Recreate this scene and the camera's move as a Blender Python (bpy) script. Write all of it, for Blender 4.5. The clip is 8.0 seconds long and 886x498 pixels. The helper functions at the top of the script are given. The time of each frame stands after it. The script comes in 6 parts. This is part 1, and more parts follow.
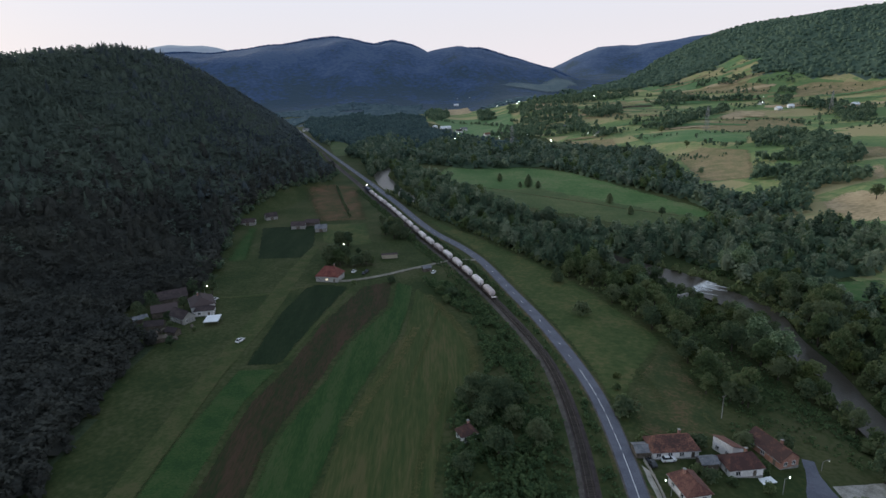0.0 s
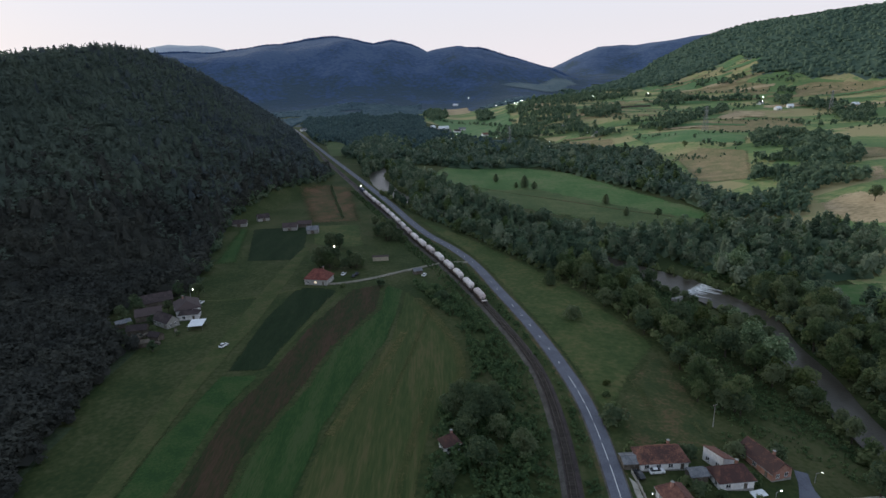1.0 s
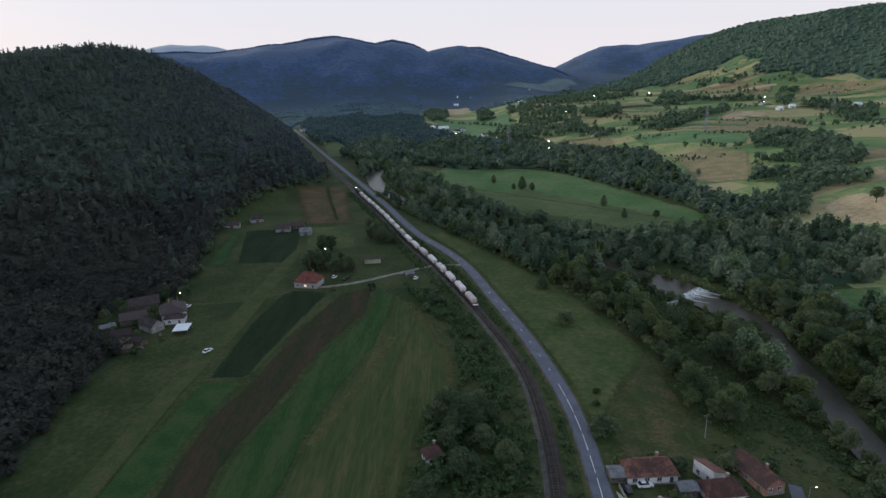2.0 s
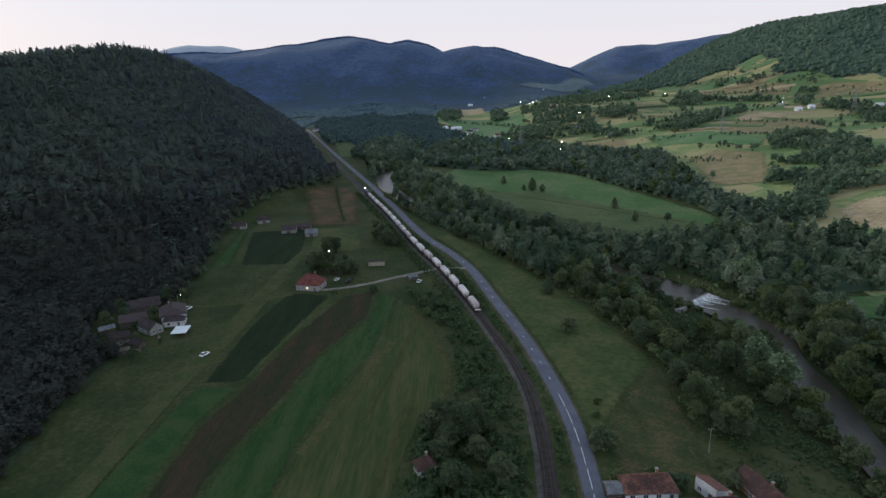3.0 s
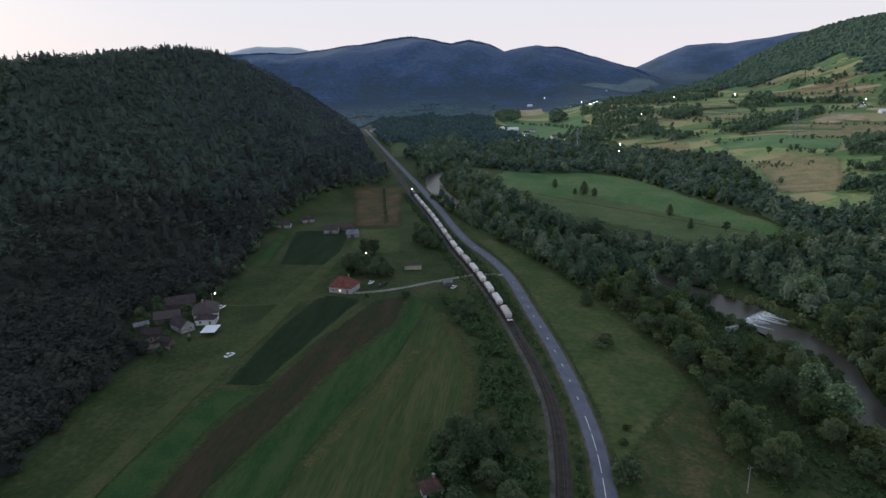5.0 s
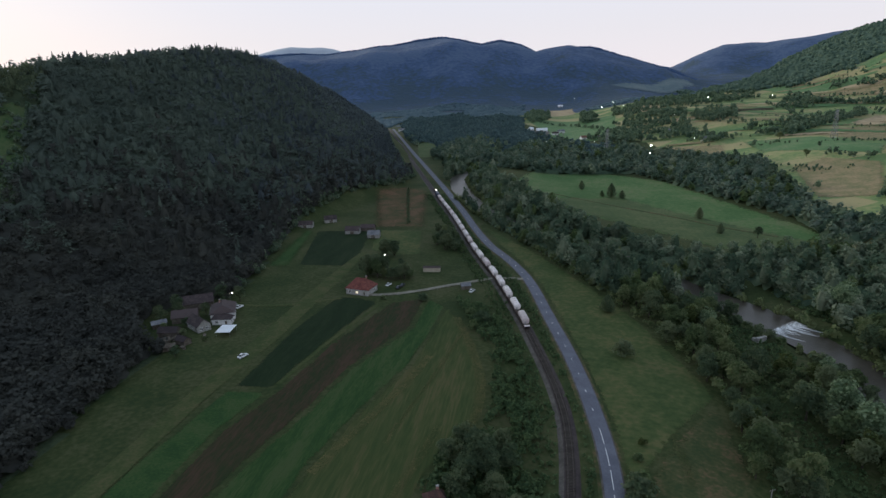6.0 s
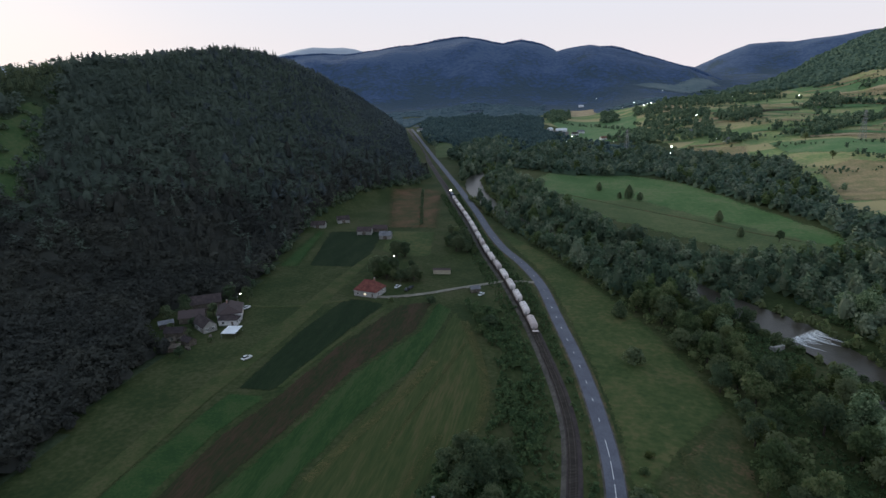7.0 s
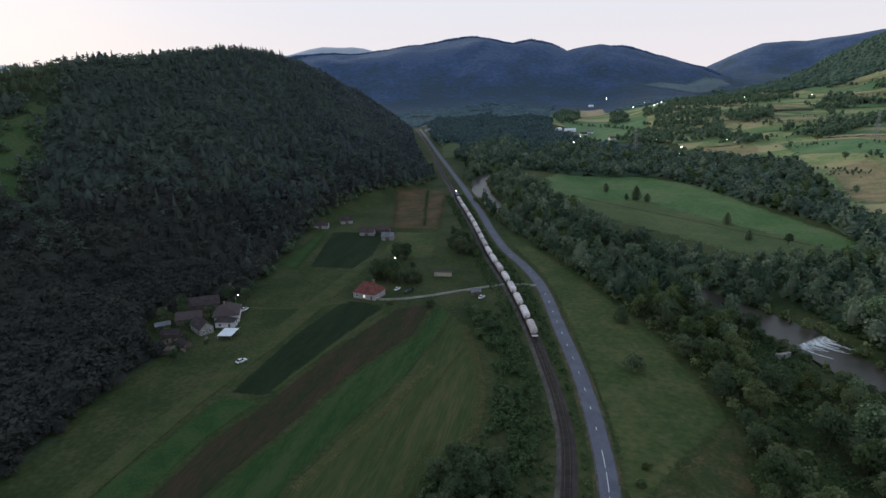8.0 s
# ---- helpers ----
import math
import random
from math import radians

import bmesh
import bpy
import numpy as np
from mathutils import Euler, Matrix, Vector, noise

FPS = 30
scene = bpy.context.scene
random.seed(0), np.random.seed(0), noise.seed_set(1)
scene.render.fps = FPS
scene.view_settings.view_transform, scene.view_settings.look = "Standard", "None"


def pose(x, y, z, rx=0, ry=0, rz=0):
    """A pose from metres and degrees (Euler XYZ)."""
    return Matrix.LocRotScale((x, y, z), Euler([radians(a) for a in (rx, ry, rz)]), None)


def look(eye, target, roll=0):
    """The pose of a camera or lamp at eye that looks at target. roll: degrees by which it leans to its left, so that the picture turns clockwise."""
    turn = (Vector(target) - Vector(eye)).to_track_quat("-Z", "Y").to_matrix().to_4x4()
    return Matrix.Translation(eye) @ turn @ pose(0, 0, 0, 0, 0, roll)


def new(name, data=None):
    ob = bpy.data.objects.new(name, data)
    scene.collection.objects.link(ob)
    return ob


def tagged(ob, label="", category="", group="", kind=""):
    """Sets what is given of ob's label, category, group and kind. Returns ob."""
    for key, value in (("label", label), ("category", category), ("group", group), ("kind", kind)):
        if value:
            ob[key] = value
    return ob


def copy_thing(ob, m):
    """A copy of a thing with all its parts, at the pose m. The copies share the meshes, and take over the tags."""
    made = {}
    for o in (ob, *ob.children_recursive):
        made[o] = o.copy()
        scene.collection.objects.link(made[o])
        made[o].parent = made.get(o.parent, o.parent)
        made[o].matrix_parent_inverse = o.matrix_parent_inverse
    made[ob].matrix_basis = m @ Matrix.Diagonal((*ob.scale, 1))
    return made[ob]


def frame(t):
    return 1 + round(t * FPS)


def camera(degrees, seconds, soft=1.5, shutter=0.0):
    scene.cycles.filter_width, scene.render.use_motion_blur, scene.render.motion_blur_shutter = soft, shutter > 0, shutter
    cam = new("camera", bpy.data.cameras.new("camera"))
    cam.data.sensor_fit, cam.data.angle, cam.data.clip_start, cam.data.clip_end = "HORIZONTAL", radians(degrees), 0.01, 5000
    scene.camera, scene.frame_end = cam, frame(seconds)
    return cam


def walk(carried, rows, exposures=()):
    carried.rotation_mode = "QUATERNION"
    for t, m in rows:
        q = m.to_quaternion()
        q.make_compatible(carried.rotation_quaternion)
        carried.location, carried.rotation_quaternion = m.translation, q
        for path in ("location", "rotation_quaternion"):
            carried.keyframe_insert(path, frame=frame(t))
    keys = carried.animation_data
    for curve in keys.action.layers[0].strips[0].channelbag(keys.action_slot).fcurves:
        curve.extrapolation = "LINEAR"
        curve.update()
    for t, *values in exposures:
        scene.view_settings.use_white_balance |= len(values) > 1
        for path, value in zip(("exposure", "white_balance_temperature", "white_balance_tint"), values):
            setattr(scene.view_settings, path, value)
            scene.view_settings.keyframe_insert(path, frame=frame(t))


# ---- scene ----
cam = camera(72.9, 8.0, soft=1.5)
METRES, EYE, TILT, LEAN, TURN = 58.9, 105.0, 0.0, 0.0, 0.0
ROWS = [
    (0.0, 0.0, 0.0, 0.0, -0.48, -16.53, 1.61),
    (0.5, 0.0445, 0.0455, -0.003, -0.45, -16.53, 1.61),
    (1.0, 0.0892, 0.09, -0.0055, -0.43, -16.54, 1.61),
    (1.5, 0.1357, 0.1356, -0.0074, -0.41, -16.55, 1.61),
    (3.0, 0.2807, 0.2693, -0.0096, 1.26, -16.49, 1.65),
    (3.5, 0.3295, 0.3131, -0.0114, 2.51, -16.44, 1.67),
    (4.0, 0.3766, 0.3595, -0.0132, 3.93, -16.4, 1.7),
    (4.5, 0.4239, 0.4052, -0.0163, 5.48, -16.36, 1.71),
    (6.0, 0.5493, 0.5429, -0.0232, 9.94, -16.2, 1.75),
    (6.5, 0.5859, 0.5925, -0.0276, 11.11, -16.17, 1.75),
    (7.0, 0.6232, 0.6375, -0.0295, 11.91, -16.14, 1.79),
    (7.5, 0.6573, 0.6817, -0.029, 12.5, -16.14, 1.79),
    (8.0, 0.6872, 0.7223, -0.029, 12.88, -16.15, 1.78),
]
walk(cam, [(t, pose(0, 0, EYE, TILT, LEAN, TURN) @ pose(METRES * x, METRES * y, METRES * z, 90 + pitch, roll, yaw)) for t, x, y, z, yaw, pitch, roll in ROWS])

# ---- dusk sky: the sun has just gone behind the western hill ----
SUN_AZ, SUN_EL = -48.0, 9.0   # degrees: from north towards west, above the horizon
world = bpy.data.worlds.new("dusk_sky")
scene.world = world
world.use_nodes = True
wn, wl = world.node_tree.nodes, world.node_tree.links
sky = wn.new("ShaderNodeTexSky")
sky.sky_type = "NISHITA"
sky.sun_disc = False
sky.sun_elevation, sky.sun_rotation = radians(SUN_EL), radians(SUN_AZ)
sky.air_density, sky.dust_density, sky.ozone_density = 1.0, 2.5, 1.5
bright = wn.new("ShaderNodeVectorMath")
bright.operation = "SCALE"
bright.inputs["Scale"].default_value = 0.05
wl.new(sky.outputs[0], bright.inputs[0])
way = wn.new("ShaderNodeTexCoord")
split = wn.new("ShaderNodeSeparateXYZ")
wl.new(way.outputs["Generated"], split.inputs[0])
fall = wn.new("ShaderNodeValToRGB")     # the afterglow fades from the horizon to the zenith
stops = fall.color_ramp.elements
stops[0].position, stops[0].color = 0.0, (0.93, 0.87, 0.91, 1)
stops[1].position, stops[1].color = 1.0, (0.40, 0.51, 0.66, 1)
for place, tone in ((0.06, (0.87, 0.85, 0.91, 1)), (0.16, (0.80, 0.84, 0.96, 1)), (0.45, (0.57, 0.68, 0.84, 1))):
    stops.new(place).color = tone
wl.new(split.outputs["Z"], fall.inputs["Fac"])
veil = wn.new("ShaderNodeMix")          # thin high cloud over the whole sky
veil.data_type = "RGBA"
veil.inputs["Factor"].default_value = 0.94
wl.new(bright.outputs[0], veil.inputs["A"])
wl.new(fall.outputs["Color"], veil.inputs["B"])
wl.new(veil.outputs["Result"], wn["Background"].inputs["Color"])
wn["Background"].inputs["Strength"].default_value = 1.0

sun = new("sun", bpy.data.lights.new("sun", "SUN"))
sun.data.energy, sun.data.angle, sun.data.color = 3.0, radians(20), (1.0, 0.95, 0.80)
sun.matrix_world = look((0, 0, 0), (-math.sin(radians(SUN_AZ)), -math.cos(radians(SUN_AZ)), -math.tan(radians(SUN_EL))))


# ---- materials ----
def material(name, colours, scale, fine=0.0, rough=0.9, bump=0.0, bump_scale=None, metal=0.0, stretch=None, island=0.0, each=0.0, spec=0.3, thin=0.0, parcels=0.0, fray=0.0, climb=None):
    """A mottled surface: colours are spread over a noise of that many metres, with a finer grain on top."""
    m = bpy.data.materials.new(name)
    m.use_nodes = True
    n, l = m.node_tree.nodes, m.node_tree.links
    p = n["Principled BSDF"]
    p.inputs["Roughness"].default_value, p.inputs["Metallic"].default_value = rough, metal
    p.inputs["Specular IOR Level"].default_value = spec
    geo = n.new("ShaderNodeNewGeometry")
    where = geo.outputs["Position"]
    if stretch:
        mp = n.new("ShaderNodeMapping")
        mp.inputs["Rotation"].default_value[2] = radians(stretch[0])
        mp.inputs["Scale"].default_value = (stretch[1], stretch[2], 1)
        l.new(where, mp.inputs["Vector"])
        where = mp.outputs["Vector"]
    a = n.new("ShaderNodeTexNoise")
    a.inputs["Scale"].default_value, a.inputs["Detail"].default_value, a.inputs["Roughness"].default_value = 1 / scale, 5, 0.62
    l.new(where, a.inputs["Vector"])
    value = a.outputs["Fac"]

    def add(other, amount):
        s = n.new("ShaderNodeMath")
        s.operation, s.inputs[1].default_value = "SUBTRACT", 0.5
        l.new(other, s.inputs[0])
        k = n.new("ShaderNodeMath")
        k.operation, k.inputs[1].default_value = "MULTIPLY_ADD", amount
        l.new(s.outputs[0], k.inputs[0])
        l.new(value, k.inputs[2])
        return k.outputs[0]
    if parcels:   # each plot of land has its own shade
        mp2 = n.new("ShaderNodeMapping")
        mp2.inputs["Rotation"].default_value[2] = radians(28)
        mp2.inputs["Scale"].default_value = (1 / 120, 1 / 52, 0.0)
        l.new(geo.outputs["Position"], mp2.inputs["Vector"])
        vo = n.new("ShaderNodeTexVoronoi")
        vo.inputs["Scale"].default_value = 1.0
        l.new(mp2.outputs["Vector"], vo.inputs["Vector"])
        sp = n.new("ShaderNodeSeparateColor")
        l.new(vo.outputs["Color"], sp.inputs[0])
        value = add(sp.outputs["Red"], parcels)
    if climb:     # haze tinted into the colour by height: from height, to height, by how much
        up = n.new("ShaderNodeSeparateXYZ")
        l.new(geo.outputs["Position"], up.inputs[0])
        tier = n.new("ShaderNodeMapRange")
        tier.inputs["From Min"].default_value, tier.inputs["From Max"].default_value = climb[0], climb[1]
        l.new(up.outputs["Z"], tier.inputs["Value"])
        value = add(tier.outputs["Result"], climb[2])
    if fine:
        b = n.new("ShaderNodeTexNoise")
        b.inputs["Scale"].default_value, b.inputs["Detail"].default_value = 1 / fine, 4
        l.new(where, b.inputs["Vector"])
        value = add(b.outputs["Fac"], 0.7)
    if island:
        value = add(geo.outputs["Random Per Island"], island)
    if each:
        info = n.new("ShaderNodeObjectInfo")
        value = add(info.outputs["Random"], each)
    ramp = n.new("ShaderNodeValToRGB")
    els = ramp.color_ramp.elements
    while len(els) < len(colours):
        els.new(0.5)
    for i, c in enumerate(colours):
        els[i].position = 0.34 + 0.32 * i / max(1, len(colours) - 1)
        els[i].color = (*c, 1)
    l.new(value, ramp.inputs["Fac"])
    l.new(ramp.outputs["Color"], p.inputs["Base Color"])
    if thin:      # leaves let some light through
        tr = n.new("ShaderNodeBsdfTranslucent")
        l.new(ramp.outputs["Color"], tr.inputs["Color"])
        mx = n.new("ShaderNodeMixShader")
        mx.inputs["Fac"].default_value = thin
        l.new(p.outputs[0], mx.inputs[1])
        l.new(tr.outputs[0], mx.inputs[2])
        l.new(mx.outputs[0], n["Material Output"].inputs["Surface"])
    if fray:      # the border of a field thins out in tufts
        rim = n.new("ShaderNodeAttribute")
        rim.attribute_name = "fray"
        tuft = n.new("ShaderNodeTexNoise")
        tuft.inputs["Scale"].default_value, tuft.inputs["Detail"].default_value = 1 / fray, 5
        l.new(geo.outputs["Position"], tuft.inputs["Vector"])
        gap = n.new("ShaderNodeMath")
        gap.operation, gap.inputs[1].default_value = "MULTIPLY_ADD", 0.62
        gap.inputs[2].default_value = 0.16
        l.new(rim.outputs["Fac"], gap.inputs[0])
        less = n.new("ShaderNodeMath")
        less.operation = "SUBTRACT"
        l.new(tuft.outputs["Fac"], less.inputs[0])
        l.new(gap.outputs[0], less.inputs[1])
        soft = n.new("ShaderNodeMapRange")
        soft.inputs["From Min"].default_value, soft.inputs["From Max"].default_value = -0.006, 0.006
        l.new(less.outputs[0], soft.inputs["Value"])
        l.new(soft.outputs["Result"], p.inputs["Alpha"])
    if bump:
        c = n.new("ShaderNodeTexNoise")
        c.inputs["Scale"].default_value, c.inputs["Detail"].default_value = 1 / (bump_scale or scale), 6
        l.new(where, c.inputs["Vector"])
        bn = n.new("ShaderNodeBump")
        bn.inputs["Strength"].default_value, bn.inputs["Distance"].default_value = 0.8, bump
        l.new(c.outputs["Fac"], bn.inputs["Height"])
        l.new(bn.outputs["Normal"], p.inputs["Normal"])
    return m


def glow(name, colour, strength):
    m = bpy.data.materials.new(name)
    m.use_nodes = True
    p = m.node_tree.nodes["Principled BSDF"]
    p.inputs["Base Color"].default_value = (*colour, 1)
    p.inputs["Emission Color"].default_value = (*colour, 1)
    p.inputs["Emission Strength"].default_value = strength
    return m


M = {
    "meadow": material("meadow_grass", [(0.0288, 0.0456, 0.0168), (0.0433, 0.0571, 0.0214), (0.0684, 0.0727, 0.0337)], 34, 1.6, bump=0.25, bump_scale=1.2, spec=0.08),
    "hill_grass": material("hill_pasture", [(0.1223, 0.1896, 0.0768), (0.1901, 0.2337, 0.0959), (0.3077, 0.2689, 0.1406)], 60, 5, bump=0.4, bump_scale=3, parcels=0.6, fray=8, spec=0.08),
    "meadow_fresh": material("fresh_green_meadow", [(0.0533, 0.1106, 0.0377), (0.0751, 0.1352, 0.0495), (0.1186, 0.1455, 0.0683)], 40, 3, bump=0.2, bump_scale=1.5, fray=1.6, spec=0.08),
    "soil_dry": material("dry_brown_field", [(0.0557, 0.0605, 0.0257), (0.0919, 0.0682, 0.0351), (0.1392, 0.0836, 0.0515)], 14, 1.4, bump=0.25, bump_scale=0.8, fray=0.6, spec=0.08),
    "olive": material("olive_meadow", [(0.0406, 0.0655, 0.0231), (0.0616, 0.0819, 0.0301), (0.0961, 0.0983, 0.0416)], 26, 2.2, bump=0.25, bump_scale=1.2, fray=0.6, spec=0.08),
    "meadow_dull": material("drier_green_meadow", [(0.0546, 0.0856, 0.0356), (0.0721, 0.1007, 0.0420), (0.0995, 0.1159, 0.0539)], 30, 2.5, bump=0.2, bump_scale=1.5, fray=1.6, spec=0.08),
    "hill_green": material("green_hill_meadow", [(0.0737, 0.1507, 0.0628), (0.0997, 0.1776, 0.0755), (0.1474, 0.1937, 0.1005)], 40, 4, bump=0.3, bump_scale=3, fray=1.6, spec=0.08),
    # bluish haze over the far grass, put into its colour
    "far_meadow": material("hazed_meadow", [(0.0850, 0.1200, 0.1350), (0.1050, 0.1450, 0.1550), (0.1350, 0.1680, 0.1700)], 60, 9, fray=6),
    "rough": material("rough_grass", [(0.0372, 0.0556, 0.0225), (0.0585, 0.0667, 0.0281), (0.1064, 0.0800, 0.0435)], 10, 1.2, bump=0.4, bump_scale=1.0, fray=0.8, spec=0.08),
    "glade": material("glade_grass", [(0.0418, 0.0780, 0.0304), (0.0551, 0.0920, 0.0361), (0.0779, 0.1020, 0.0456)], 18, 2, bump=0.3, bump_scale=1.5, spec=0.08),
    "forest_floor": material("forest_floor", [(0.0336, 0.0499, 0.0288), (0.0454, 0.0634, 0.0346), (0.0588, 0.0768, 0.0418)], 12, 1.5, bump=0.5, bump_scale=2, spec=0.08),
    "hill_floor": material("hill_forest_floor", [(0.0453, 0.0807, 0.0670), (0.0591, 0.0952, 0.0778), (0.0769, 0.1159, 0.0907)], 20, 3, bump=0.8, bump_scale=3),
    # distance haze put into the blue, paler up the slope
    "far_slope": material("hazed_far_slope", [(0.0330, 0.0600, 0.0880), (0.0360, 0.0690, 0.1350), (0.0440, 0.0800, 0.1620), (0.0640, 0.1020, 0.1780)], 140, 16, bump=5, bump_scale=14, climb=(-15, 260, 0.42)),
    # mountain paled by haze in its base colour
    "mountain": material("hazed_mountain", [(0.34, 0.38, 0.44), (0.40, 0.44, 0.50)], 400, 60),
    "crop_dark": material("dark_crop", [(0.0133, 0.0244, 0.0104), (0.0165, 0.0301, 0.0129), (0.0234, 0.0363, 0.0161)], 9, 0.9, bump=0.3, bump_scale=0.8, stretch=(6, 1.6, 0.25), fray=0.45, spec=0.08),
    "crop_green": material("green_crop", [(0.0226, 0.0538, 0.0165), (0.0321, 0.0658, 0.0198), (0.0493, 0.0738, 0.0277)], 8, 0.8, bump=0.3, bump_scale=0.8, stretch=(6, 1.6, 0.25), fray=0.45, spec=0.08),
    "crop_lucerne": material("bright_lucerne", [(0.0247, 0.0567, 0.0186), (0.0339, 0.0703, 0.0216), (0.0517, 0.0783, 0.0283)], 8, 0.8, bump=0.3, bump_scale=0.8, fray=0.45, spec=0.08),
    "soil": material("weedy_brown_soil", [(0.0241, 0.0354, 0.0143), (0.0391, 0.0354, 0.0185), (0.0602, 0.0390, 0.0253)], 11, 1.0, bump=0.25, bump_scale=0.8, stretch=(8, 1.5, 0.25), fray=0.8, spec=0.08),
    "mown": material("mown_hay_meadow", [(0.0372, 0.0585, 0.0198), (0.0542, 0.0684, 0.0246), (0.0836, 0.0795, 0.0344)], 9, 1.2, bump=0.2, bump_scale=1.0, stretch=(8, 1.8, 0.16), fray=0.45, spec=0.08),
    "hay": material("dry_hay", [(0.1500, 0.1550, 0.0750), (0.2250, 0.1850, 0.1000), (0.2900, 0.2200, 0.1300)], 16, 2, bump=0.2, bump_scale=2, fray=1.6, spec=0.08),
    "pale_field": material("stubble", [(0.2700, 0.2150, 0.1300), (0.3800, 0.2900, 0.1800), (0.4500, 0.3500, 0.2200)], 22, 3, bump=0.2, bump_scale=2, fray=1.6, spec=0.08),
    "dirt": material("bare_dirt_path", [(0.14, 0.13, 0.10), (0.20, 0.185, 0.15), (0.27, 0.25, 0.21)], 5, 0.6, bump=0.08, bump_scale=0.5, fray=0.6),
    "track_grass": material("worn_track", [(0.0424, 0.0622, 0.0221), (0.0594, 0.0725, 0.0283), (0.0827, 0.0829, 0.0368)], 7, 1, bump=0.1, bump_scale=0.6, fray=0.45, spec=0.08),
    "asphalt": material("worn_asphalt", [(0.078, 0.084, 0.112), (0.098, 0.105, 0.138), (0.118, 0.125, 0.158)], 7, 0.5, rough=0.75, bump=0.02, bump_scale=0.3),
    "paint": material("road_paint", [(0.62, 0.63, 0.64), (0.78, 0.78, 0.78)], 1.5, 0.2, rough=0.7),
    "gravel": material("pale_gravel", [(0.20, 0.19, 0.17), (0.30, 0.285, 0.26), (0.38, 0.36, 0.33)], 3, 0.4, bump=0.06, bump_scale=0.2),
    "swath": material("dry_hay_swath", [(0.0585, 0.0720, 0.0273), (0.0804, 0.0845, 0.0333), (0.1096, 0.1018, 0.0416)], 3, 0.7, bump=0.15, bump_scale=0.5, fray=0.4, spec=0.08),
    "path_grit": material("greyish_grit_path", [(0.0520, 0.0460, 0.0400), (0.0760, 0.0680, 0.0600), (0.1100, 0.1000, 0.0900)], 3, 0.5, bump=0.05, bump_scale=0.3),
    "ballast": material("brown_ballast", [(0.0306, 0.0230, 0.0238), (0.0467, 0.0353, 0.0353), (0.0663, 0.0508, 0.0492)], 2.5, 0.35, bump=0.12, bump_scale=0.25),
    "sleeper": material("dark_sleeper", [(0.045, 0.038, 0.032), (0.075, 0.065, 0.056)], 1.2, 0.2, island=0.6),
    "rail": material("rusty_rail", [(0.10, 0.075, 0.060), (0.17, 0.14, 0.12)], 2, 0.3, rough=0.5, metal=0.7),
    "water": material("river_water", [(0.0477, 0.0412, 0.0339), (0.0640, 0.0566, 0.0469)], 14, 2, rough=0.30, bump=0.12, bump_scale=0.9, spec=0.2),
    "foam": material("white_water", [(0.35, 0.36, 0.37), (0.62, 0.63, 0.64), (0.82, 0.83, 0.84)], 2.2, 0.5, rough=0.5, bump=0.2, bump_scale=0.6, stretch=(-40, 2.2, 0.5)),
    "concrete": material("grey_concrete", [(0.20, 0.195, 0.185), (0.28, 0.27, 0.26), (0.34, 0.33, 0.31)], 2.5, 0.4, bump=0.02),
    "bark": material("bark", [(0.045, 0.036, 0.028), (0.085, 0.070, 0.055)], 0.8, 0.15, bump=0.05),
    "leaf": material("broad_leaves", [(0.0908, 0.1352, 0.0643), (0.1387, 0.1868, 0.0837), (0.2017, 0.2369, 0.1166)], 9, 0, rough=0.8, island=0.4, each=0.45, thin=0.62, spec=0.15),
    "leaf_dark": material("dark_leaves", [(0.0866, 0.1303, 0.0750), (0.1281, 0.1696, 0.0936), (0.1770, 0.2119, 0.1184)], 9, 0, rough=0.8, island=0.4, each=0.4, thin=0.62, spec=0.15),
    "scrub_leaf": material("scrub_leaves", [(0.0605, 0.1048, 0.0489), (0.0816, 0.1310, 0.0593), (0.1149, 0.1631, 0.0741)], 7, 0, rough=0.85, island=0.45, thin=0.45, spec=0.12),
    "leaf_pale": material("silver_willow_leaves", [(0.1207, 0.1799, 0.0981), (0.1846, 0.2582, 0.1439), (0.2556, 0.3286, 0.1962)], 6, 0, rough=0.75, island=0.6, thin=0.5, spec=0.15),
    "leaf_lime": material("yellowish_bush_leaves", [(0.0517, 0.0759, 0.0228), (0.0745, 0.1012, 0.0310), (0.1035, 0.1214, 0.0435)], 6, 0, rough=0.8, island=0.6, thin=0.5, spec=0.15),
    "wood_mass": material("woodland_leaves", [(0.0864, 0.1396, 0.0907), (0.1296, 0.1824, 0.1118), (0.1995, 0.2365, 0.1571)], 16, 0, rough=0.85, island=0.32, thin=0.5, spec=0.15),
    "wood_dark": material("dark_woodland_leaves", [(0.0556, 0.0973, 0.0652), (0.0833, 0.1272, 0.0803), (0.1282, 0.1649, 0.1129)], 16, 0, rough=0.85, island=0.32, thin=0.5, spec=0.15),
    "wood_belt": material("belt_leaves", [(0.0792, 0.1316, 0.1006), (0.1177, 0.1724, 0.1260), (0.1804, 0.2234, 0.1720)], 16, 0, rough=0.85, island=0.36, thin=0.5, spec=0.15),
    # one woodland in three tones: far haze and low shade put into the colours
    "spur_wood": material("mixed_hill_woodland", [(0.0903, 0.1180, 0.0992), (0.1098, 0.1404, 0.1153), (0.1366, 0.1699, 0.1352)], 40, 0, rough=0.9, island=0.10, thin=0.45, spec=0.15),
    "spur_wood_far": material("hazed_spur_leaves", [(0.0746, 0.0943, 0.1037), (0.0938, 0.1178, 0.1234), (0.1269, 0.1519, 0.1459)], 46, 0, rough=0.9, island=0.14, thin=0.4, spec=0.15),
    "spur_wood_low": material("shaded_spur_leaves", [(0.0549, 0.0594, 0.0560), (0.0697, 0.0738, 0.0668), (0.0921, 0.0959, 0.0815)], 40, 0, rough=0.9, island=0.12, thin=0.45, spec=0.15),
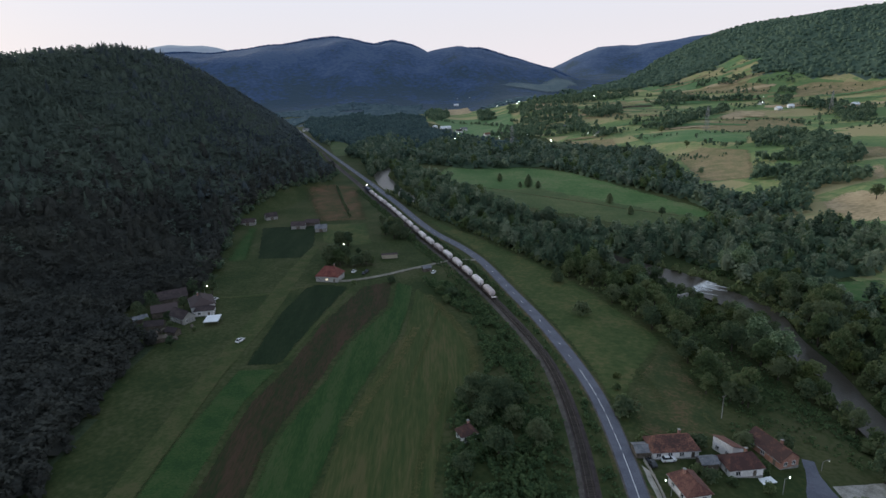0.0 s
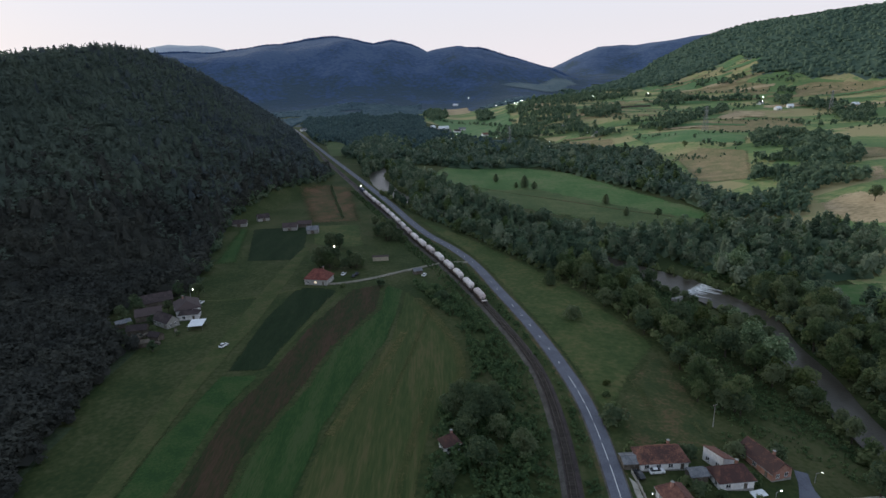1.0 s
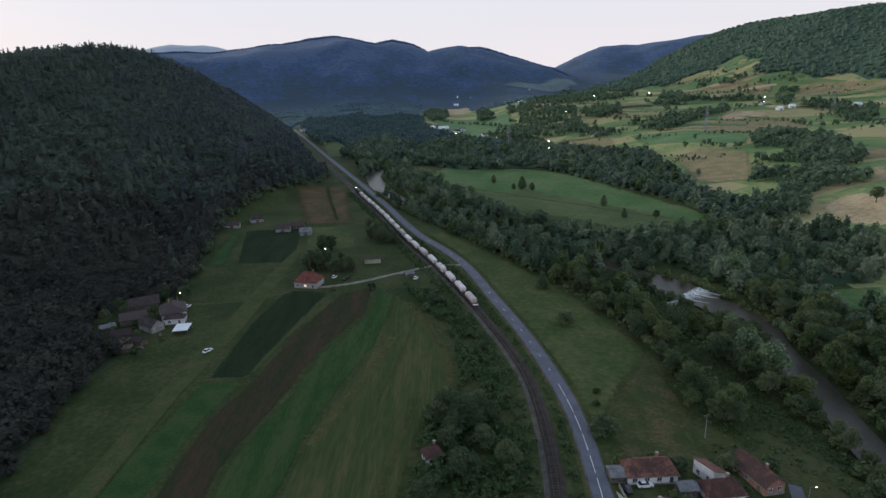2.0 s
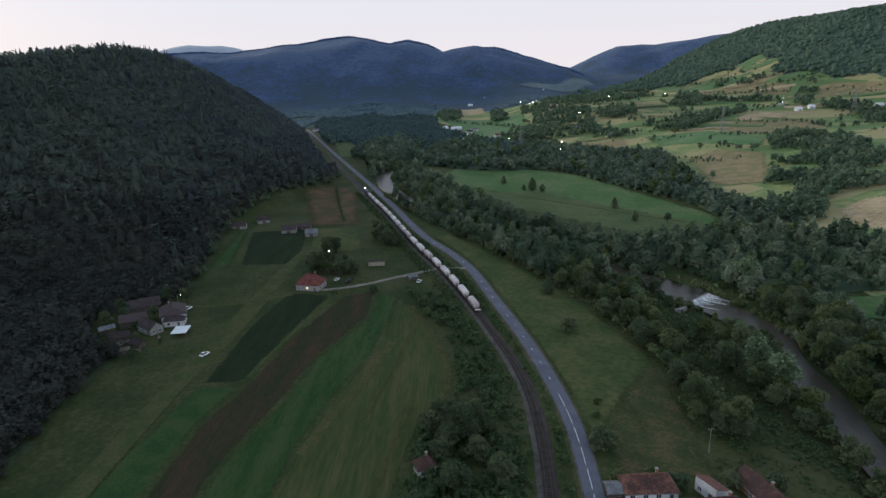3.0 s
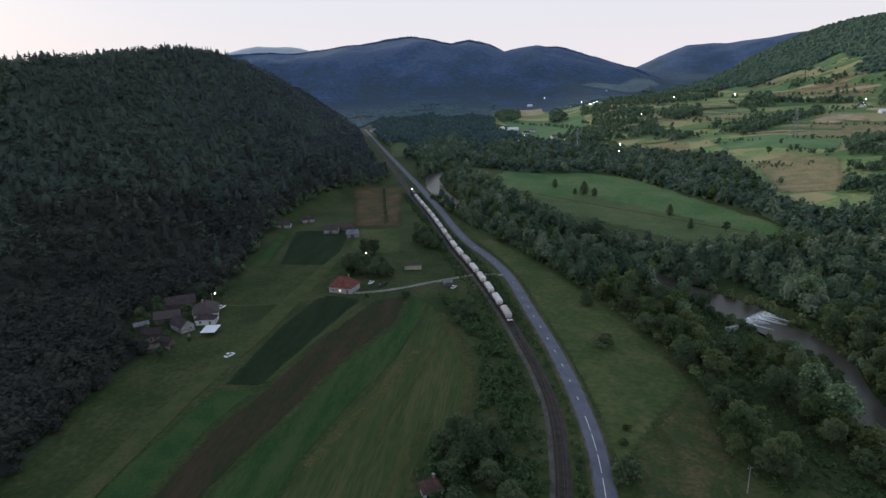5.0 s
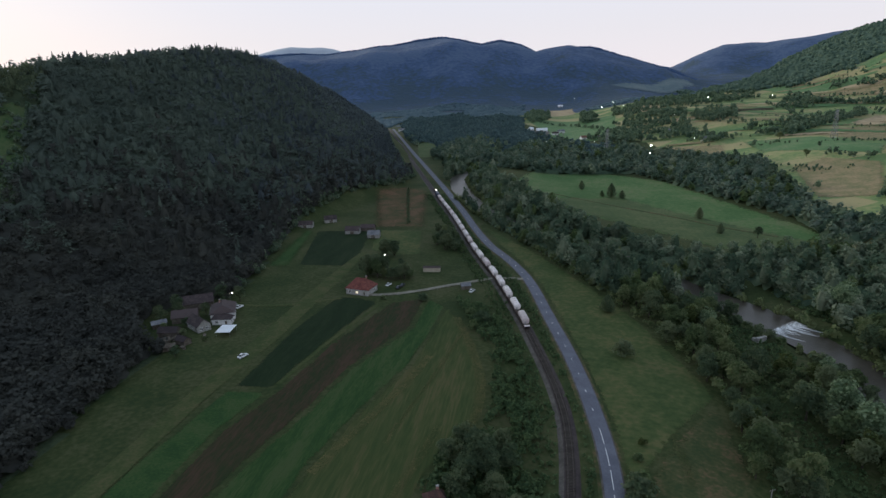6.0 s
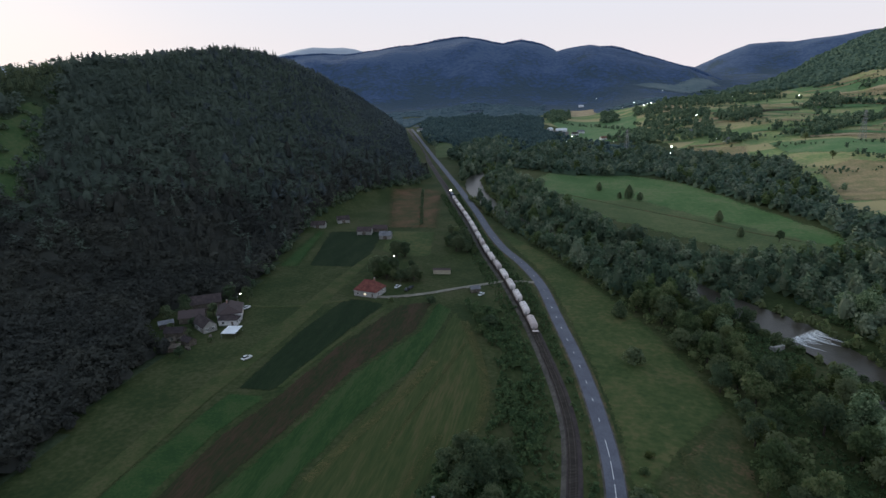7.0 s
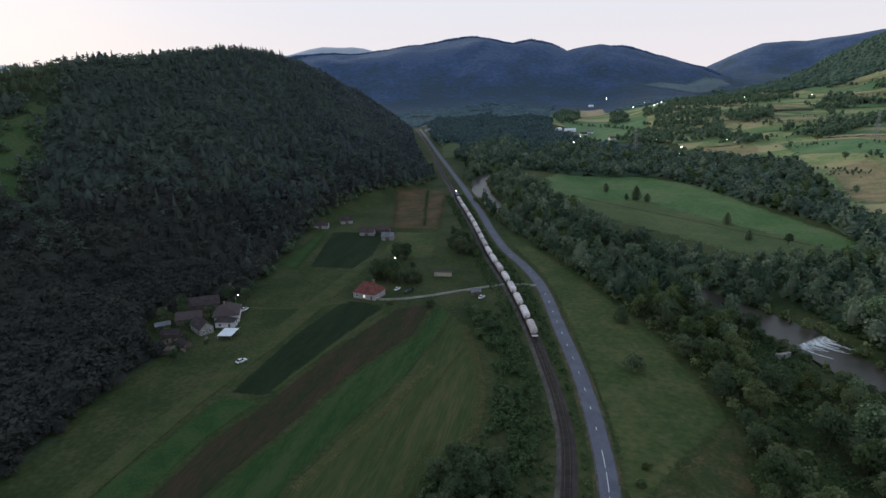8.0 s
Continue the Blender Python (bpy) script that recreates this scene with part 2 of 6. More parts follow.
    # blue of these crowns is haze, put into the leaf colour
    "far_wood": material("hazed_distant_leaves", [(0.0380, 0.0751, 0.1609), (0.0454, 0.0869, 0.1803), (0.0562, 0.1028, 0.2048)], 90, 0, rough=0.9, island=0.12),
    "wood_pale": material("grey_green_woodland_leaves", [(0.1429, 0.1855, 0.1256), (0.1935, 0.2395, 0.1611), (0.2522, 0.2937, 0.2012)], 12, 0, rough=0.85, island=0.4, thin=0.45, spec=0.15),
    "wood_lime": material("yellow_green_woodland_leaves", [(0.0630, 0.1026, 0.0400), (0.0882, 0.1311, 0.0500), (0.1215, 0.1568, 0.0680)], 12, 0, rough=0.85, island=0.4, thin=0.45, spec=0.15),
    # valley and range-foot leaves carry distance haze as a bluish tint
    "far_valley": material("hazed_valley_leaves", [(0.0520, 0.0930, 0.1000), (0.0690, 0.1150, 0.1190), (0.0910, 0.1410, 0.1400)], 40, 0, rough=0.9, island=0.3, thin=0.3, spec=0.15),
    "foot_wood": material("hazed_foot_leaves", [(0.0678, 0.1179, 0.1476), (0.0853, 0.1404, 0.1718), (0.1104, 0.1706, 0.1935)], 60, 0, rough=0.9, island=0.2, thin=0.3),
    "hill_wood": material("hillside_tree_leaves", [(0.0768, 0.1258, 0.0846), (0.1152, 0.1685, 0.1073), (0.1680, 0.2224, 0.1383)], 30, 0, rough=0.9, island=0.4, thin=0.4, spec=0.15),
    # sunlight on the hilltop painted as a yellower leaf colour
    "sunny_wood": material("sunlit_hilltop_leaves", [(0.0800, 0.1040, 0.0600), (0.1000, 0.1280, 0.0720), (0.1300, 0.1580, 0.0900)], 20, 0, rough=0.9, island=0.3, thin=0.4),
    "upper_wood": material("upper_hill_leaves", [(0.0754, 0.1238, 0.0920), (0.0960, 0.1487, 0.1068), (0.1233, 0.1793, 0.1242)], 45, 0, rough=0.9, island=0.3, thin=0.3, spec=0.15),
    "tile_red": material("red_roof_tiles", [(0.0638, 0.0367, 0.0336), (0.1375, 0.0626, 0.0483), (0.2365, 0.1166, 0.0840)], 2.4, 0.3, bump=0.05, bump_scale=0.25, each=0.5),
    "cream_wall": material("cream_painted_boards", [(0.36, 0.32, 0.25), (0.46, 0.41, 0.32)], 2, 0.3, rough=0.7),
    "tile_maroon": material("dark_maroon_roof_tiles", [(0.0624, 0.0329, 0.0310), (0.1144, 0.0512, 0.0425), (0.1755, 0.0830, 0.0644)], 2.0, 0.3, bump=0.05, bump_scale=0.25, each=0.4),
    "tile_bright": material("bright_red_roof_tiles", [(0.1037, 0.0347, 0.0291), (0.1596, 0.0520, 0.0420), (0.1995, 0.0723, 0.0581)], 1.6, 0.25, bump=0.05, bump_scale=0.25),
    "tile_brown": material("brown_roof_tiles", [(0.0351, 0.0274, 0.0289), (0.0530, 0.0403, 0.0413), (0.0780, 0.0585, 0.0585)], 2.4, 0.3, bump=0.05, bump_scale=0.25, each=0.5),
    "slate": material("grey_sheet_roof", [(0.10, 0.105, 0.12), (0.15, 0.155, 0.17), (0.21, 0.21, 0.225)], 2.5, 0.4, rough=0.6),
    "white_sheet": material("white_sheet_roof", [(0.68, 0.70, 0.73), (0.80, 0.82, 0.85)], 4, 0.6, rough=0.5),
    "plaster": material("white_plaster", [(0.6200, 0.6100, 0.6200), (0.7600, 0.7500, 0.7600), (0.8200, 0.8100, 0.8100)], 3, 0.4, each=0.3),
    "plaster_grey": material("grey_plaster", [(0.2380, 0.2295, 0.2210), (0.3230, 0.3145, 0.2975), (0.3825, 0.3740, 0.3570)], 3, 0.4, each=0.3),
    "plaster_pink": material("brick_red_plaster", [(0.26, 0.13, 0.10), (0.34, 0.18, 0.14), (0.40, 0.23, 0.18)], 2, 0.3),
    "timber": material("weathered_timber", [(0.07, 0.058, 0.046), (0.12, 0.10, 0.082), (0.17, 0.15, 0.125)], 1.5, 0.2),
    "glass": material("window_glass", [(0.02, 0.024, 0.03), (0.03, 0.035, 0.042)], 2, 0, rough=0.08, spec=0.6),
    "steel": material("galvanised_steel", [(0.24, 0.24, 0.25), (0.34, 0.34, 0.35)], 3, 0.5, rough=0.55, metal=0.5),
    "wagon_white": material("dusty_white_wagon_paint", [(0.5000, 0.4200, 0.4150), (0.6400, 0.5500, 0.5400), (0.7600, 0.6900, 0.6800)], 3.5, 0.5, rough=0.55, each=0.5),
    "wagon_frame": material("brown_wagon_frame", [(0.055, 0.040, 0.034), (0.10, 0.07, 0.06)], 2, 0.3, rough=0.7),
    "loco": material("dark_blue_loco_paint", [(0.03, 0.04, 0.08), (0.05, 0.06, 0.11)], 4, 0.5, rough=0.4),
    "car_white": material("white_car_paint", [(0.74, 0.75, 0.76), (0.80, 0.81, 0.82)], 2, 0, rough=0.25, spec=0.5),
    "car_dark": material("dark_car_paint", [(0.03, 0.032, 0.038), (0.045, 0.047, 0.052)], 2, 0, rough=0.25, spec=0.5),
    "rubber": material("tyre_rubber", [(0.015, 0.015, 0.016), (0.025, 0.025, 0.026)], 0.5, 0, rough=0.8),
    "lamp": glow("lit_lamp", (1.0, 0.86, 0.62), 30.0),
    "lamp_cool": glow("lit_cool_lamp", (0.86, 1.0, 0.80), 30.0),
    "lit_window": glow("lit_window", (1.0, 0.80, 0.55), 0.9),
}


# ---- the shape of the land ----
def smooth(a, b, v):
    u = np.clip((v - a) / (b - a), 0.0, 1.0)
    return u * u * (3 - 2 * u)


def near_line(x, y, line):
    """Distance from the points to a polyline, the value carried along it, and the side."""
    best = np.full(np.shape(x), 1e9)
    val = np.zeros(np.shape(x))
    side = np.zeros(np.shape(x))
    for (ax, ay, az), (bx, by, bz) in zip(line, line[1:]):
        dx, dy = bx - ax, by - ay
        u = np.clip(((x - ax) * dx + (y - ay) * dy) / (dx * dx + dy * dy), 0, 1)
        d = np.hypot(x - ax - u * dx, y - ay - u * dy)
        s = dx * (y - ay) - dy * (x - ax)
        m = d < best
        best = np.where(m, d, best)
        val = np.where(m, az + u * (bz - az), val)
        side = np.where(m, s, side)
    return best, val, side


def polar(az, dist, el):
    a = math.radians(az)
    return (dist * math.sin(a), dist * math.cos(a), 105 + dist * math.tan(math.radians(el)))


# crest lines: x, y, height
SPUR = [(-560, -500, 60), (-440, 50, 74), (-385, 250, 91), (-347, 390, 108), (-347, 458, 117.5), (-344, 500, 121), (-337, 610, 128), (-338, 655, 131), (-340, 740, 129), (-345, 790, 125), (-345, 905, 109), (-338, 1030, 77), (-330, 1160, 32), (-335, 1300, -8)]
EAST = [polar(80, 2000, 3.5), polar(60, 1900, 3.9), polar(45, 1900, 4.0), polar(35, 2000, 3.65), polar(29.8, 2150, 3.1), polar(27.6, 2280, 2.5), polar(26.1, 2330, 1.9), polar(25.2, 2360, 1.4), polar(24.4, 2380, 0.9), polar(23.5, 2400, 0.45), polar(22.3, 2430, -0.35), polar(20.9, 2460, -1.25), polar(19.4, 2480, -2.0), polar(17.2, 2500, -2.8)]
NORTH = [polar(-38, 2500, 1.1), polar(-30, 2700, 1.3), polar(-26, 2900, 1.6), polar(-23.8, 2960, 1.86), polar(-21.5, 2960, 2.04), polar(-19.1, 2960, 1.95), polar(-17.1, 2970, 2.00), polar(-15.2, 2970, 2.33), polar(-13.1, 2970, 2.67),
         polar(-11.1, 2970, 2.85), polar(-9.1, 2970, 2.99), polar(-7.1, 2970, 2.80), polar(-5.6, 2970, 2.51), polar(-4.1, 2970, 2.75), polar(-2.5, 2970, 2.37), polar(-0.9, 2970, 1.65), polar(0.5, 2970, 1.94),
         polar(2.0, 2970, 2.07), polar(4.0, 2980, 1.72), polar(6.0, 2980, 1.03), polar(7.9, 2980, 0.49), polar(10.3, 2980, -0.11), polar(12.5, 2980, -1.0)]
BLUE = [polar(8.5, 4080, -0.8), polar(10.5, 4080, 0.02), polar(11.6, 4080, 0.64), polar(13.0, 4080, 1.29), polar(14.3, 4080, 1.69), polar(15.9, 4080, 1.67), polar(17.4, 4080, 1.55), polar(19.1, 4080, 1.92), polar(20.7, 4080, 2.18), polar(22.3, 4080, 2.27), polar(28, 4080, 2.2), polar(36, 4080, 2.2)]
PALE = [polar(-60, 4650, 1.6), polar(-47.3, 4650, 1.84), polar(-46.3, 4650, 1.86), polar(-45.2, 4650, 1.64), polar(-44, 4650, 1.1), polar(-36, 4650, 1.2), polar(-27.5, 4660, 1.8), polar(-25.6, 4660, 2.12), polar(-24.4, 4660, 2.47), polar(-23.0, 4660, 2.72), polar(-21.6, 4660, 2.74), polar(-19.7, 4660, 2.62), polar(-18.3, 4660, 2.35), polar(-17.1, 4670, 2.04), polar(-10, 4670, 1.6), polar(5, 4700, 0.4)]
RIVER = [(-40, 790), (-58, 745), (-67, 690), (-58, 628), (-44, 575), (-16, 505), (25, 440), (66, 404), (97, 357), (119, 325), (134, 300), (146, 264), (143, 220), (137, 180), (135.5, 140), (141, 80), (150, -40), (160, -400)]


def floor_height(x, y):
    z = -1.0 - 0.0105 * np.clip(y - 200, 0, 1300) + 0.004 * np.clip(-x, 0, 200) * smooth(250, 400, y)
    z = z - 5.0 * smooth(62, 122, x + 0.17 * np.clip(y - 300, 0, 400))
    d, _, _ = near_line(x, y, [(a, b, 0) for a, b in RIVER])
    return z - 2.6 * (1 - smooth(7, 15, d))


def height(x, y):
    """Height of the land at x, y (arrays)."""
    x, y = np.asarray(x, float), np.asarray(y, float)
    z = floor_height(x, y)
    # the bench of fields east of the river
    xs = 205 - 0.16 * np.clip(y - 850, 0, 800)
    z = z + 25 * smooth(xs, xs + 230, x) + 16 * smooth(900, 1350, y) * smooth(60, 260, x) 
    z = z + 3.0 * np.sin(x * 0.021 + 1) * np.sin(y * 0.017) * smooth(240, 380, x)
    # the wooded spur west of the railway
    d, c, s = near_line(x, y, SPUR)
    z = np.maximum(z, np.where(s > 0, c - 0.12 * d, c - (0.6 + 0.085 * smooth(630, 740, y)) * d))
    # the eastern hill
    d, c, s = near_line(x, y, EAST)
    g = np.where(s < 0, np.exp(-(d / 420) ** 2), 1 / (1 + np.exp((d - 390) / 100)))
    z = z + (c - z) * g
    for line, half, steep in ((NORTH, 480, 120), (BLUE, 420, 150), (PALE, 350, 100)):
        d, c, s = near_line(x, y, line)
        g = (1 + math.exp(-half / steep)) / (1 + np.exp((d - half) / steep))
        z = np.maximum(z, z + (c - z) * g)
    return z


# ---- mesh helpers ----
def mesh_of(name, verts, faces, mat, smooth_faces=False):
    """A mesh of vertices and of faces that all have the same number of corners."""
    verts = np.asarray(verts, np.float32).reshape(-1, 3)
    faces = np.asarray(faces, np.int32)
    k = faces.shape[1]
    me = bpy.data.meshes.new(name)
    me.vertices.add(len(verts))
    me.vertices.foreach_set("co", verts.ravel())
    me.loops.add(faces.size)
    me.loops.foreach_set("vertex_index", faces.ravel())
    me.polygons.add(len(faces))
    me.polygons.foreach_set("loop_start", np.arange(0, faces.size, k, dtype=np.int32))
    me.update(calc_edges=True)
    me.polygons.foreach_set("use_smooth", np.full(len(faces), smooth_faces))
    for one in (mat if isinstance(mat, (list, tuple)) else [mat]):
        me.materials.append(M[one])
    return me


def put(name, mesh, parent=None, at=None, label=""):
    ob = new(name, mesh)
    if parent:
        ob.parent = parent
    if at is not None:
        ob.matrix_basis = at
    return tagged(ob, label)


def thing(name, at, label, category, group="", kind=""):
    """An empty at the base of a thing."""
    ob = new(name)
    ob.matrix_basis = at
    ob.empty_display_size = 0.2
    return tagged(ob, label, category, group, kind)


def part(name, bm, mat, parent, label=""):
    """One bmesh as one mesh object under a thing or a part."""
    me = bpy.data.meshes.new(name)
    bm.to_mesh(me)
    bm.free()
    me.materials.append(M[mat])
    ob = put(name, me, parent)
    if label:
        tagged(ob, label)
    return ob


def add_box(bm, x, y, z, sx, sy, sz, rz=0.0, bevel=0.0, taper=1.0):
    """A box centred at x, y with its foot at z."""
    c, s = math.cos(radians(rz)), math.sin(radians(rz))
    vs = []
    for k in (0, 1):
        t = taper if k else 1.0
        for i, j in ((-1, -1), (1, -1), (1, 1), (-1, 1)):
            u, v = i * sx / 2 * t, j * sy / 2 * t
            vs.append(bm.verts.new((x + u * c - v * s, y + u * s + v * c, z + k * sz)))
    fs = [bm.faces.new([vs[i] for i in q]) for q in ((3, 2, 1, 0), (4, 5, 6, 7), (0, 1, 5, 4), (1, 2, 6, 5), (2, 3, 7, 6), (3, 0, 4, 7))]
    if bevel:
        bmesh.ops.bevel(bm, geom=list({e for f in fs for e in f.edges}), offset=bevel, segments=2, affect="EDGES", profile=0.6)
    return bm


def box(*a, **k):
    return add_box(bmesh.new(), *a, **k)


def add_rod(bm, a, b, r0, r1=None, n=6):
    """A round bar from a to b."""
    a, b = Vector(a), Vector(b)
    q = (b - a).to_track_quat("Z", "Y")
    r1 = r0 if r1 is None else r1
    rings = []
    for p, r in ((a, r0), (b, r1)):
        rings.append([bm.verts.new(p + q @ Vector((r * math.cos(2 * math.pi * i / n), r * math.sin(2 * math.pi * i / n), 0))) for i in range(n)])
    for i in range(n):
        bm.faces.new((rings[0][i], rings[0][(i + 1) % n], rings[1][(i + 1) % n], rings[1][i]))
    bm.faces.new(rings[0][::-1])
    bm.faces.new(rings[1])
    return bm


def rod(*a, **k):
    return add_rod(bmesh.new(), *a, **k)


def loft(sections):
    """A closed skin over rings of points with equal counts."""
    bm = bmesh.new()
    rings = [[bm.verts.new(p) for p in s] for s in sections]
    n = len(rings[0])
    for a, b in zip(rings, rings[1:]):
        for i in range(n):
            bm.faces.new((a[i], a[(i + 1) % n], b[(i + 1) % n], b[i]))
    bm.faces.new(rings[0][::-1])
    bm.faces.new(rings[-1])
    return bm


# ---- the land: one sheet to the horizon ----
def graded(lo, a, b, hi, step, grow):
    core = list(np.arange(a, b + 0.1, step))
    left, right, s = [a], [b], step
    while left[-1] > lo:
        s *= grow
        left.append(left[-1] - s)
    s = step
    while right[-1] < hi:
        s *= grow
        right.append(right[-1] + s)
    return np.array(left[:0:-1] + core + right[1:])


GX = graded(-4700, -420, 700, 4700, 6.5, 1.07)
GY = graded(-1500, 50, 1350, 5200, 6.5, 1.035)
XX, YY = np.meshgrid(GX, GY)
rngl = np.random.default_rng(5)


def rough_land(x, y, z):
    """Small swells of the ground, more on the wooded slopes."""
    k = np.clip((z + 4) / 60, 0.04, 1)
    w = np.sin(x * 0.043 + 2.1 * np.sin(y * 0.019)) * np.sin(y * 0.037 + 1.7 * np.sin(x * 0.023))
    v = np.sin(x * 0.0093 + 1.3 * np.sin(y * 0.0071)) * np.sin(y * 0.0087 + 0.4)
    far = smooth(1400, 2600, np.hypot(x, y))
    dn, _, _ = near_line(x, y, NORTH)
    z = z + (4 + 6 * smooth(0, -400, x)) * np.exp(-((dn - 520) / 330) ** 2) * np.sin(x * 0.014 + 1.5 * np.sin(y * 0.0021) + 0.6) * smooth(1700, 2200, np.hypot(x, y)) + 4 * np.exp(-((dn - 420) / 300) ** 2) * np.sin(x * 0.037 + y * 0.006)
    return z + k * (1.6 * w + 4 * v * (1 - far)) + far * 10 * k * np.sin(x * 0.011 + 2 * np.sin(y * 0.006)) * np.sin(y * 0.013 + x * 0.004)


ZZ = rough_land(XX, YY, height(XX, YY))


def land(x, y):
    """The sheet's height at x, y."""
    x, y = np.asarray(x, float), np.asarray(y, float)
    i = np.clip(np.searchsorted(GX, x) - 1, 0, len(GX) - 2)
    j = np.clip(np.searchsorted(GY, y) - 1, 0, len(GY) - 2)
    u, v = (x - GX[i]) / (GX[i + 1] - GX[i]), (y - GY[j]) / (GY[j + 1] - GY[j])
    return (ZZ[j, i] * (1 - u) + ZZ[j, i + 1] * u) * (1 - v) + (ZZ[j + 1, i] * (1 - u) + ZZ[j + 1, i + 1] * u) * v


def inside(x, y, poly):
    x, y = np.asarray(x, float), np.asarray(y, float)
    r = np.zeros(x.shape, bool)
    for (ax, ay), (bx, by) in zip(poly, poly[1:] + poly[:1]):
        if ay != by:
            r ^= ((ay > y) != (by > y)) & (x < (bx - ax) * (y - ay) / (by - ay) + ax)
    return r


# edge of the woods at the foot of the spur, from south to north: y, x
EDGE_Y = [-200, 100, 140, 180, 215, 265, 332, 389, 445, 530, 630, 690, 760, 880, 1050, 1290, 1500]
EDGE_X = [-90, -105, -112, -119, -122, -124, -132, -145, -156, -147, -119, -121, -152, -196, -248, -318, -378]
FARMYARD = [(-153, 257), (-129, 233), (-112, 230), (-100, 245), (-100, 290), (-118, 291), (-146, 290)]
CLEARING = [(-318, 345), (-316, 362), (-319, 386), (-321, 411), (-309, 396), (-301, 374), (-291, 357), (-281, 341), (-273, 325), (-267, 305), (-268, 288), (-300, 290), (-322, 318)]
SUNNY = [(-375, 300), (-362, 440), (-340, 440), (-318, 402), (-332, 360), (-350, 300)]


def glade(x, y):
    """The clearing on the spur, with a ragged edge."""
    u = x + 5.0 * np.sin(y * 0.23 + 1) + 3.0 * np.sin(y * 0.61 + x * 0.4)
    v = y + 5.0 * np.sin(x * 0.27) + 3.0 * np.sin(x * 0.71 + y * 0.3)
    return inside(u, v, CLEARING)


def wooded_spur(x, y):
    d, c, s = near_line(x, y, SPUR)
    return (x < np.interp(y, EDGE_Y, EDGE_X)) & ((s < 0) | (d < 36)) & (y < 1400) & (y > 60) & ~glade(x, y) & ~inside(x, y, FARMYARD)


def high_wood(x, y):
    d, c, s = near_line(x, y, EAST)
    z = land(x, y)
    lim = 92 + 26 * np.sin(x * 0.012 + 1.2) * np.sin(y * 0.009 + x * 0.004) + 14 * np.sin(x * 0.041) * np.sin(y * 0.037) - 60 * smooth(1500, 1800, y)
    return (z > lim) & ((s > 0) | (d < 90)) & ~inside(x, y, [(700, 1590), (760, 1575), (740, 1500), (690, 1515)])


def build_land():
    nx, ny = len(GX), len(GY)
    idx = np.arange(nx * ny).reshape(ny, nx)
    faces = np.stack([idx[:-1, :-1], idx[:-1, 1:], idx[1:, 1:], idx[1:, :-1]], -1).reshape(-1, 4)
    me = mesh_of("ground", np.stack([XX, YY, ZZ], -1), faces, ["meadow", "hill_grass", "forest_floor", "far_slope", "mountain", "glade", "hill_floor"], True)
    cx, cy = (XX[:-1, :-1] + XX[1:, 1:]) / 2, (YY[:-1, :-1] + YY[1:, 1:]) / 2
    cz = (ZZ[:-1, :-1] + ZZ[1:, 1:]) / 2
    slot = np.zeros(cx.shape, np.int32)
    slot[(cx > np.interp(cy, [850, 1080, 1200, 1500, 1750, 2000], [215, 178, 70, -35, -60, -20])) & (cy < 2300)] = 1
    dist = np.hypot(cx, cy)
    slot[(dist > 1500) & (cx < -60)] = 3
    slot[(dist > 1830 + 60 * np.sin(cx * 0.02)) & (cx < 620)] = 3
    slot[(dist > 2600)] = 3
    slot[glade(cx, cy)] = 5
    slot[wooded_spur(cx, cy)] = 2
    slot[(near_line(cx, cy, SPUR)[2] > 0) & (dist < 1900) & (cx < -200)] = 2
    slot[high_wood(cx, cy) & (cx > 400) & (cy < 2380)] = 6
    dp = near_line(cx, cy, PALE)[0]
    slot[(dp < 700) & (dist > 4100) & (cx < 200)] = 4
    me.polygons.foreach_set("material_index", slot.ravel())
    return tagged(put("ground", me), "dusky green valley floor rising to grassy and wooded hills", "ground", kind="structure")


build_land()


def spline(points, step):
    """A smooth line through plan points, at even steps: positions and unit tangents."""
    p = np.array(points, float)
    p = np.vstack([2 * p[0] - p[1], p, 2 * p[-1] - p[-2]])
    out = []
    for a, b, c, d in zip(p, p[1:], p[2:], p[3:]):
        for u in np.linspace(0, 1, 24, endpoint=False):
            out.append(0.5 * (2 * b + (c - a) * u + (2 * a - 5 * b + 4 * c - d) * u * u + (3 * b - a - 3 * c + d) * u ** 3))
    out.append(p[-2])
    out = np.array(out)
    s = np.concatenate([[0], np.cumsum(np.hypot(*np.diff(out, axis=0).T))])
    t = np.arange(0, s[-1], step)
    q = np.stack([np.interp(t, s, out[:, 0]), np.interp(t, s, out[:, 1])], -1)
    g = np.gradient(q, axis=0)
    return q, g / np.linalg.norm(g, axis=1)[:, None]


def ribbon(line, tang, offsets, heights, lift=0.0, level=None):
    """A strip that follows a line; offsets to the right of it and heights above the land."""
    nrm = np.stack([tang[:, 1], -tang[:, 0]], -1)
    rows = []
    base = land(line[:, 0], line[:, 1]) if level is None else level
    for o, h in zip(offsets, heights):
        p = line + nrm * o
        rows.append(np.concatenate([p, (base + h + lift)[:, None]], -1))
    v = np.stack(rows, 1)
    n, k = v.shape[:2]
    idx = np.arange(n * k).reshape(n, k)
    f = np.stack([idx[:-1, :-1], idx[:-1, 1:], idx[1:, 1:], idx[1:, :-1]], -1).reshape(-1, 4)
    return v.reshape(-1, 3), f


ROAD = [(25, -20), (38, 50), (45, 100), (48, 130), (49.5, 156), (49.5, 180), (47, 206), (41.5, 242), (32.5, 285), (22.5, 332), (11, 366), (-5, 402), (-20, 446), (-40, 513), (-76, 626), (-99, 696), (-128, 784), (-167, 902), (-207, 1025), (-258, 1182), (-326, 1389)]
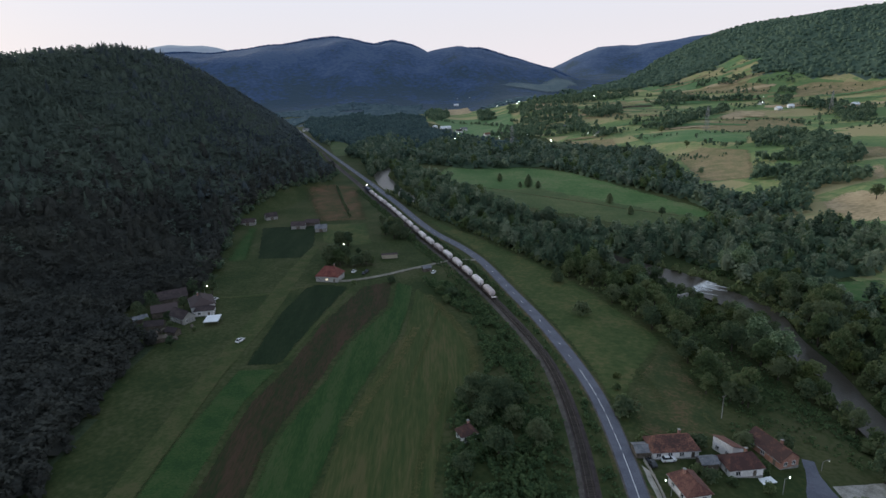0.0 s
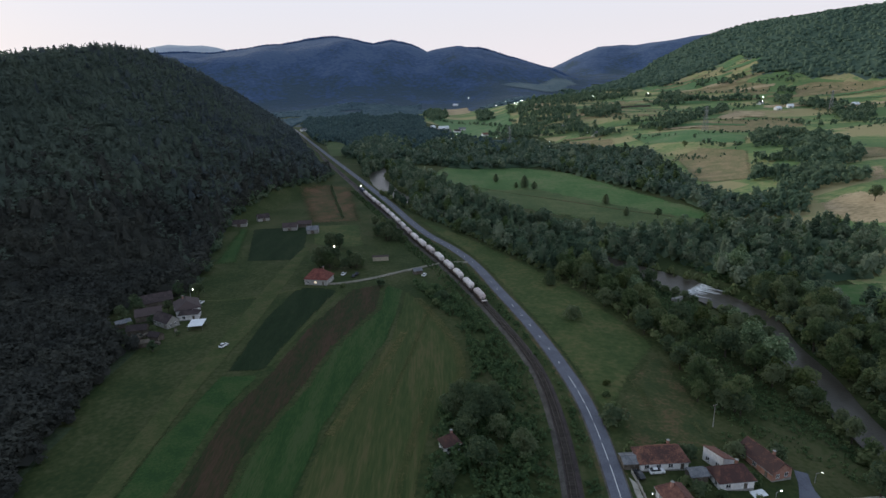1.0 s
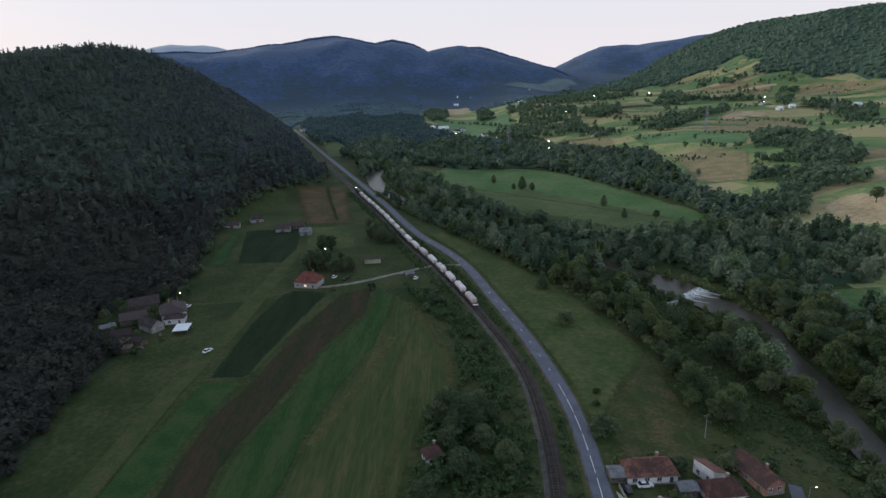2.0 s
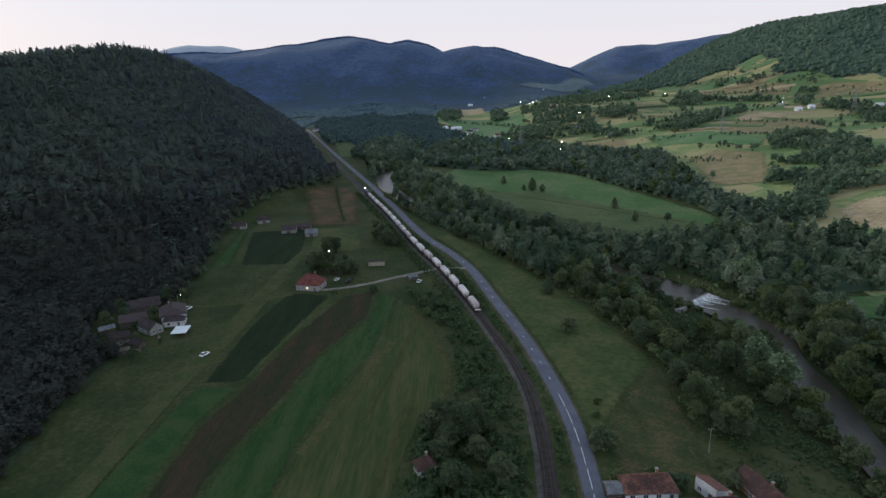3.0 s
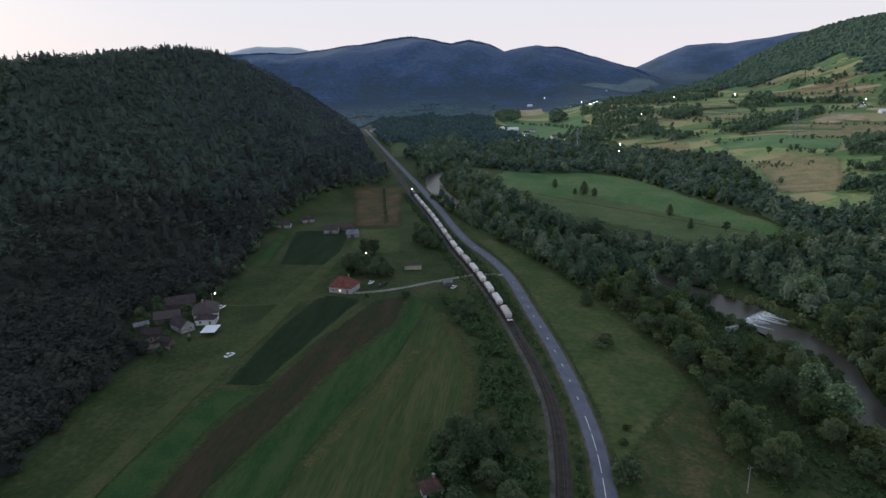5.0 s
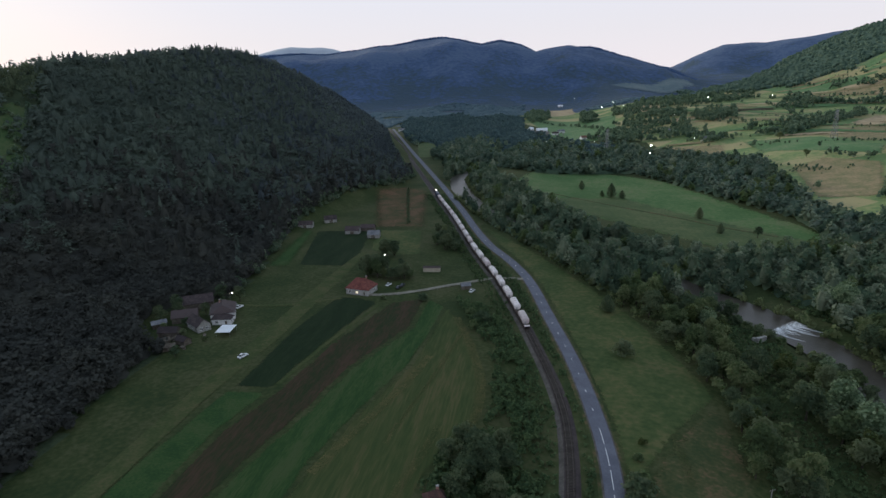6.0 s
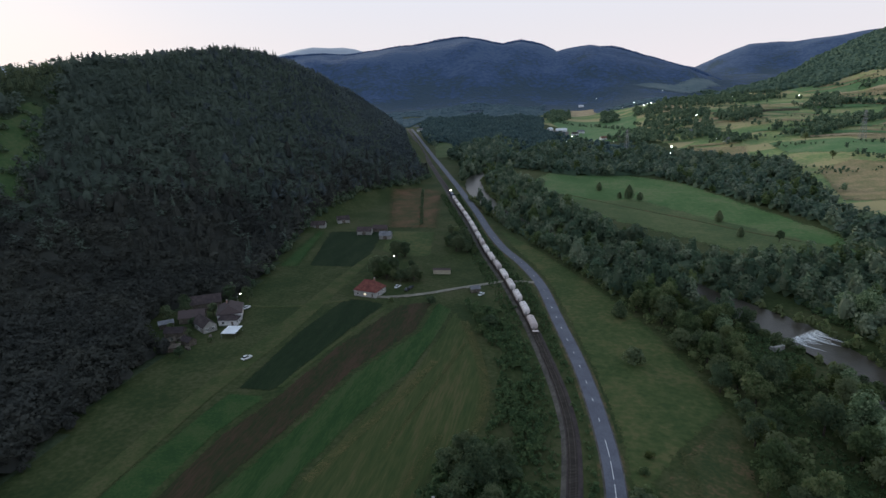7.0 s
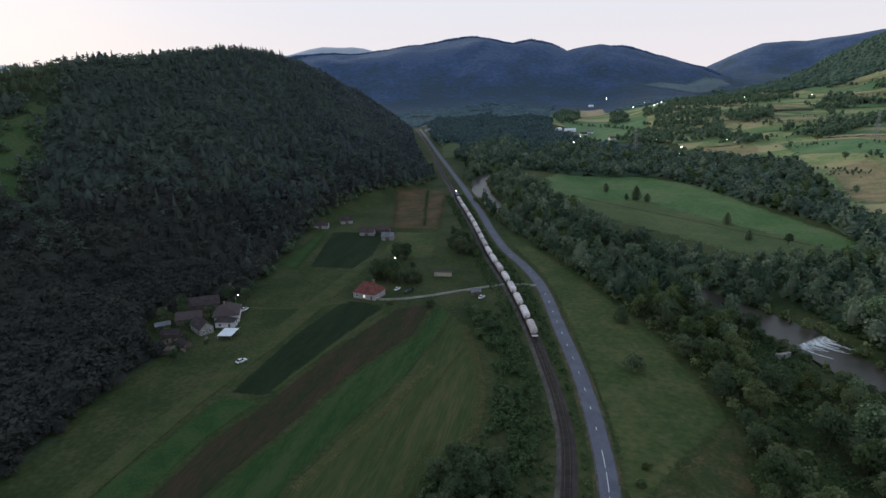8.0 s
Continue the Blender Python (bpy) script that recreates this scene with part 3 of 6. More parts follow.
RAIL = [(5, -60), (20, 20), (30, 80), (36.5, 131), (39, 163), (38.8, 194), (35.5, 219), (28.5, 250), (19.5, 285), (5, 334), (-14, 390), (-38, 469), (-65, 551), (-87, 622), (-109, 690), (-141, 790), (-181, 915), (-221, 1040), (-269, 1190), (-335, 1395)]
road_p, road_t = spline(ROAD, 2.0)
rail_p, rail_t = spline(RAIL, 2.0)


def level_along(p):
    z = land(p[:, 0], p[:, 1])
    k = np.hanning(41)
    k /= k.sum()
    return np.convolve(np.pad(z, 20, mode="edge"), k, "valid")


road_z = level_along(road_p) + 0.35
rail_z = level_along(rail_p) + 0.45


def build_road():
    v, f = ribbon(road_p, road_t, [-6.9, -2.75, -2.2, 0.2, 2.85, 3.3, 6.8], [-1.2, -0.06, 0.0, 0.06, 0.0, -0.06, -1.2], level=road_z)
    me = mesh_of("road", v, f, ["asphalt", "rough", "path_grit", "gravel"])
    k = np.tile([1, 2, 0, 0, 2, 1], len(road_p) - 1).astype(np.int32)
    me.polygons.foreach_set("material_index", k)
    road = tagged(put("road", me), "two-lane worn grey asphalt road with white markings", "road", kind="structure")
    s = np.arange(len(road_p)) * 2.0
    nrm = np.stack([road_t[:, 1], -road_t[:, 0]], -1)
    lines_v, lines_f = [], []
    for i in range(30, len(road_p) - 3):
        y = road_p[i, 1]
        on = y < 140 or ((i % 5) < 4 if y < 198 else (i % 6) < 1)
        if not on or road_p[i, 1] > 800:
            continue
        a, b = i, i + 1
        q = []
        for j, o in ((a, 0.10), (a, 0.28), (b, 0.28), (b, 0.10)):
            q.append((*(road_p[j] + nrm[j] * o), road_z[j] + 0.075))
        lines_f.append([len(lines_v) + c for c in range(4)])
        lines_v += q
    put("centre_line", mesh_of("centre_line", lines_v, lines_f, "paint"), road, label="white dashed centre line")
    return road


def build_railway():
    v, f = ribbon(rail_p, rail_t, [-4.6, -3.1, -1.75, 1.75, 2.6, 4.0], [-1.3, -0.42, 0.0, 0.0, -0.35, -1.3], level=rail_z)
    me = mesh_of("railway", v, f, ["ballast", "rough", "path_grit"])
    me.polygons.foreach_set("material_index", np.tile([1, 2, 0, 0, 1], len(rail_p) - 1).astype(np.int32))
    bed = tagged(put("railway", me), "single-track railway on brown ballast with rusty rails", "railway", kind="structure")
    for o in (-0.7525, 0.7525):
        v, f = ribbon(rail_p, rail_t, [o - 0.05, o - 0.035, o + 0.035, o + 0.05], [0.16, 0.31, 0.31, 0.16], level=rail_z)
        put("rail", mesh_of("rail", v, f, "rail"), bed, label="worn steel rail")
    q, t = spline(RAIL, 0.62)
    keep = (q[:, 1] > 110) & (q[:, 1] < 420)
    q, t = q[keep], t[keep]
    z = np.interp(q[:, 1], rail_p[:, 1], rail_z)
    n = np.stack([t[:, 1], -t[:, 0]], -1)
    c = []
    for h in (0.02, 0.17):
        for a, b in ((-1, -1), (1, -1), (1, 1), (-1, 1)):
            p = q + n * 1.28 * a + t * 0.125 * b
            c.append(np.concatenate([p, (z + h)[:, None]], -1))
    v = np.stack(c, 1)
    base = np.arange(len(q))[:, None, None] * 8
    f = (np.array([(4, 5, 6, 7), (0, 1, 5, 4), (1, 2, 6, 5), (2, 3, 7, 6), (3, 0, 4, 7)])[None] + base).reshape(-1, 4)
    ob = put("sleepers", mesh_of("sleepers", v, f, "sleeper"), bed, label="dark railway sleepers")
    tagged(ob, kind="stuff")
    return bed


build_road()
build_railway()


# ---- river with its weir ----
def build_river():
    p, t = spline(RIVER, 4.0)
    zf = land(p[:, 0], p[:, 1])
    z = zf
    k = np.hanning(31)
    k /= k.sum()
    z = np.convolve(np.pad(z, 15, mode="edge"), k, "valid") + 1.35
    w = np.interp(p[:, 1], [0, 235, 262, 300, 330, 520, 580, 690, 740], [6.6, 6.8, 9.4, 11.5, 10.5, 8, 9.5, 10, 8]) + 0.8 * np.sin(np.arange(len(p)) * 0.43)
    nrm = np.stack([t[:, 1], -t[:, 0]], -1)
    rows = [np.concatenate([p + nrm * (w * o)[:, None], z[:, None]], -1) for o in (-1, -0.5, 0, 0.5, 1)]
    v = np.stack(rows, 1)
    n, c = v.shape[:2]
    idx = np.arange(n * c).reshape(n, c)
    f = np.stack([idx[:-1, :-1], idx[:-1, 1:], idx[1:, 1:], idx[1:, :-1]], -1).reshape(-1, 4)
    tagged(put("river_water", mesh_of("river_water", v.reshape(-1, 3), f, "water", True)), "grey-brown river water reflecting the pale sky", "river", kind="structure")
    return p, t, z


river_p, river_t, river_z = build_river()


# ---- fields ----
def shade_border(me, values):
    """How near each vertex is to the border of its field: 1 on it, 0 inside."""
    a = me.attributes.new("fray", "FLOAT", "POINT")
    a.data.foreach_set("value", np.asarray(values, np.float32))


def field(name, poly, mat, label, lift=0.09, cell=3.0, border=0.0):
    """A field laid over the land: the polygon is cut into cells that follow it."""
    bm = bmesh.new()
    bm.faces.new([bm.verts.new((x, y, 0)) for x, y in poly])
    xs, ys = [p[0] for p in poly], [p[1] for p in poly]
    for lo, hi, axis in ((min(xs), max(xs), Vector((1, 0, 0))), (min(ys), max(ys), Vector((0, 1, 0)))):
        n = int((hi - lo) / cell)
        for i in range(1, n + 1):
            at = lo + (hi - lo) * i / (n + 1)
            bmesh.ops.bisect_plane(bm, geom=list(bm.verts) + list(bm.edges) + list(bm.faces), plane_co=axis * at, plane_no=axis)
    co = np.array([v.co[:2] for v in bm.verts])
    edge = {v for e in bm.edges if e.is_boundary for v in e.verts}
    z = land(co[:, 0], co[:, 1])
    wob = 0.14 * cell
    for v, h in zip(bm.verts, z):
        v.co.z = h + (0.05 if v in edge else lift)
        if v in edge:
            v.co.x += wob * noise.noise((v.co.x * 0.19, v.co.y * 0.19, 1.0))
            v.co.y += wob * noise.noise((v.co.x * 0.19, v.co.y * 0.19, 7.0))
    bmesh.ops.triangulate(bm, faces=bm.faces)
    me = bpy.data.meshes.new(name)
    bm.normal_update()
    bm.to_mesh(me)
    shade_border(me, np.clip(1 - near_line(co[:, 0], co[:, 1], [(a, b, 0) for a, b in poly + poly[:1]])[0] / (border or 0.6 * cell), 0, 1))
    bm.free()
    if me.polygons and me.polygons[0].normal.z < 0:
        me.flip_normals()
    me.materials.append(M[mat])
    return tagged(put(name, me), label, "field", kind="structure")


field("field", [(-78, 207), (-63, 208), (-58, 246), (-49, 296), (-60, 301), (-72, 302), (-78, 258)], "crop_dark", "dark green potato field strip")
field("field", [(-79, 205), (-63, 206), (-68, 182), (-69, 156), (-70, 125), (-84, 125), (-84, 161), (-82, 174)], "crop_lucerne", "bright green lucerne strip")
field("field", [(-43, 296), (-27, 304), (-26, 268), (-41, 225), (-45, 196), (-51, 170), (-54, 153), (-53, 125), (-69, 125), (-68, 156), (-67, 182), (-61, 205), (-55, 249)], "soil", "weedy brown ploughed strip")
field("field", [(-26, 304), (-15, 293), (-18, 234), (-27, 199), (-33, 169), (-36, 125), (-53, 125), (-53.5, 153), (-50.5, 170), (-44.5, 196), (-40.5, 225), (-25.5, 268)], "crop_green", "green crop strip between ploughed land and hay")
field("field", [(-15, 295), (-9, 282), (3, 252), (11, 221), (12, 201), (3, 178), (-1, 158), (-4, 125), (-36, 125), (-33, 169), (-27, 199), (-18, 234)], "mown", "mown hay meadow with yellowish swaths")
field("field", [(-147, 437), (-135, 436), (-116, 347), (-134, 344)], "crop_lucerne", "bright green grass wedge beside the woods", border=8)
field("field", [(-134, 432), (-94, 438), (-79, 352), (-114, 350)], "crop_dark", "dark green square vegetable field")
field("field", [(-136, 575), (-115, 628), (-80, 598), (-52, 446), (-98, 442)], "soil_dry", "dry brown field with a hedge", border=16)
field("field", [(-91, 440), (-57, 440), (-46, 380), (-63, 374), (-81, 387)], "olive", "green lawn beside a farm")
field("track", [(-86, 380), (-80, 380), (-78.5, 300), (-79, 252), (-82, 204), (-83, 130), (-92.5, 130), (-91.5, 204), (-90, 266), (-89, 330)], "track_grass", "worn yellowish grassy farm track", lift=0.12, cell=2.2)
field("meadow", [(6, 735), (90, 752), (153, 690), (191, 562), (219, 480), (211, 428), (142, 419), (99, 471), (58, 512), (12, 565), (-8, 650)], "meadow_fresh", "smooth green meadow between tree belts", cell=12)
field("meadow", [(98, 596), (146, 522), (206, 446), (208, 430), (142, 421), (100, 472), (62, 512), (20, 560), (50, 590)], "meadow_dull", "drier lower half of the green meadow", lift=0.25, cell=12)
field("meadow", [(57.5, 160), (53.6, 180), (51.5, 206), (46, 242), (37.5, 285), (27.5, 332), (17, 366), (2, 402), (-12, 446), (-28, 500), (-14, 456), (22, 394), (48, 339), (71, 286), (79, 259), (88, 231), (88, 222), (71, 197), (60.5, 178)], "olive", "olive green roadside meadow")
field("meadow", [(-152, 862), (-193, 1040), (-186, 1090), (-140, 1015), (-114, 870)], "meadow_dull", "pale green clearing beside the far road")
field("meadow", [(203, 296), (232, 296), (216, 266), (193, 268)], "meadow_fresh", "small green clearing in the riverside trees")
for poly, mat, label in (
    ([(286, 738), (330, 765), (366, 702), (301, 560), (252, 580)], "hay", "brownish dry pasture"),
    ([(463, 1026), (540, 1119), (586, 1097), (560, 1034), (466, 979)], "pale_field", "pale stubble field"),
    ([(285, 449), (323, 468), (345, 440), (300, 376), (277, 395)], "pale_field", "pale dry field on a slope"),
    ([(427, 629), (470, 630), (440, 570), (391, 564)], "hay", "dry field beside a dirt path"),
    ([(388, 545), (402, 531), (360, 471), (348, 483)], "pale_field", "pale bare slope"),
    ([(603, 1437), (669, 1427), (707, 1303), (669, 1250), (579, 1362)], "hay", "tan hay field"),
    ([(728, 1277), (770, 1271), (860, 1146), (820, 1100), (699, 1203)], "hay", "tan hay field below the woods"),
    ([(15, 1978), (100, 2032), (103, 1828), (-11, 1710)], "pale_field", "pinkish ploughed field"),
    ([(210, 1591), (265, 1571), (294, 1372), (231, 1369)], "pale_field", "pinkish stubble field"),
    ([(372, 1428), (428, 1398), (409, 1316), (339, 1276)], "hay", "tan field strip"),
    ([(344, 1233), (446, 1281), (434, 1229), (339, 1174)], "soil", "brown ploughed strip"),
    ([(-40, 1640), (60, 1600), (190, 1560), (170, 1380), (157, 1108), (40, 1110)], "hill_green", "green village pasture"),
    ([(519, 1651), (611, 1581), (684, 1492), (680, 1423), (541, 1464)], "hill_green", "fresh green hill meadow"),
    ([(710, 1587), (750, 1568), (730, 1509), (697, 1523)], "hill_green", "green clearing in the hill woods"),
    ([(195, 1008), (279, 957), (262, 870), (189, 912)], "hay", "tan field by the village"),
    ([(298, 964), (388, 922), (413, 802), (377, 729), (292, 863)], "hill_green", "green hillside hay meadow"),
    ([(367, 981), (440, 984), (597, 1002), (546, 899), (412, 845)], "hay", "yellowish pasture under the power line"),
):
    field("hill_field", poly, mat, label, lift=0.3, cell=10, border=11)


# narrow strips of hay and stubble along the terraces of the hill
rs = np.random.default_rng(305)
for i in range(60):
    x0, y0, turn = rs.uniform(230, 800), rs.uniform(880, 1560), math.radians(-24 + rs.normal() * 7)
    long, wide = rs.uniform(35, 85), rs.uniform(7, 16)
    far_off = near_line(np.array([x0]), np.array([y0]), EAST)[0][0] > 360
    if far_off and x0 > 215 + 0.12 * (y0 - 880):
        mat = ("hay", "hill_green", "pale_field", "hay", "hill_green")[i % 5]
        poly = [(x0 + a * long * math.cos(turn) - b * wide * math.sin(turn), y0 + a * long * math.sin(turn) + b * wide * math.cos(turn)) for a, b in ((-1, -0.8), (0, -1), (1, -0.6), (1.1, 0.7), (0.1, 1), (-0.9, 0.8))]
        field("hill_strip", poly, mat, {"hay": "narrow tan strip of hay on a terrace", "hill_green": "narrow green strip on a terrace", "pale_field": "narrow pale stubble strip on a terrace"}[mat], lift=0.5 + 0.02 * i, cell=8, border=6)
field("village_yard", [(-22, 1318), (70, 1312), (72, 1225), (22, 1218), (-6, 1270)], "path_grit", "greyish trodden yard between village houses", lift=0.3, cell=8)
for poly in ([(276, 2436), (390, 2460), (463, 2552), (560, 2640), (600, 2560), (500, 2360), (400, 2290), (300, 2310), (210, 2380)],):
    field("far_field", poly, "far_meadow", "meadow at the foot of the range, haze in its bluish colour", lift=1.2, cell=24, border=45)


def path_strip(name, points, width, mat, label, lift=0.14, thin=0.0):
    p, t = spline(points, 2.0)
    nrm = np.stack([t[:, 1], -t[:, 0]], -1)
    rows = []
    for o, h in ((-0.62, 0.02), (-0.3, lift), (0.3, lift), (0.62, 0.02)):
        q = p + nrm * (o * width)
        rows.append(np.concatenate([q, (land(q[:, 0], q[:, 1]) + h)[:, None]], -1))
    v = np.stack(rows, 1)
    n, c = v.shape[:2]
    idx = np.arange(n * c).reshape(n, c)
    f = np.stack([idx[:-1, :-1], idx[:-1, 1:], idx[1:, 1:], idx[1:, :-1]], -1).reshape(-1, 4)
    me = mesh_of(name, v.reshape(-1, 3), f, mat)
    shade_border(me, np.tile([1.0, thin, thin, 1.0], n))
    return tagged(put(name, me), label, "path", kind="structure")


path_strip("driveway", [(19, 337), (12, 337.5), (4, 337), (-4, 332.5), (-20, 322), (-36, 311.5), (-52, 305.5), (-67, 307)], 3.2, "dirt", "pale gravel lane crossing the railway to a farm", lift=0.5)
path_strip("ditch", [(33, 596), (66, 577), (97, 546), (126, 517), (155, 484), (185, 456)], 3.0, "rough", "dark weedy ditch across the meadow", lift=0.45)
path_strip("lane", [(-118, 286), (-108, 285), (-93, 287.5), (-80, 293), (-68, 300)], 2.6, "track_grass", "faint lane from the farmyard to the road", lift=0.18, thin=0.25)


# ---- trees ----
def clumps(rng, centres, radii, n, leaf, squash=1.0):
    """Leaf clumps: small bent quads on the outer skin of the lobes of a crown."""
    k = rng.integers(0, len(centres), n)
    d = rng.normal(size=(n, 3))
    d[:, 2] = np.abs(d[:, 2]) * 1.0 - 0.35
    d /= np.linalg.norm(d, axis=1)[:, None]
    pos = centres[k] + d * (radii[k] * rng.uniform(0.66, 1.10, n))[:, None] * (1, 1, squash)
    nrm = d + rng.normal(size=(n, 3)) * 0.42 + (0, 0, 0.6)
    nrm /= np.linalg.norm(nrm, axis=1)[:, None]
    a = np.cross(nrm, rng.normal(size=(n, 3)))
    a /= np.linalg.norm(a, axis=1)[:, None]
    b = np.cross(nrm, a)
    s = (leaf * rng.uniform(0.55, 1.35, n))[:, None]
    bend = nrm * s * 0.25
    v = np.stack([pos - a * s * 0.6 - b * s * 0.35, pos + a * s * 0.4 - b * s * 0.55 - bend, pos + a * s * 0.65 + b * s * 0.35, pos - a * s * 0.3 + b * s * 0.6 - bend], 1)
    return v.reshape(-1, 3)


def core(centre, r, rz, n=6):
    """A low solid heart that keeps a crown from being see-through, as quads."""
    v, f = [], []
    levels = (-0.75, 0.1, 0.8)
    for h in levels:
        w = math.sqrt(max(0.05, 1 - h * h))
        v += [(centre[0] + r * w * math.cos(2 * math.pi * i / n), centre[1] + r * w * math.sin(2 * math.pi * i / n), centre[2] + rz * h) for i in range(n)]
    for j in range(len(levels) - 1):
        f += [(j * n + i, j * n + (i + 1) % n, (j + 1) * n + (i + 1) % n, (j + 1) * n + i) for i in range(n)]
    t = (len(levels) - 1) * n
    f += [(t, t + 1, t + 2, t + 3)] + ([(t + 3, t + 4, t + 5, t)] if n > 5 else [])
    return np.array(v), np.array(f)


def broad_crown(seed, h, r, n, leaf, lobes=12, heart=True):
    """Vertices and quads of a lumpy crown that starts at about a quarter of the height h."""
    rng = np.random.default_rng(seed)
    a = rng.uniform(0, 2 * math.pi, lobes)
    q = r * (0.68 if lobes > 9 else 0.55) * np.sqrt(rng.uniform(0.15, 1, lobes))
    z = h * rng.uniform(0.27, 0.76, lobes)
    z[0], q[0] = h * 0.8, r * 0.1
    centres = np.stack([q * np.cos(a), q * np.sin(a), z], -1)
    radii = r * rng.uniform(0.46, 0.72, lobes) * (0.86 if lobes > 9 else 1.0)
    v = clumps(rng, centres, radii, n, leaf, 0.95)
    f = np.arange(n * 4).reshape(n, 4)
    if not heart:
        return v, f
    cv, cf = core((0, 0, h * 0.48), r * (0.42 if n > 500 else 0.58), h * (0.26 if n > 500 else 0.33), 6 if n > 60 else 5)
    return np.vstack([v, cv]), np.vstack([f, cf + len(v)])


def cone_crown(seed, h, r, n, leaf):
    """A conifer's crown: drooping clumps on whorls that narrow to a tip."""
    rng = np.random.default_rng(seed)
    u = 1 - np.sqrt(rng.uniform(0, 1, n))
    a = rng.uniform(0, 2 * math.pi, n)
    q = r * (1 - u) ** 0.85 * rng.uniform(0.7, 1.05, n) + 0.1
    pos = np.stack([q * np.cos(a), q * np.sin(a), h * (0.12 + 0.86 * u)], -1)
    out = np.stack([np.cos(a), np.sin(a), -0.45 + 0 * a], -1) + rng.normal(size=(n, 3)) * 0.2
    out /= np.linalg.norm(out, axis=1)[:, None]
    side = np.stack([-np.sin(a), np.cos(a), 0 * a], -1)
    s = (leaf * (0.55 + 0.6 * (1 - u)) * rng.uniform(0.7, 1.2, n))[:, None]
    v = np.stack([pos - out * s * 0.7 + (0, 0, 0.2), pos + side * s * 0.45, pos + out * s * 0.7, pos - side * s * 0.45], 1).reshape(-1, 3)
    f = np.arange(n * 4).reshape(n, 4)
    k = 6
    cv = np.array([(r * 0.6 * math.cos(2 * math.pi * i / k), r * 0.6 * math.sin(2 * math.pi * i / k), h * 0.14) for i in range(k)] + [(0.08 * math.cos(2 * math.pi * i / k), 0.08 * math.sin(2 * math.pi * i / k), h * 0.95) for i in range(k)])
    cf = np.array([(i, (i + 1) % k, k + (i + 1) % k, k + i) for i in range(k)])
    return np.vstack([v, cv]), np.vstack([f, cf + len(v)])


def upright_crown(seed, h, r, n, leaf):
    """A tall forest crown: long clumps hang down the sides of an egg-shaped outline."""
    rng = np.random.default_rng(seed)
    u = rng.beta(1.3, 1.5, n)
    a = rng.uniform(0, 2 * math.pi, n)
    q = r * np.minimum(1, u / 0.3) ** 0.5 * (1 - u) ** 0.62 * (1 + 0.18 * np.sin(3 * a + seed)) * rng.uniform(0.8, 1.12, n) * 1.25
    foot = 0.04 if n > 300 else 0.2
    pos = np.stack([q * np.cos(a), q * np.sin(a), h * (foot + (1 - foot) * u)], -1)
    down = np.stack([np.cos(a) * 0.5, np.sin(a) * 0.5, -1.0 + 0 * a], -1) + rng.normal(size=(n, 3)) * 0.22
    down /= np.linalg.norm(down, axis=1)[:, None]
    side = np.stack([-np.sin(a), np.cos(a), 0 * a], -1) + rng.normal(size=(n, 3)) * 0.2
    s = (leaf * rng.uniform(0.65, 1.25, n))[:, None]
    v = np.stack([pos - down * s, pos + side * s * 0.52, pos + down * s * 0.9, pos - side * s * 0.52], 1).reshape(-1, 3)
    f = np.arange(n * 4).reshape(n, 4)
    k = 6
    t = 0.55 if n > 300 else 1.0
    rings = ((0.16, 0.45 * t), (0.42, 0.82 * t), (0.72, 0.58 * t), (0.96 * (0.85 if n > 300 else 1), 0.05))
    cv = np.array([(r * w * math.cos(2 * math.pi * i / k), r * w * math.sin(2 * math.pi * i / k), h * z) for z, w in rings for i in range(k)])
    cf = np.array([(j * k + i, j * k + (i + 1) % k, (j + 1) * k + (i + 1) % k, (j + 1) * k + i) for j in range(3) for i in range(k)])
    return np.vstack([v, cv]), np.vstack([f, cf + len(v)])


def trunk_mesh(seed, h, r):
    """A tapered trunk with a few rising limbs."""
    rng = random.Random(seed)
    bm = bmesh.new()
    lean = Vector((rng.uniform(-0.3, 0.3), rng.uniform(-0.3, 0.3), h * 0.45))
    foot = max(0.12, h * 0.022)
    add_rod(bm, (0, 0, -0.5), lean, foot * 1.3, foot * 0.7)
    add_rod(bm, lean, (lean.x * 1.2, lean.y * 1.2, h * 0.8), foot * 0.7, foot * 0.2)
    for i in range(4):
        a = rng.uniform(0, 6.28)
        add_rod(bm, lean * rng.uniform(0.7, 1.0), (math.cos(a) * r * 0.5, math.sin(a) * r * 0.5, h * rng.uniform(0.55, 0.75)), foot * 0.45, foot * 0.12, n=5)
    me = bpy.data.meshes.new("trunk")
    bm.to_mesh(me)
    bm.free()
    me.materials.append(M["bark"])
    return me


def tree_kind(seed, h, r, n, leaf, mat, shape=broad_crown):
    v, f = shape(seed, h, r, n, leaf)
    return trunk_mesh(seed, h, r), mesh_of("crown", v, f, mat)


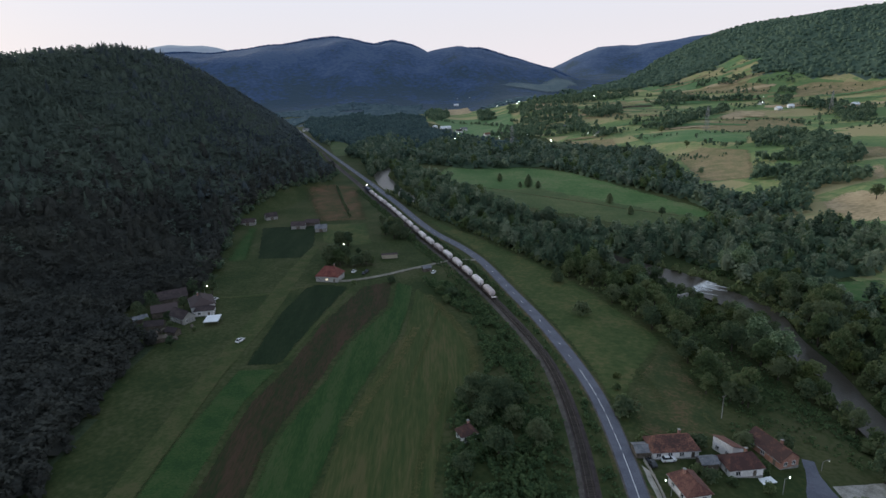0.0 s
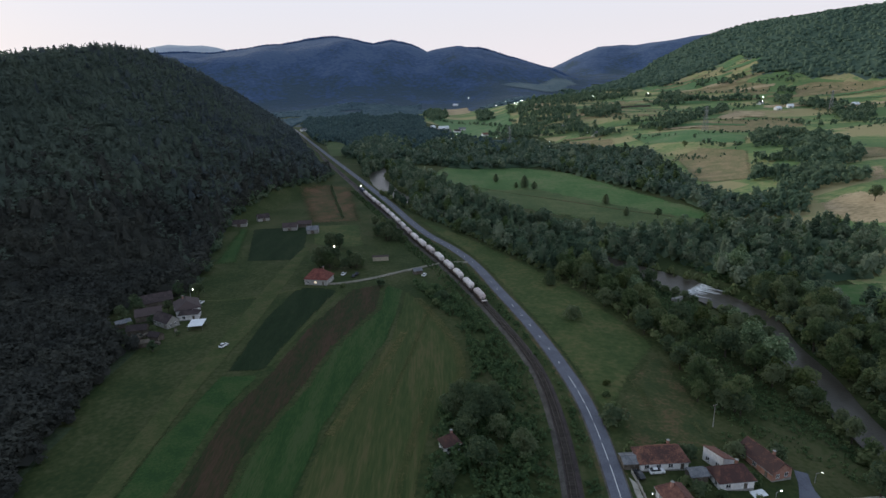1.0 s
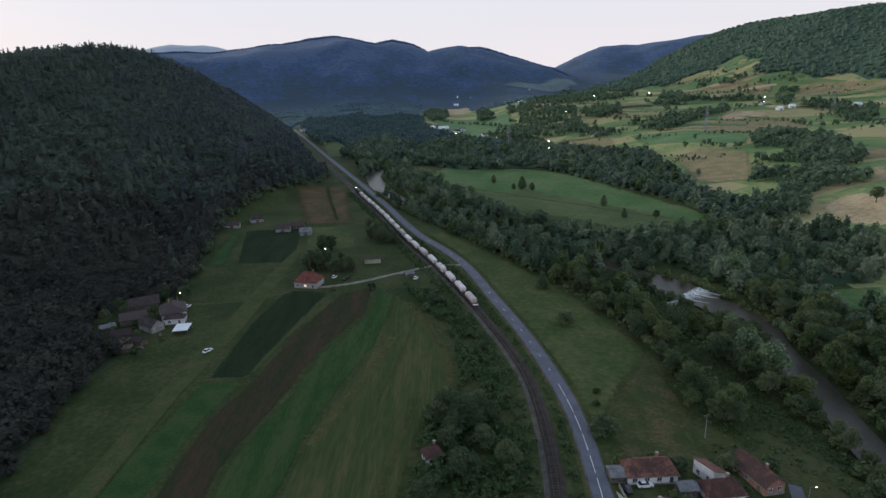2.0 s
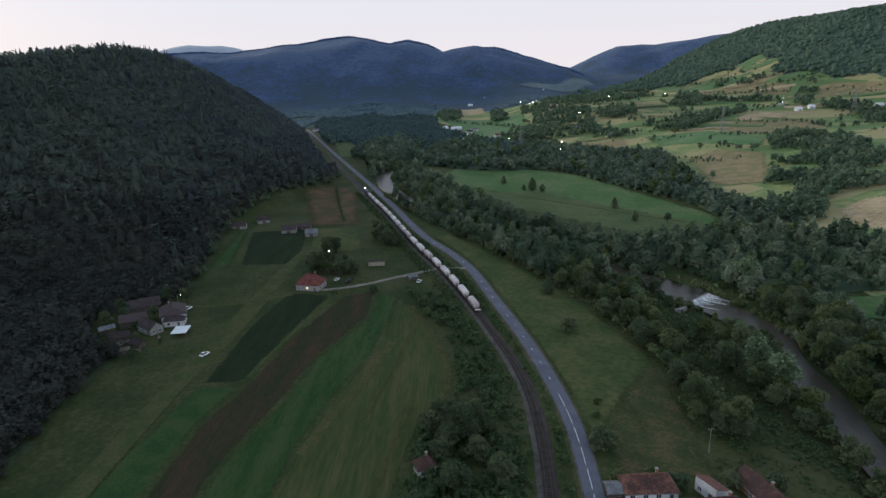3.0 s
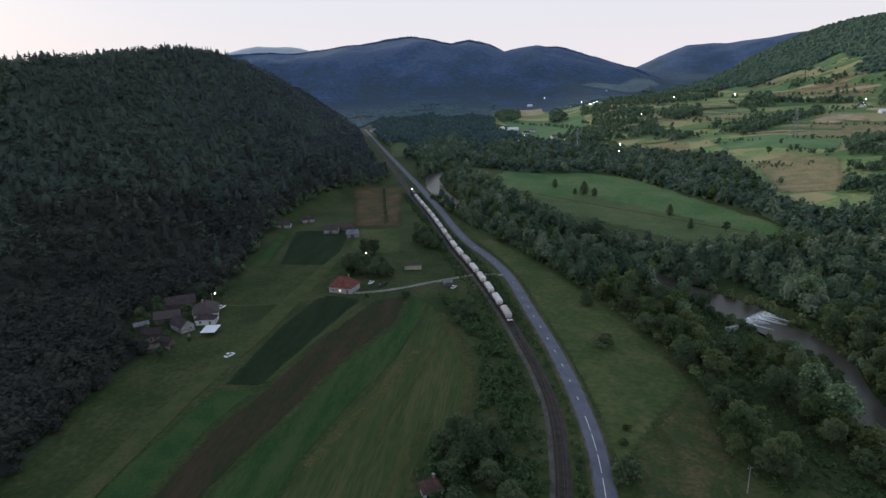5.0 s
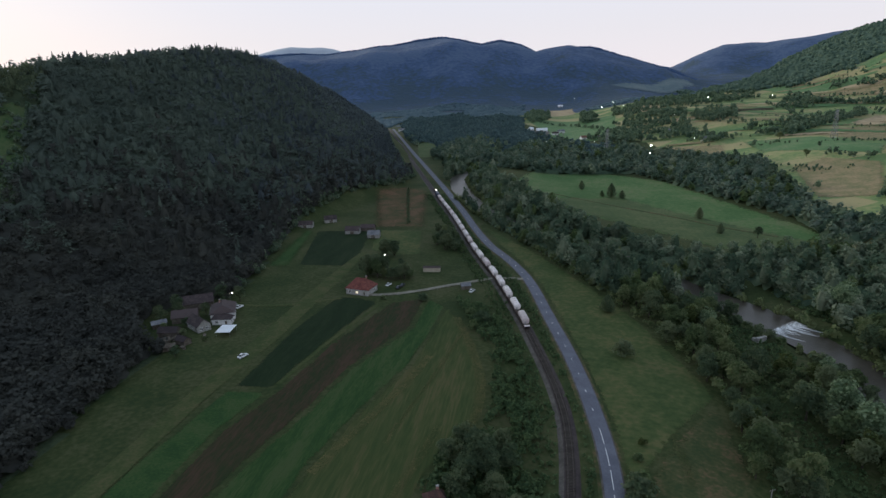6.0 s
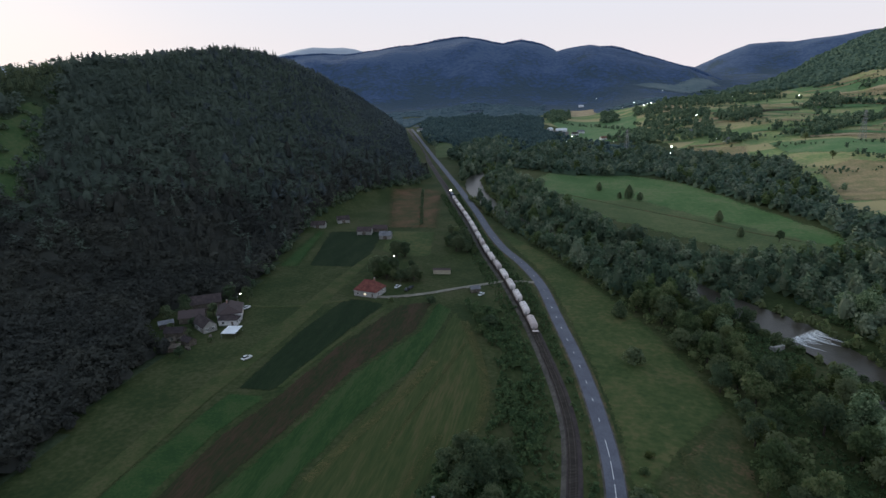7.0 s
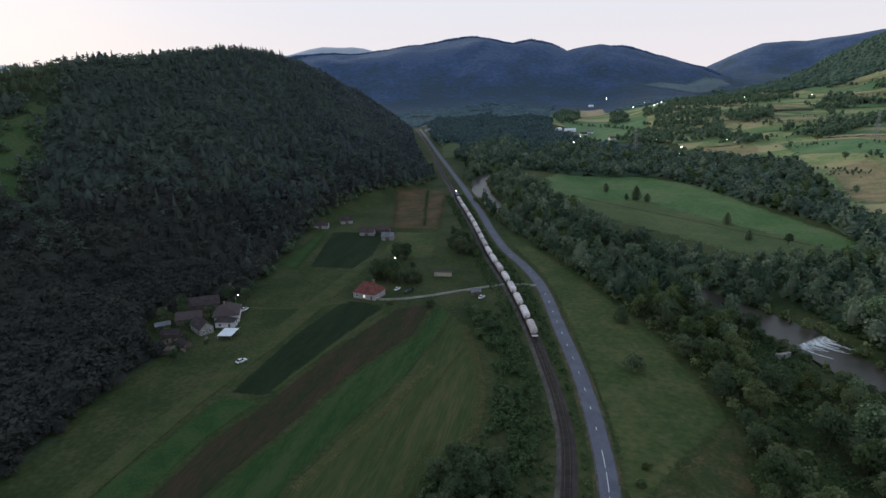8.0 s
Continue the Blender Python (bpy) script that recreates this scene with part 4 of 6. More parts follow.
TREE_KINDS = [
    (tree_kind(1, 12.5, 4.0, 1150, 0.56, "leaf"), "broad green deciduous tree by the river"),
    (tree_kind(2, 14.5, 3.7, 1150, 0.56, "leaf"), "tall green deciduous tree by the river"),
    (tree_kind(3, 10.5, 3.9, 1050, 0.54, "leaf_dark"), "dark rounded alder by the river"),
    (tree_kind(4, 13.5, 4.4, 1250, 0.58, "leaf_dark"), "large dark leafy tree by the river"),
    (tree_kind(5, 9, 3.6, 900, 0.50, "leaf"), "middling green tree among riverside woods"),
    (tree_kind(6, 13, 4.2, 1150, 0.56, "leaf_pale"), "silvery pale willow by the river"),
    (tree_kind(8, 11, 4.0, 1050, 0.52, "leaf_lime"), "yellowish green leafy tree by the river"),
    (tree_kind(7, 11, 2.2, 420, 0.70, "leaf_dark", cone_crown), "dark narrow conifer standing by itself"),
    (tree_kind(9, 12, 4.4, 900, 0.62, "leaf_dark", upright_crown), "dark pyramidal tree leafy to the ground"),
]
BUSH_KINDS = [
    (tree_kind(11, 3.6, 2.4, 300, 0.55, "leaf"), "dense green bush standing in the meadow grass"),
    (tree_kind(12, 4.6, 2.8, 340, 0.6, "leaf_dark"), "dark round bush on rough grass"),
    (tree_kind(13, 3.0, 2.2, 280, 0.5, "leaf_lime"), "yellowish green bush beside the fields"),
]
PROTO = {}
rngt = np.random.default_rng(11)


def plant(kinds, which, x, y, size=1.0, name="tree", category="tree", group=""):
    """A tree or bush of its own, a copy of its kind."""
    key = (id(kinds), which)
    z = float(land(x, y))
    m = Matrix.LocRotScale((x, y, z), Euler((0, 0, float(rngt.uniform(0, 6.28)))), None)
    if key not in PROTO:
        (trunk, crown), label = kinds[which]
        ob = thing(name, m, label, category, group)
        put("trunk", trunk, ob)
        put("crown", crown, ob)
        PROTO[key] = ob
    else:
        ob = copy_thing(PROTO[key], m)
    ob.scale = (size, size, size * float(rngt.uniform(0.9, 1.12)))
    return ob


def scatter(poly, spacing, seed, keep=None):
    """Jittered points in a plan polygon."""
    rng = np.random.default_rng(seed)
    xs, ys = [p[0] for p in poly], [p[1] for p in poly]
    gx, gy = np.meshgrid(np.arange(min(xs), max(xs), spacing), np.arange(min(ys), max(ys), spacing))
    gx = gx.ravel() + rng.uniform(-0.5, 0.5, gx.size) * spacing * 0.9
    gy = gy.ravel() + rng.uniform(-0.5, 0.5, gy.size) * spacing * 0.9
    ok = inside(gx, gy, poly)
    if keep is not None:
        ok &= keep(gx, gy)
    return gx[ok], gy[ok]


ROAD_CLEARING = [(-152, 885), (-190, 1040), (-186, 1075), (-152, 1010), (-132, 890)]
OPEN_BANK = [(100, 238), (107, 240), (112, 222), (118, 202), (122, 184), (126, 166), (131, 148), (124, 146), (116, 164), (110, 184), (106, 204), (100, 225)]


def off_ways(x, y):
    """Clear of road, railway and water."""
    a = near_line(x, y, [(p, q, 0) for p, q in ROAD])[0] > np.interp(y, [500, 620], [8.5, 5.5])
    b = near_line(x, y, [(p, q, 0) for p, q in RAIL])[0] > 8.0
    c = near_line(x, y, [(p, q, 0) for p, q in RIVER])[0] > np.interp(y, [0, 230, 262, 285, 325, 345, 540, 565, 690, 720], [7.4, 7.6, 9.5, 13.5, 13, 7, 5, 11, 11, 4])
    c &= ~inside(x, y, [(98, 186), (108, 198), (119, 180), (130, 157), (126, 140), (110, 146), (102, 162)])
    c &= ~inside(x, y, [(108, 246), (128, 250), (138, 285), (122, 302), (104, 292)])
    c &= ~inside(x, y, OPEN_BANK)
    c &= np.hypot(x + 291, (y - 1306) * 0.6) > 14
    c &= ~((y < 160) & (x < 118) & (x > 48)) & ~((x < 108) & (y < 172) & (x > 48))
    return a & b & c & ~inside(x, y, ROAD_CLEARING)


# the lit yards of the far villages: x, y, lamp size
VILLAGE_LAMPS = ((176, 962, 1.7), (162, 880, 0.9), (259, 1250, 1.0), (215, 1656, 1.2), (204, 1638, 1.0), (325, 2240, 1.2), (383, 1526, 1.5), (496, 1459, 1.5), (624, 1184, 1.3), (603, 1146, 0.9), (24, 1020, 1.1), (34, 1130, 0.8), (166, 1764, 1.5), (199, 1818, 1.3), (206, 1625, 1.2), (224, 1650, 1.2), (109, 2201, 1.8), (68, 2225, 1.2), (100, 1040, 0.6), (152, 1060, 0.6), (244, 1000, 0.6))


def wood(name, x, y, protos, mat, label, lo=0.75, hi=1.25, seed=1, wide=1.0, rounded=False):
    """A wood whose trees nobody could count: one mesh."""
    rng = np.random.default_rng(seed)
    for a, b, size in VILLAGE_LAMPS:      # yards stay clear of trees
        clear = ((x - a) / 10) ** 2 + ((y - b + 16) / 26) ** 2 > 1
        x, y = x[clear], y[clear]
    vs, fs, base = [], [], 0
    kind = rng.integers(0, len(protos), len(x))
    for k, (pv, pf) in enumerate(protos):
        m = kind == k
        n = int(m.sum())
        if not n:
            continue
        a = rng.uniform(0, 2 * math.pi, n)
        s = rng.uniform(lo, hi, n)
        c, d = np.cos(a) * s * wide, np.sin(a) * s * wide
        px, py, pz = pv[:, 0][None], pv[:, 1][None], pv[:, 2][None]
        v = np.stack([px * c[:, None] - py * d[:, None] + x[m][:, None], px * d[:, None] + py * c[:, None] + y[m][:, None], pz * (s * rng.uniform(0.85, 1.15, n))[:, None] + land(x[m], y[m])[:, None]], -1)
        f = pf[None] + (np.arange(n) * len(pv))[:, None, None] + base
        vs.append(v.reshape(-1, 3))
        fs.append(f.reshape(-1, 4))
        base += n * len(pv)
    return tagged(put(name, mesh_of(name, np.vstack(vs), np.vstack(fs), mat, rounded)), label, "woodland", kind="stuff")


def mixed_wood(name, x, y, protos, label, lo, hi, seed, pale=0.13, lime=0.11, main="wood_mass"):
    """A wood of several kinds of tree, each kind one mesh."""
    rng = np.random.default_rng(seed + 500)
    u = rng.uniform(size=len(x)) + 0.12 * np.sin(x * 0.08) * np.sin(y * 0.07)
    for mask, mat in ((u < pale, "wood_pale"), ((u >= pale) & (u < pale + lime), "wood_lime"), ((u >= pale + lime) & (u < 0.74), main), (u >= 0.74, "wood_dark")):
        if mask.any():
            wood(name, x[mask], y[mask], protos, mat, label, lo, hi, seed)


MID = [broad_crown(21, 11, 4.3, 150, 1.15, 8), broad_crown(22, 13.5, 4.4, 160, 1.15, 9), broad_crown(23, 9, 3.9, 130, 1.1, 8), broad_crown(28, 14.5, 3.6, 150, 1.15, 8)]
HILL = [broad_crown(31, 12, 3.5, 36, 1.2, 8, False), broad_crown(32, 14, 3.4, 38, 1.2, 8, False), broad_crown(35, 11, 3.3, 33, 1.15, 7, False), broad_crown(36, 12, 3.4, 36, 1.2, 8, False), upright_crown(29, 13.5, 3.1, 34, 1.1), broad_crown(34, 13, 3.7, 38, 1.2, 8, False), cone_crown(33, 15, 2.4, 38, 1.1)]
HILL_NEAR = [broad_crown(91, 12, 3.5, 96, 0.82, 8, False), broad_crown(92, 13.5, 3.3, 96, 0.8, 9, False), broad_crown(94, 12.5, 3.7, 100, 0.82, 9, False), broad_crown(95, 10.5, 3.4, 90, 0.8, 8, False), broad_crown(96, 14, 3.2, 96, 0.8, 10, False)]
HILL_FAR = [broad_crown(37, 13, 3.5, 22, 1.6, 6, False), broad_crown(38, 12, 3.6, 22, 1.6, 6, False), broad_crown(40, 14, 3.4, 22, 1.6, 6, False), cone_crown(39, 15, 2.5, 16, 1.5)]
LOW = [core((0, 0, 0.8), 9.0, 2.6), core((0, 0, 1.0), 8.0, 3.0), core((0, 0, 0.6), 10.0, 2.4)]
FAR = [core((0, 0, 2), 6.0, 5.5), core((0, 0, 2), 5.0, 6.0)]
VALLEY = [broad_crown(81, 11, 4.6, 20, 2.3, 6), broad_crown(82, 12, 4.8, 20, 2.4, 6)]
UPPER = [core((0, 0, 4.5), 6.0, 5.0, 5), core((0, 0, 5.0), 5.2, 5.6, 5), core((0, 0, 4.0), 6.6, 4.6, 5)]
VALLEY_FAR = [broad_crown(83, 11, 4.6, 13, 2.6, 6), broad_crown(84, 12, 4.8, 13, 2.6, 6)]
WEED = [broad_crown(65, 2.0, 1.5, 14, 0.8, 5, False), broad_crown(66, 1.5, 1.7, 14, 0.75, 5, False)]
BRUSH = [broad_crown(67, 3.0, 2.0, 30, 0.85, 6, False), broad_crown(68, 2.2, 1.9, 28, 0.8, 6, False), broad_crown(69, 4.2, 2.1, 32, 0.9, 6, False)]
SHRUB = [broad_crown(61, 3.2, 2.0, 46, 0.8, 5, False), broad_crown(62, 2.4, 1.7, 40, 0.7, 5, False), broad_crown(63, 4.4, 2.2, 54, 0.85, 6, False)]
BELT = [broad_crown(24, 11, 4.4, 48, 2.1, 7), broad_crown(25, 13, 4.4, 50, 2.1, 7), broad_crown(26, 9, 4.0, 44, 2.0, 6), broad_crown(27, 12, 4.8, 50, 2.0, 7)]




def understorey(name, poly, step, h, keep, mat, label, seed):
    """The closed leafy layer between the crowns: one lumpy sheet, added to fill their dark gaps."""
    rng = np.random.default_rng(seed)
    xs, ys = [p[0] for p in poly], [p[1] for p in poly]
    ax, ay = np.arange(min(xs), max(xs), step), np.arange(min(ys), max(ys), step)
    x, y = np.meshgrid(ax, ay)
    m = (inside(x, y, poly) & keep(x, y)).astype(float)
    for _ in range(2):
        p = np.pad(m, 1, mode="edge")
        m = (p[:-2, 1:-1] + p[2:, 1:-1] + p[1:-1, :-2] + p[1:-1, 2:] + p[1:-1, 1:-1]) / 5
    x = x + rng.uniform(-0.35, 0.35, x.shape) * step
    y = y + rng.uniform(-0.35, 0.35, y.shape) * step
    z = land(x, y) - 0.4 + (h * rng.uniform(0.6, 1.25, x.shape) + 0.4) * smooth(0.62, 1.0, m)
    idx = np.arange(x.size).reshape(x.shape)
    f = np.stack([idx[:-1, :-1], idx[:-1, 1:], idx[1:, 1:], idx[1:, :-1]], -1)
    f = f[(m[:-1, :-1] > 0.6) & (m[1:, 1:] > 0.6) & (m[:-1, 1:] > 0.6) & (m[1:, :-1] > 0.6)].reshape(-1, 4)
    used, inv = np.unique(f, return_inverse=True)
    v = np.stack([x, y, z], -1).reshape(-1, 3)[used]
    return tagged(put(name, mesh_of(name, v, inv.reshape(-1, 4), mat, True)), label, "undergrowth", kind="stuff")


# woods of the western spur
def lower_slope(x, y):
    """Where the darker leaf colour, shade painted in, gives way to lighter woods: a soft height along the hill."""
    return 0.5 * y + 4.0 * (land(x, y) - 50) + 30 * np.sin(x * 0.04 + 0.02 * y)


understorey("forest_understorey", [(-430, 70), (-90, 70), (-90, 650), (-430, 650)], 2.8, 4.6, lambda x, y: wooded_spur(x, y) & (lower_slope(x, y) < 110) & ~inside(x, y, SUNNY), "spur_wood_low", "dense young trees below the hillside wood, shade in their colour", 45)
understorey("forest_understorey", [(-430, 200), (-90, 200), (-90, 650), (-280, 1350), (-430, 1350)], 3.4, 4.6, lambda x, y: wooded_spur(x, y) & (lower_slope(x, y) > 100) & ~inside(x, y, SUNNY), "spur_wood", "dense young trees filling the hillside wood", 46)
gx, gy = scatter([(-430, 70), (-90, 70), (-90, 650), (-280, 1350), (-430, 1350)], 5.0, 3, wooded_spur)
close = gy < 320
sunny = inside(gx, gy, SUNNY)
wood("hilltop_trees", gx[sunny], gy[sunny], HILL, "sunny_wood", "hilltop trees, sunlight in their yellow-green colour", 0.5, 0.9, 7)
close &= ~sunny
rest = ~close & ~sunny
rs = np.random.default_rng(12)
# low trees take the darker shade colour, far ones the bluish haze colour
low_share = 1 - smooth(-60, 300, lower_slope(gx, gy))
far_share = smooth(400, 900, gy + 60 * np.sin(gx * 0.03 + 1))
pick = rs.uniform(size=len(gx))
shade_tone, haze_tone = pick < low_share, pick > 1 - far_share
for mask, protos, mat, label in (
    (close & shade_tone, HILL_NEAR, "spur_wood_low", "leafy woodland above the farm, shade in its dark colour"),
    (close & ~shade_tone, HILL_NEAR, "spur_wood", "dark dense mixed woodland on a steep hillside"),
    (rest & shade_tone, HILL, "spur_wood_low", "woods on the lower hillside, shade in their dark colour"),
    (rest & ~shade_tone & haze_tone & (gy < 650), HILL, "spur_wood_far", "woods on the far flank of the hill, haze in their bluish colour"),
    (rest & ~shade_tone & haze_tone & (gy >= 650), HILL_FAR, "spur_wood_far", "woods on the far flank of the hill, haze in their bluish colour"),
    (rest & ~shade_tone & ~haze_tone, HILL, "spur_wood", "dark dense mixed woodland on a steep hillside"),
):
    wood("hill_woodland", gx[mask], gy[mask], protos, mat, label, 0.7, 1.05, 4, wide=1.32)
# bushes on the clearing and a paler fringe round it
bx, by = scatter([(-335, 285), (-255, 285), (-265, 330), (-300, 425), (-335, 425)], 4.5, 43)
fringe = glade(bx, by) & ((np.sin(bx * 0.31) * np.sin(by * 0.23) > 0.45) | ~glade(bx + 6, by) | ~glade(bx + 3, by - 5))
wood("glade_bushes", bx[fringe], by[fringe], SHRUB, "wood_mass", "green bushes along the edge of a hillside clearing", 0.5, 1.5, 44)
# lighter shrubs along the foot of the spur
ex = np.repeat(np.arange(300, 1250, 4.0), 2)
rs = np.random.default_rng(8)
sx = np.interp(ex, EDGE_Y, EDGE_X) + rs.uniform(-9, 4, len(ex))
sy = ex + rs.uniform(-3, 3, len(ex))
wood("woodland_edge", sx, sy, [broad_crown(71, 6, 2.8, 60, 1.2, 5), broad_crown(72, 4.5, 2.4, 50, 1.1, 5)], "wood_mass", "green shrubs and small trees along the edge of the woods", 0.6, 1.2, 9)

# near shrubs use the leaf colour with shade painted in
ex = np.repeat(np.arange(110, 300, 3.5), 2)
sx = np.interp(ex, EDGE_Y, EDGE_X) + rs.uniform(-9, 2, len(ex))
sy = ex + rs.uniform(-3, 3, len(ex))
out = ~inside(sx, sy, FARMYARD)
wood("woodland_edge", sx[out], sy[out], [broad_crown(73, 6, 2.8, 90, 0.9, 7), broad_crown(74, 4.5, 2.4, 80, 0.8, 7)], "spur_wood_low", "shrubs at the foot of the woods, shade in their dark colour", 0.6, 1.3, 10)

# belts along the river and round the meadows
BELT_ROADSIDE = [(-41, 533), (-10, 456), (25, 393), (51, 338), (72, 286), (80, 259), (89, 231), (90, 205), (90, 184), (86, 160), (84, 120), (130, 60), (144, 100), (139, 190), (140, 245), (124, 280), (112, 312), (130, 331), (132, 389), (92, 433), (55, 479), (21, 557), (-26, 689), (-65, 767), (-105, 795), (-75, 650)]
BELT_FAR_BANK = [(140, 350), (148, 318), (156, 290), (154, 262), (148, 210), (146, 100), (240, 60), (230, 230), (232, 262), (192, 266), (202, 298), (236, 300), (262, 341), (280, 370), (262, 400), (208, 424), (139, 410), (136, 348)]
BELT_MEADOW = [(-222, 1092), (-124, 836), (-62, 778), (14, 728), (124, 735), (184, 589), (212, 513), (212, 440), (270, 425), (240, 535), (258, 632), (270, 735), (278, 815), (200, 912), (130, 1015), (60, 1090), (-21, 1246), (-40, 1640), (-110, 1760), (-170, 1640), (-230, 1820), (-290, 1660), (-360, 1720), (-320, 1440)]
THICKET = [(398, 772), (473, 841), (470, 735), (450, 668), (410, 580), (362, 492), (327, 472), (285, 460), (268, 425), (228, 490), (276, 525), (354, 670)]


def mixed(x, y, seed, share):
    rng = np.random.default_rng(seed)
    k = rng.choice(7, len(x), p=share)
    return k


WILLOWS = [(128.5, 207, 1.35), (126.5, 222, 1.2), (164, 313, 1.3), (158, 320, 1.1), (168, 322, 1.1)]
for poly, spacing, seed in ((BELT_ROADSIDE, 7.2, 13), (BELT_FAR_BANK, 7.6, 14)):
    gx, gy = scatter(poly, spacing, seed, off_ways)
    slope = (gy > 215) & (gy < 300) & (gx > np.interp(gy, [205, 231, 259, 286, 338], [104, 103, 94, 86, 65])) & (gx < np.interp(gy, [220, 264, 300], [131, 130, 116]))
    thin = np.random.default_rng(seed + 90).uniform(size=len(gx)) < 0.62
    if poly is BELT_ROADSIDE:      # an open bushy slope above the river
        gx, gy = gx[~(slope & thin)], gy[~(slope & thin)]
    room = np.min([np.hypot(gx - wx, gy - wy) for wx, wy, ws in WILLOWS], axis=0) > 7.5
    gx, gy = gx[room], gy[room]
    near = (gy < 312) & (gy > 112)
    if poly is BELT_FAR_BANK:
        near &= (gx < 180) & (gy < 290)
    kk = mixed(gx, gy, seed, [0.23, 0.19, 0.17, 0.15, 0.13, 0.05, 0.08])
    for x, y, k in zip(gx[near], gy[near], kk[near]):
        plant(TREE_KINDS, int(k), float(x), float(y), float(rngt.uniform(0.7, 1.1)), group="riverside trees")
    understorey("riverside_thicket", poly, 2.8, 3.4, lambda x, y: off_ways(x, y) & ((y > 318) | ((x > 186) & (y > 270))), "wood_mass", "leafy thicket between the riverside trees", seed + 60)
    mixed_wood("riverside_woodland", gx[~near], gy[~near], MID, "dense green woodland belt along the river", 0.6, 1.2, seed)
gx, gy = scatter(BELT_MEADOW, 8.5, 15, off_ways)
deep = gy > 1000 + 90 * np.sin(gx * 0.05) + 60 * np.sin(gx * 0.31 + gy)
understorey("belt_thicket", BELT_MEADOW, 5.0, 4.0, lambda x, y: off_ways(x, y) & (y < 1020), "wood_mass", "leafy thicket between the trees of the belt", 63)
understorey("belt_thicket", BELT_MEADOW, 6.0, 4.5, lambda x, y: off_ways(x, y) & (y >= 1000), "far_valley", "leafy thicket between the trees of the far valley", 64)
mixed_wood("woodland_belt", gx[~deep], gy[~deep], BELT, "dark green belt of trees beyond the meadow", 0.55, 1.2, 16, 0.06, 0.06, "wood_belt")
wood("valley_woodland", gx[deep], gy[deep], VALLEY_FAR, "far_valley", "woodland filling the far valley, haze in its bluish green", 0.6, 1.15, 17)
gx, gy = scatter(THICKET, 6.2, 17, lambda x, y: np.sin(x * 0.062 + 0.8 * np.sin(y * 0.03)) * np.sin(y * 0.043 + 1) < 0.22)
wood("hillside_thicket", gx, gy, VALLEY, "hill_wood", "thick scrubby grove on the hillside", 0.45, 1.15, 18)
# groves and hedges between the hill fields
for i, (poly, spacing) in enumerate((
    ([(201, 1506), (255, 1437), (293, 1302), (260, 1092), (292, 998), (256, 973), (202, 1055), (135, 1074), (88, 1089), (107, 1192), (162, 1232)], 14),
    ([(297, 1254), (335, 1286), (363, 1227), (331, 1092), (297, 1136), (280, 1208)], 12),
    ([(328, 1059), (375, 1053), (461, 1096), (542, 1160), (529, 1110), (421, 999), (349, 944), (335, 1005)], 13),
    ([(441, 1256), (522, 1430), (557, 1426), (489, 1236)], 13),
    ([(600, 1460), (638, 1493), (713, 1389), (708, 1361), (626, 1423)], 14),
    ([(622, 1145), (702, 1274), (746, 1316), (750, 1296), (717, 1240), (635, 1120)], 13),
    ([(651, 1113), (693, 1142), (716, 1082), (688, 1028), (755, 1057), (655, 918), (611, 909), (669, 1046)], 13),
    ([(-43, 1681), (-26, 1885), (24, 1897), (30, 1635), (-8, 1488)], 13),
    ([(100, 1480), (140, 1500), (140, 1800), (110, 1790)], 12),
    ([(170, 1500), (300, 1420), (480, 1480), (520, 1640), (350, 1700), (180, 1640)], 16),
    ([(470, 1290), (640, 1180), (660, 1200), (500, 1320)], 13),
)):
    gx, gy = scatter(poly, spacing * 0.62, 100 + i)
    gap = np.sin(gx * 0.06 + i + 0.7 * np.sin(gy * 0.05)) * np.sin(gy * 0.05 + 2 * i) < 0.35
    gx, gy = gx[gap], gy[gap]
    wood("hedgerow_trees", gx, gy, VALLEY, "hill_wood", "clump of dark trees between hillside fields", 0.45, 1.25, 120 + i)
rs = np.random.default_rng(77)
gx, gy = rs.uniform(230, 800, 150), rs.uniform(560, 1600, 150)
ok = (np.sin(gx * 0.031 + 2 * np.sin(gy * 0.011)) * np.sin(gy * 0.023) > -0.1) & (gx > 240)
wood("scattered_trees", gx[ok], gy[ok], VALLEY, "hill_wood", "scattered bushes and orchard trees over the hill pastures", 0.2, 1.1, 78)


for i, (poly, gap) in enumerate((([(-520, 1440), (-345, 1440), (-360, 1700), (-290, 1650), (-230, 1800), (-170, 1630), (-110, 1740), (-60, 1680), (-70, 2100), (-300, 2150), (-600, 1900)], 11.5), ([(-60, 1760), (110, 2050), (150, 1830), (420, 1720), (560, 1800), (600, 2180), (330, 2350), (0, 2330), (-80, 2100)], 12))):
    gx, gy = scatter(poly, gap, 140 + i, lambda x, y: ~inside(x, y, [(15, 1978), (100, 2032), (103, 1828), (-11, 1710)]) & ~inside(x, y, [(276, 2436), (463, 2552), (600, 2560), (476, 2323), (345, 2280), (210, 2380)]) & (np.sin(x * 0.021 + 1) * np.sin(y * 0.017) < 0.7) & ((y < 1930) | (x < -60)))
    wood("valley_woodland", gx, gy, LOW, "foot_wood", "woods at the foot of the range, haze in their bluish green", 0.7, 1.2, 150 + i, rounded=True)


# woods of the eastern hill and of the ranges beyond
gx, gy = scatter([(380, 2350), (420, 1650), (560, 1500), (700, 1150), (1500, 600), (1700, 900), (1250, 1700), (900, 2350)], 9.6, 19, lambda x, y: high_wood(x, y) & ((near_line(x, y, EAST)[2] > 0) | (near_line(x, y, EAST)[0] < 40)))
understorey("hilltop_thicket", [(380, 2350), (420, 1650), (560, 1500), (700, 1150), (1500, 600), (1700, 900), (1250, 1700), (900, 2350)], 9.0, 4.5, high_wood, "upper_wood", "leafy thicket between the upper hill trees", 66)
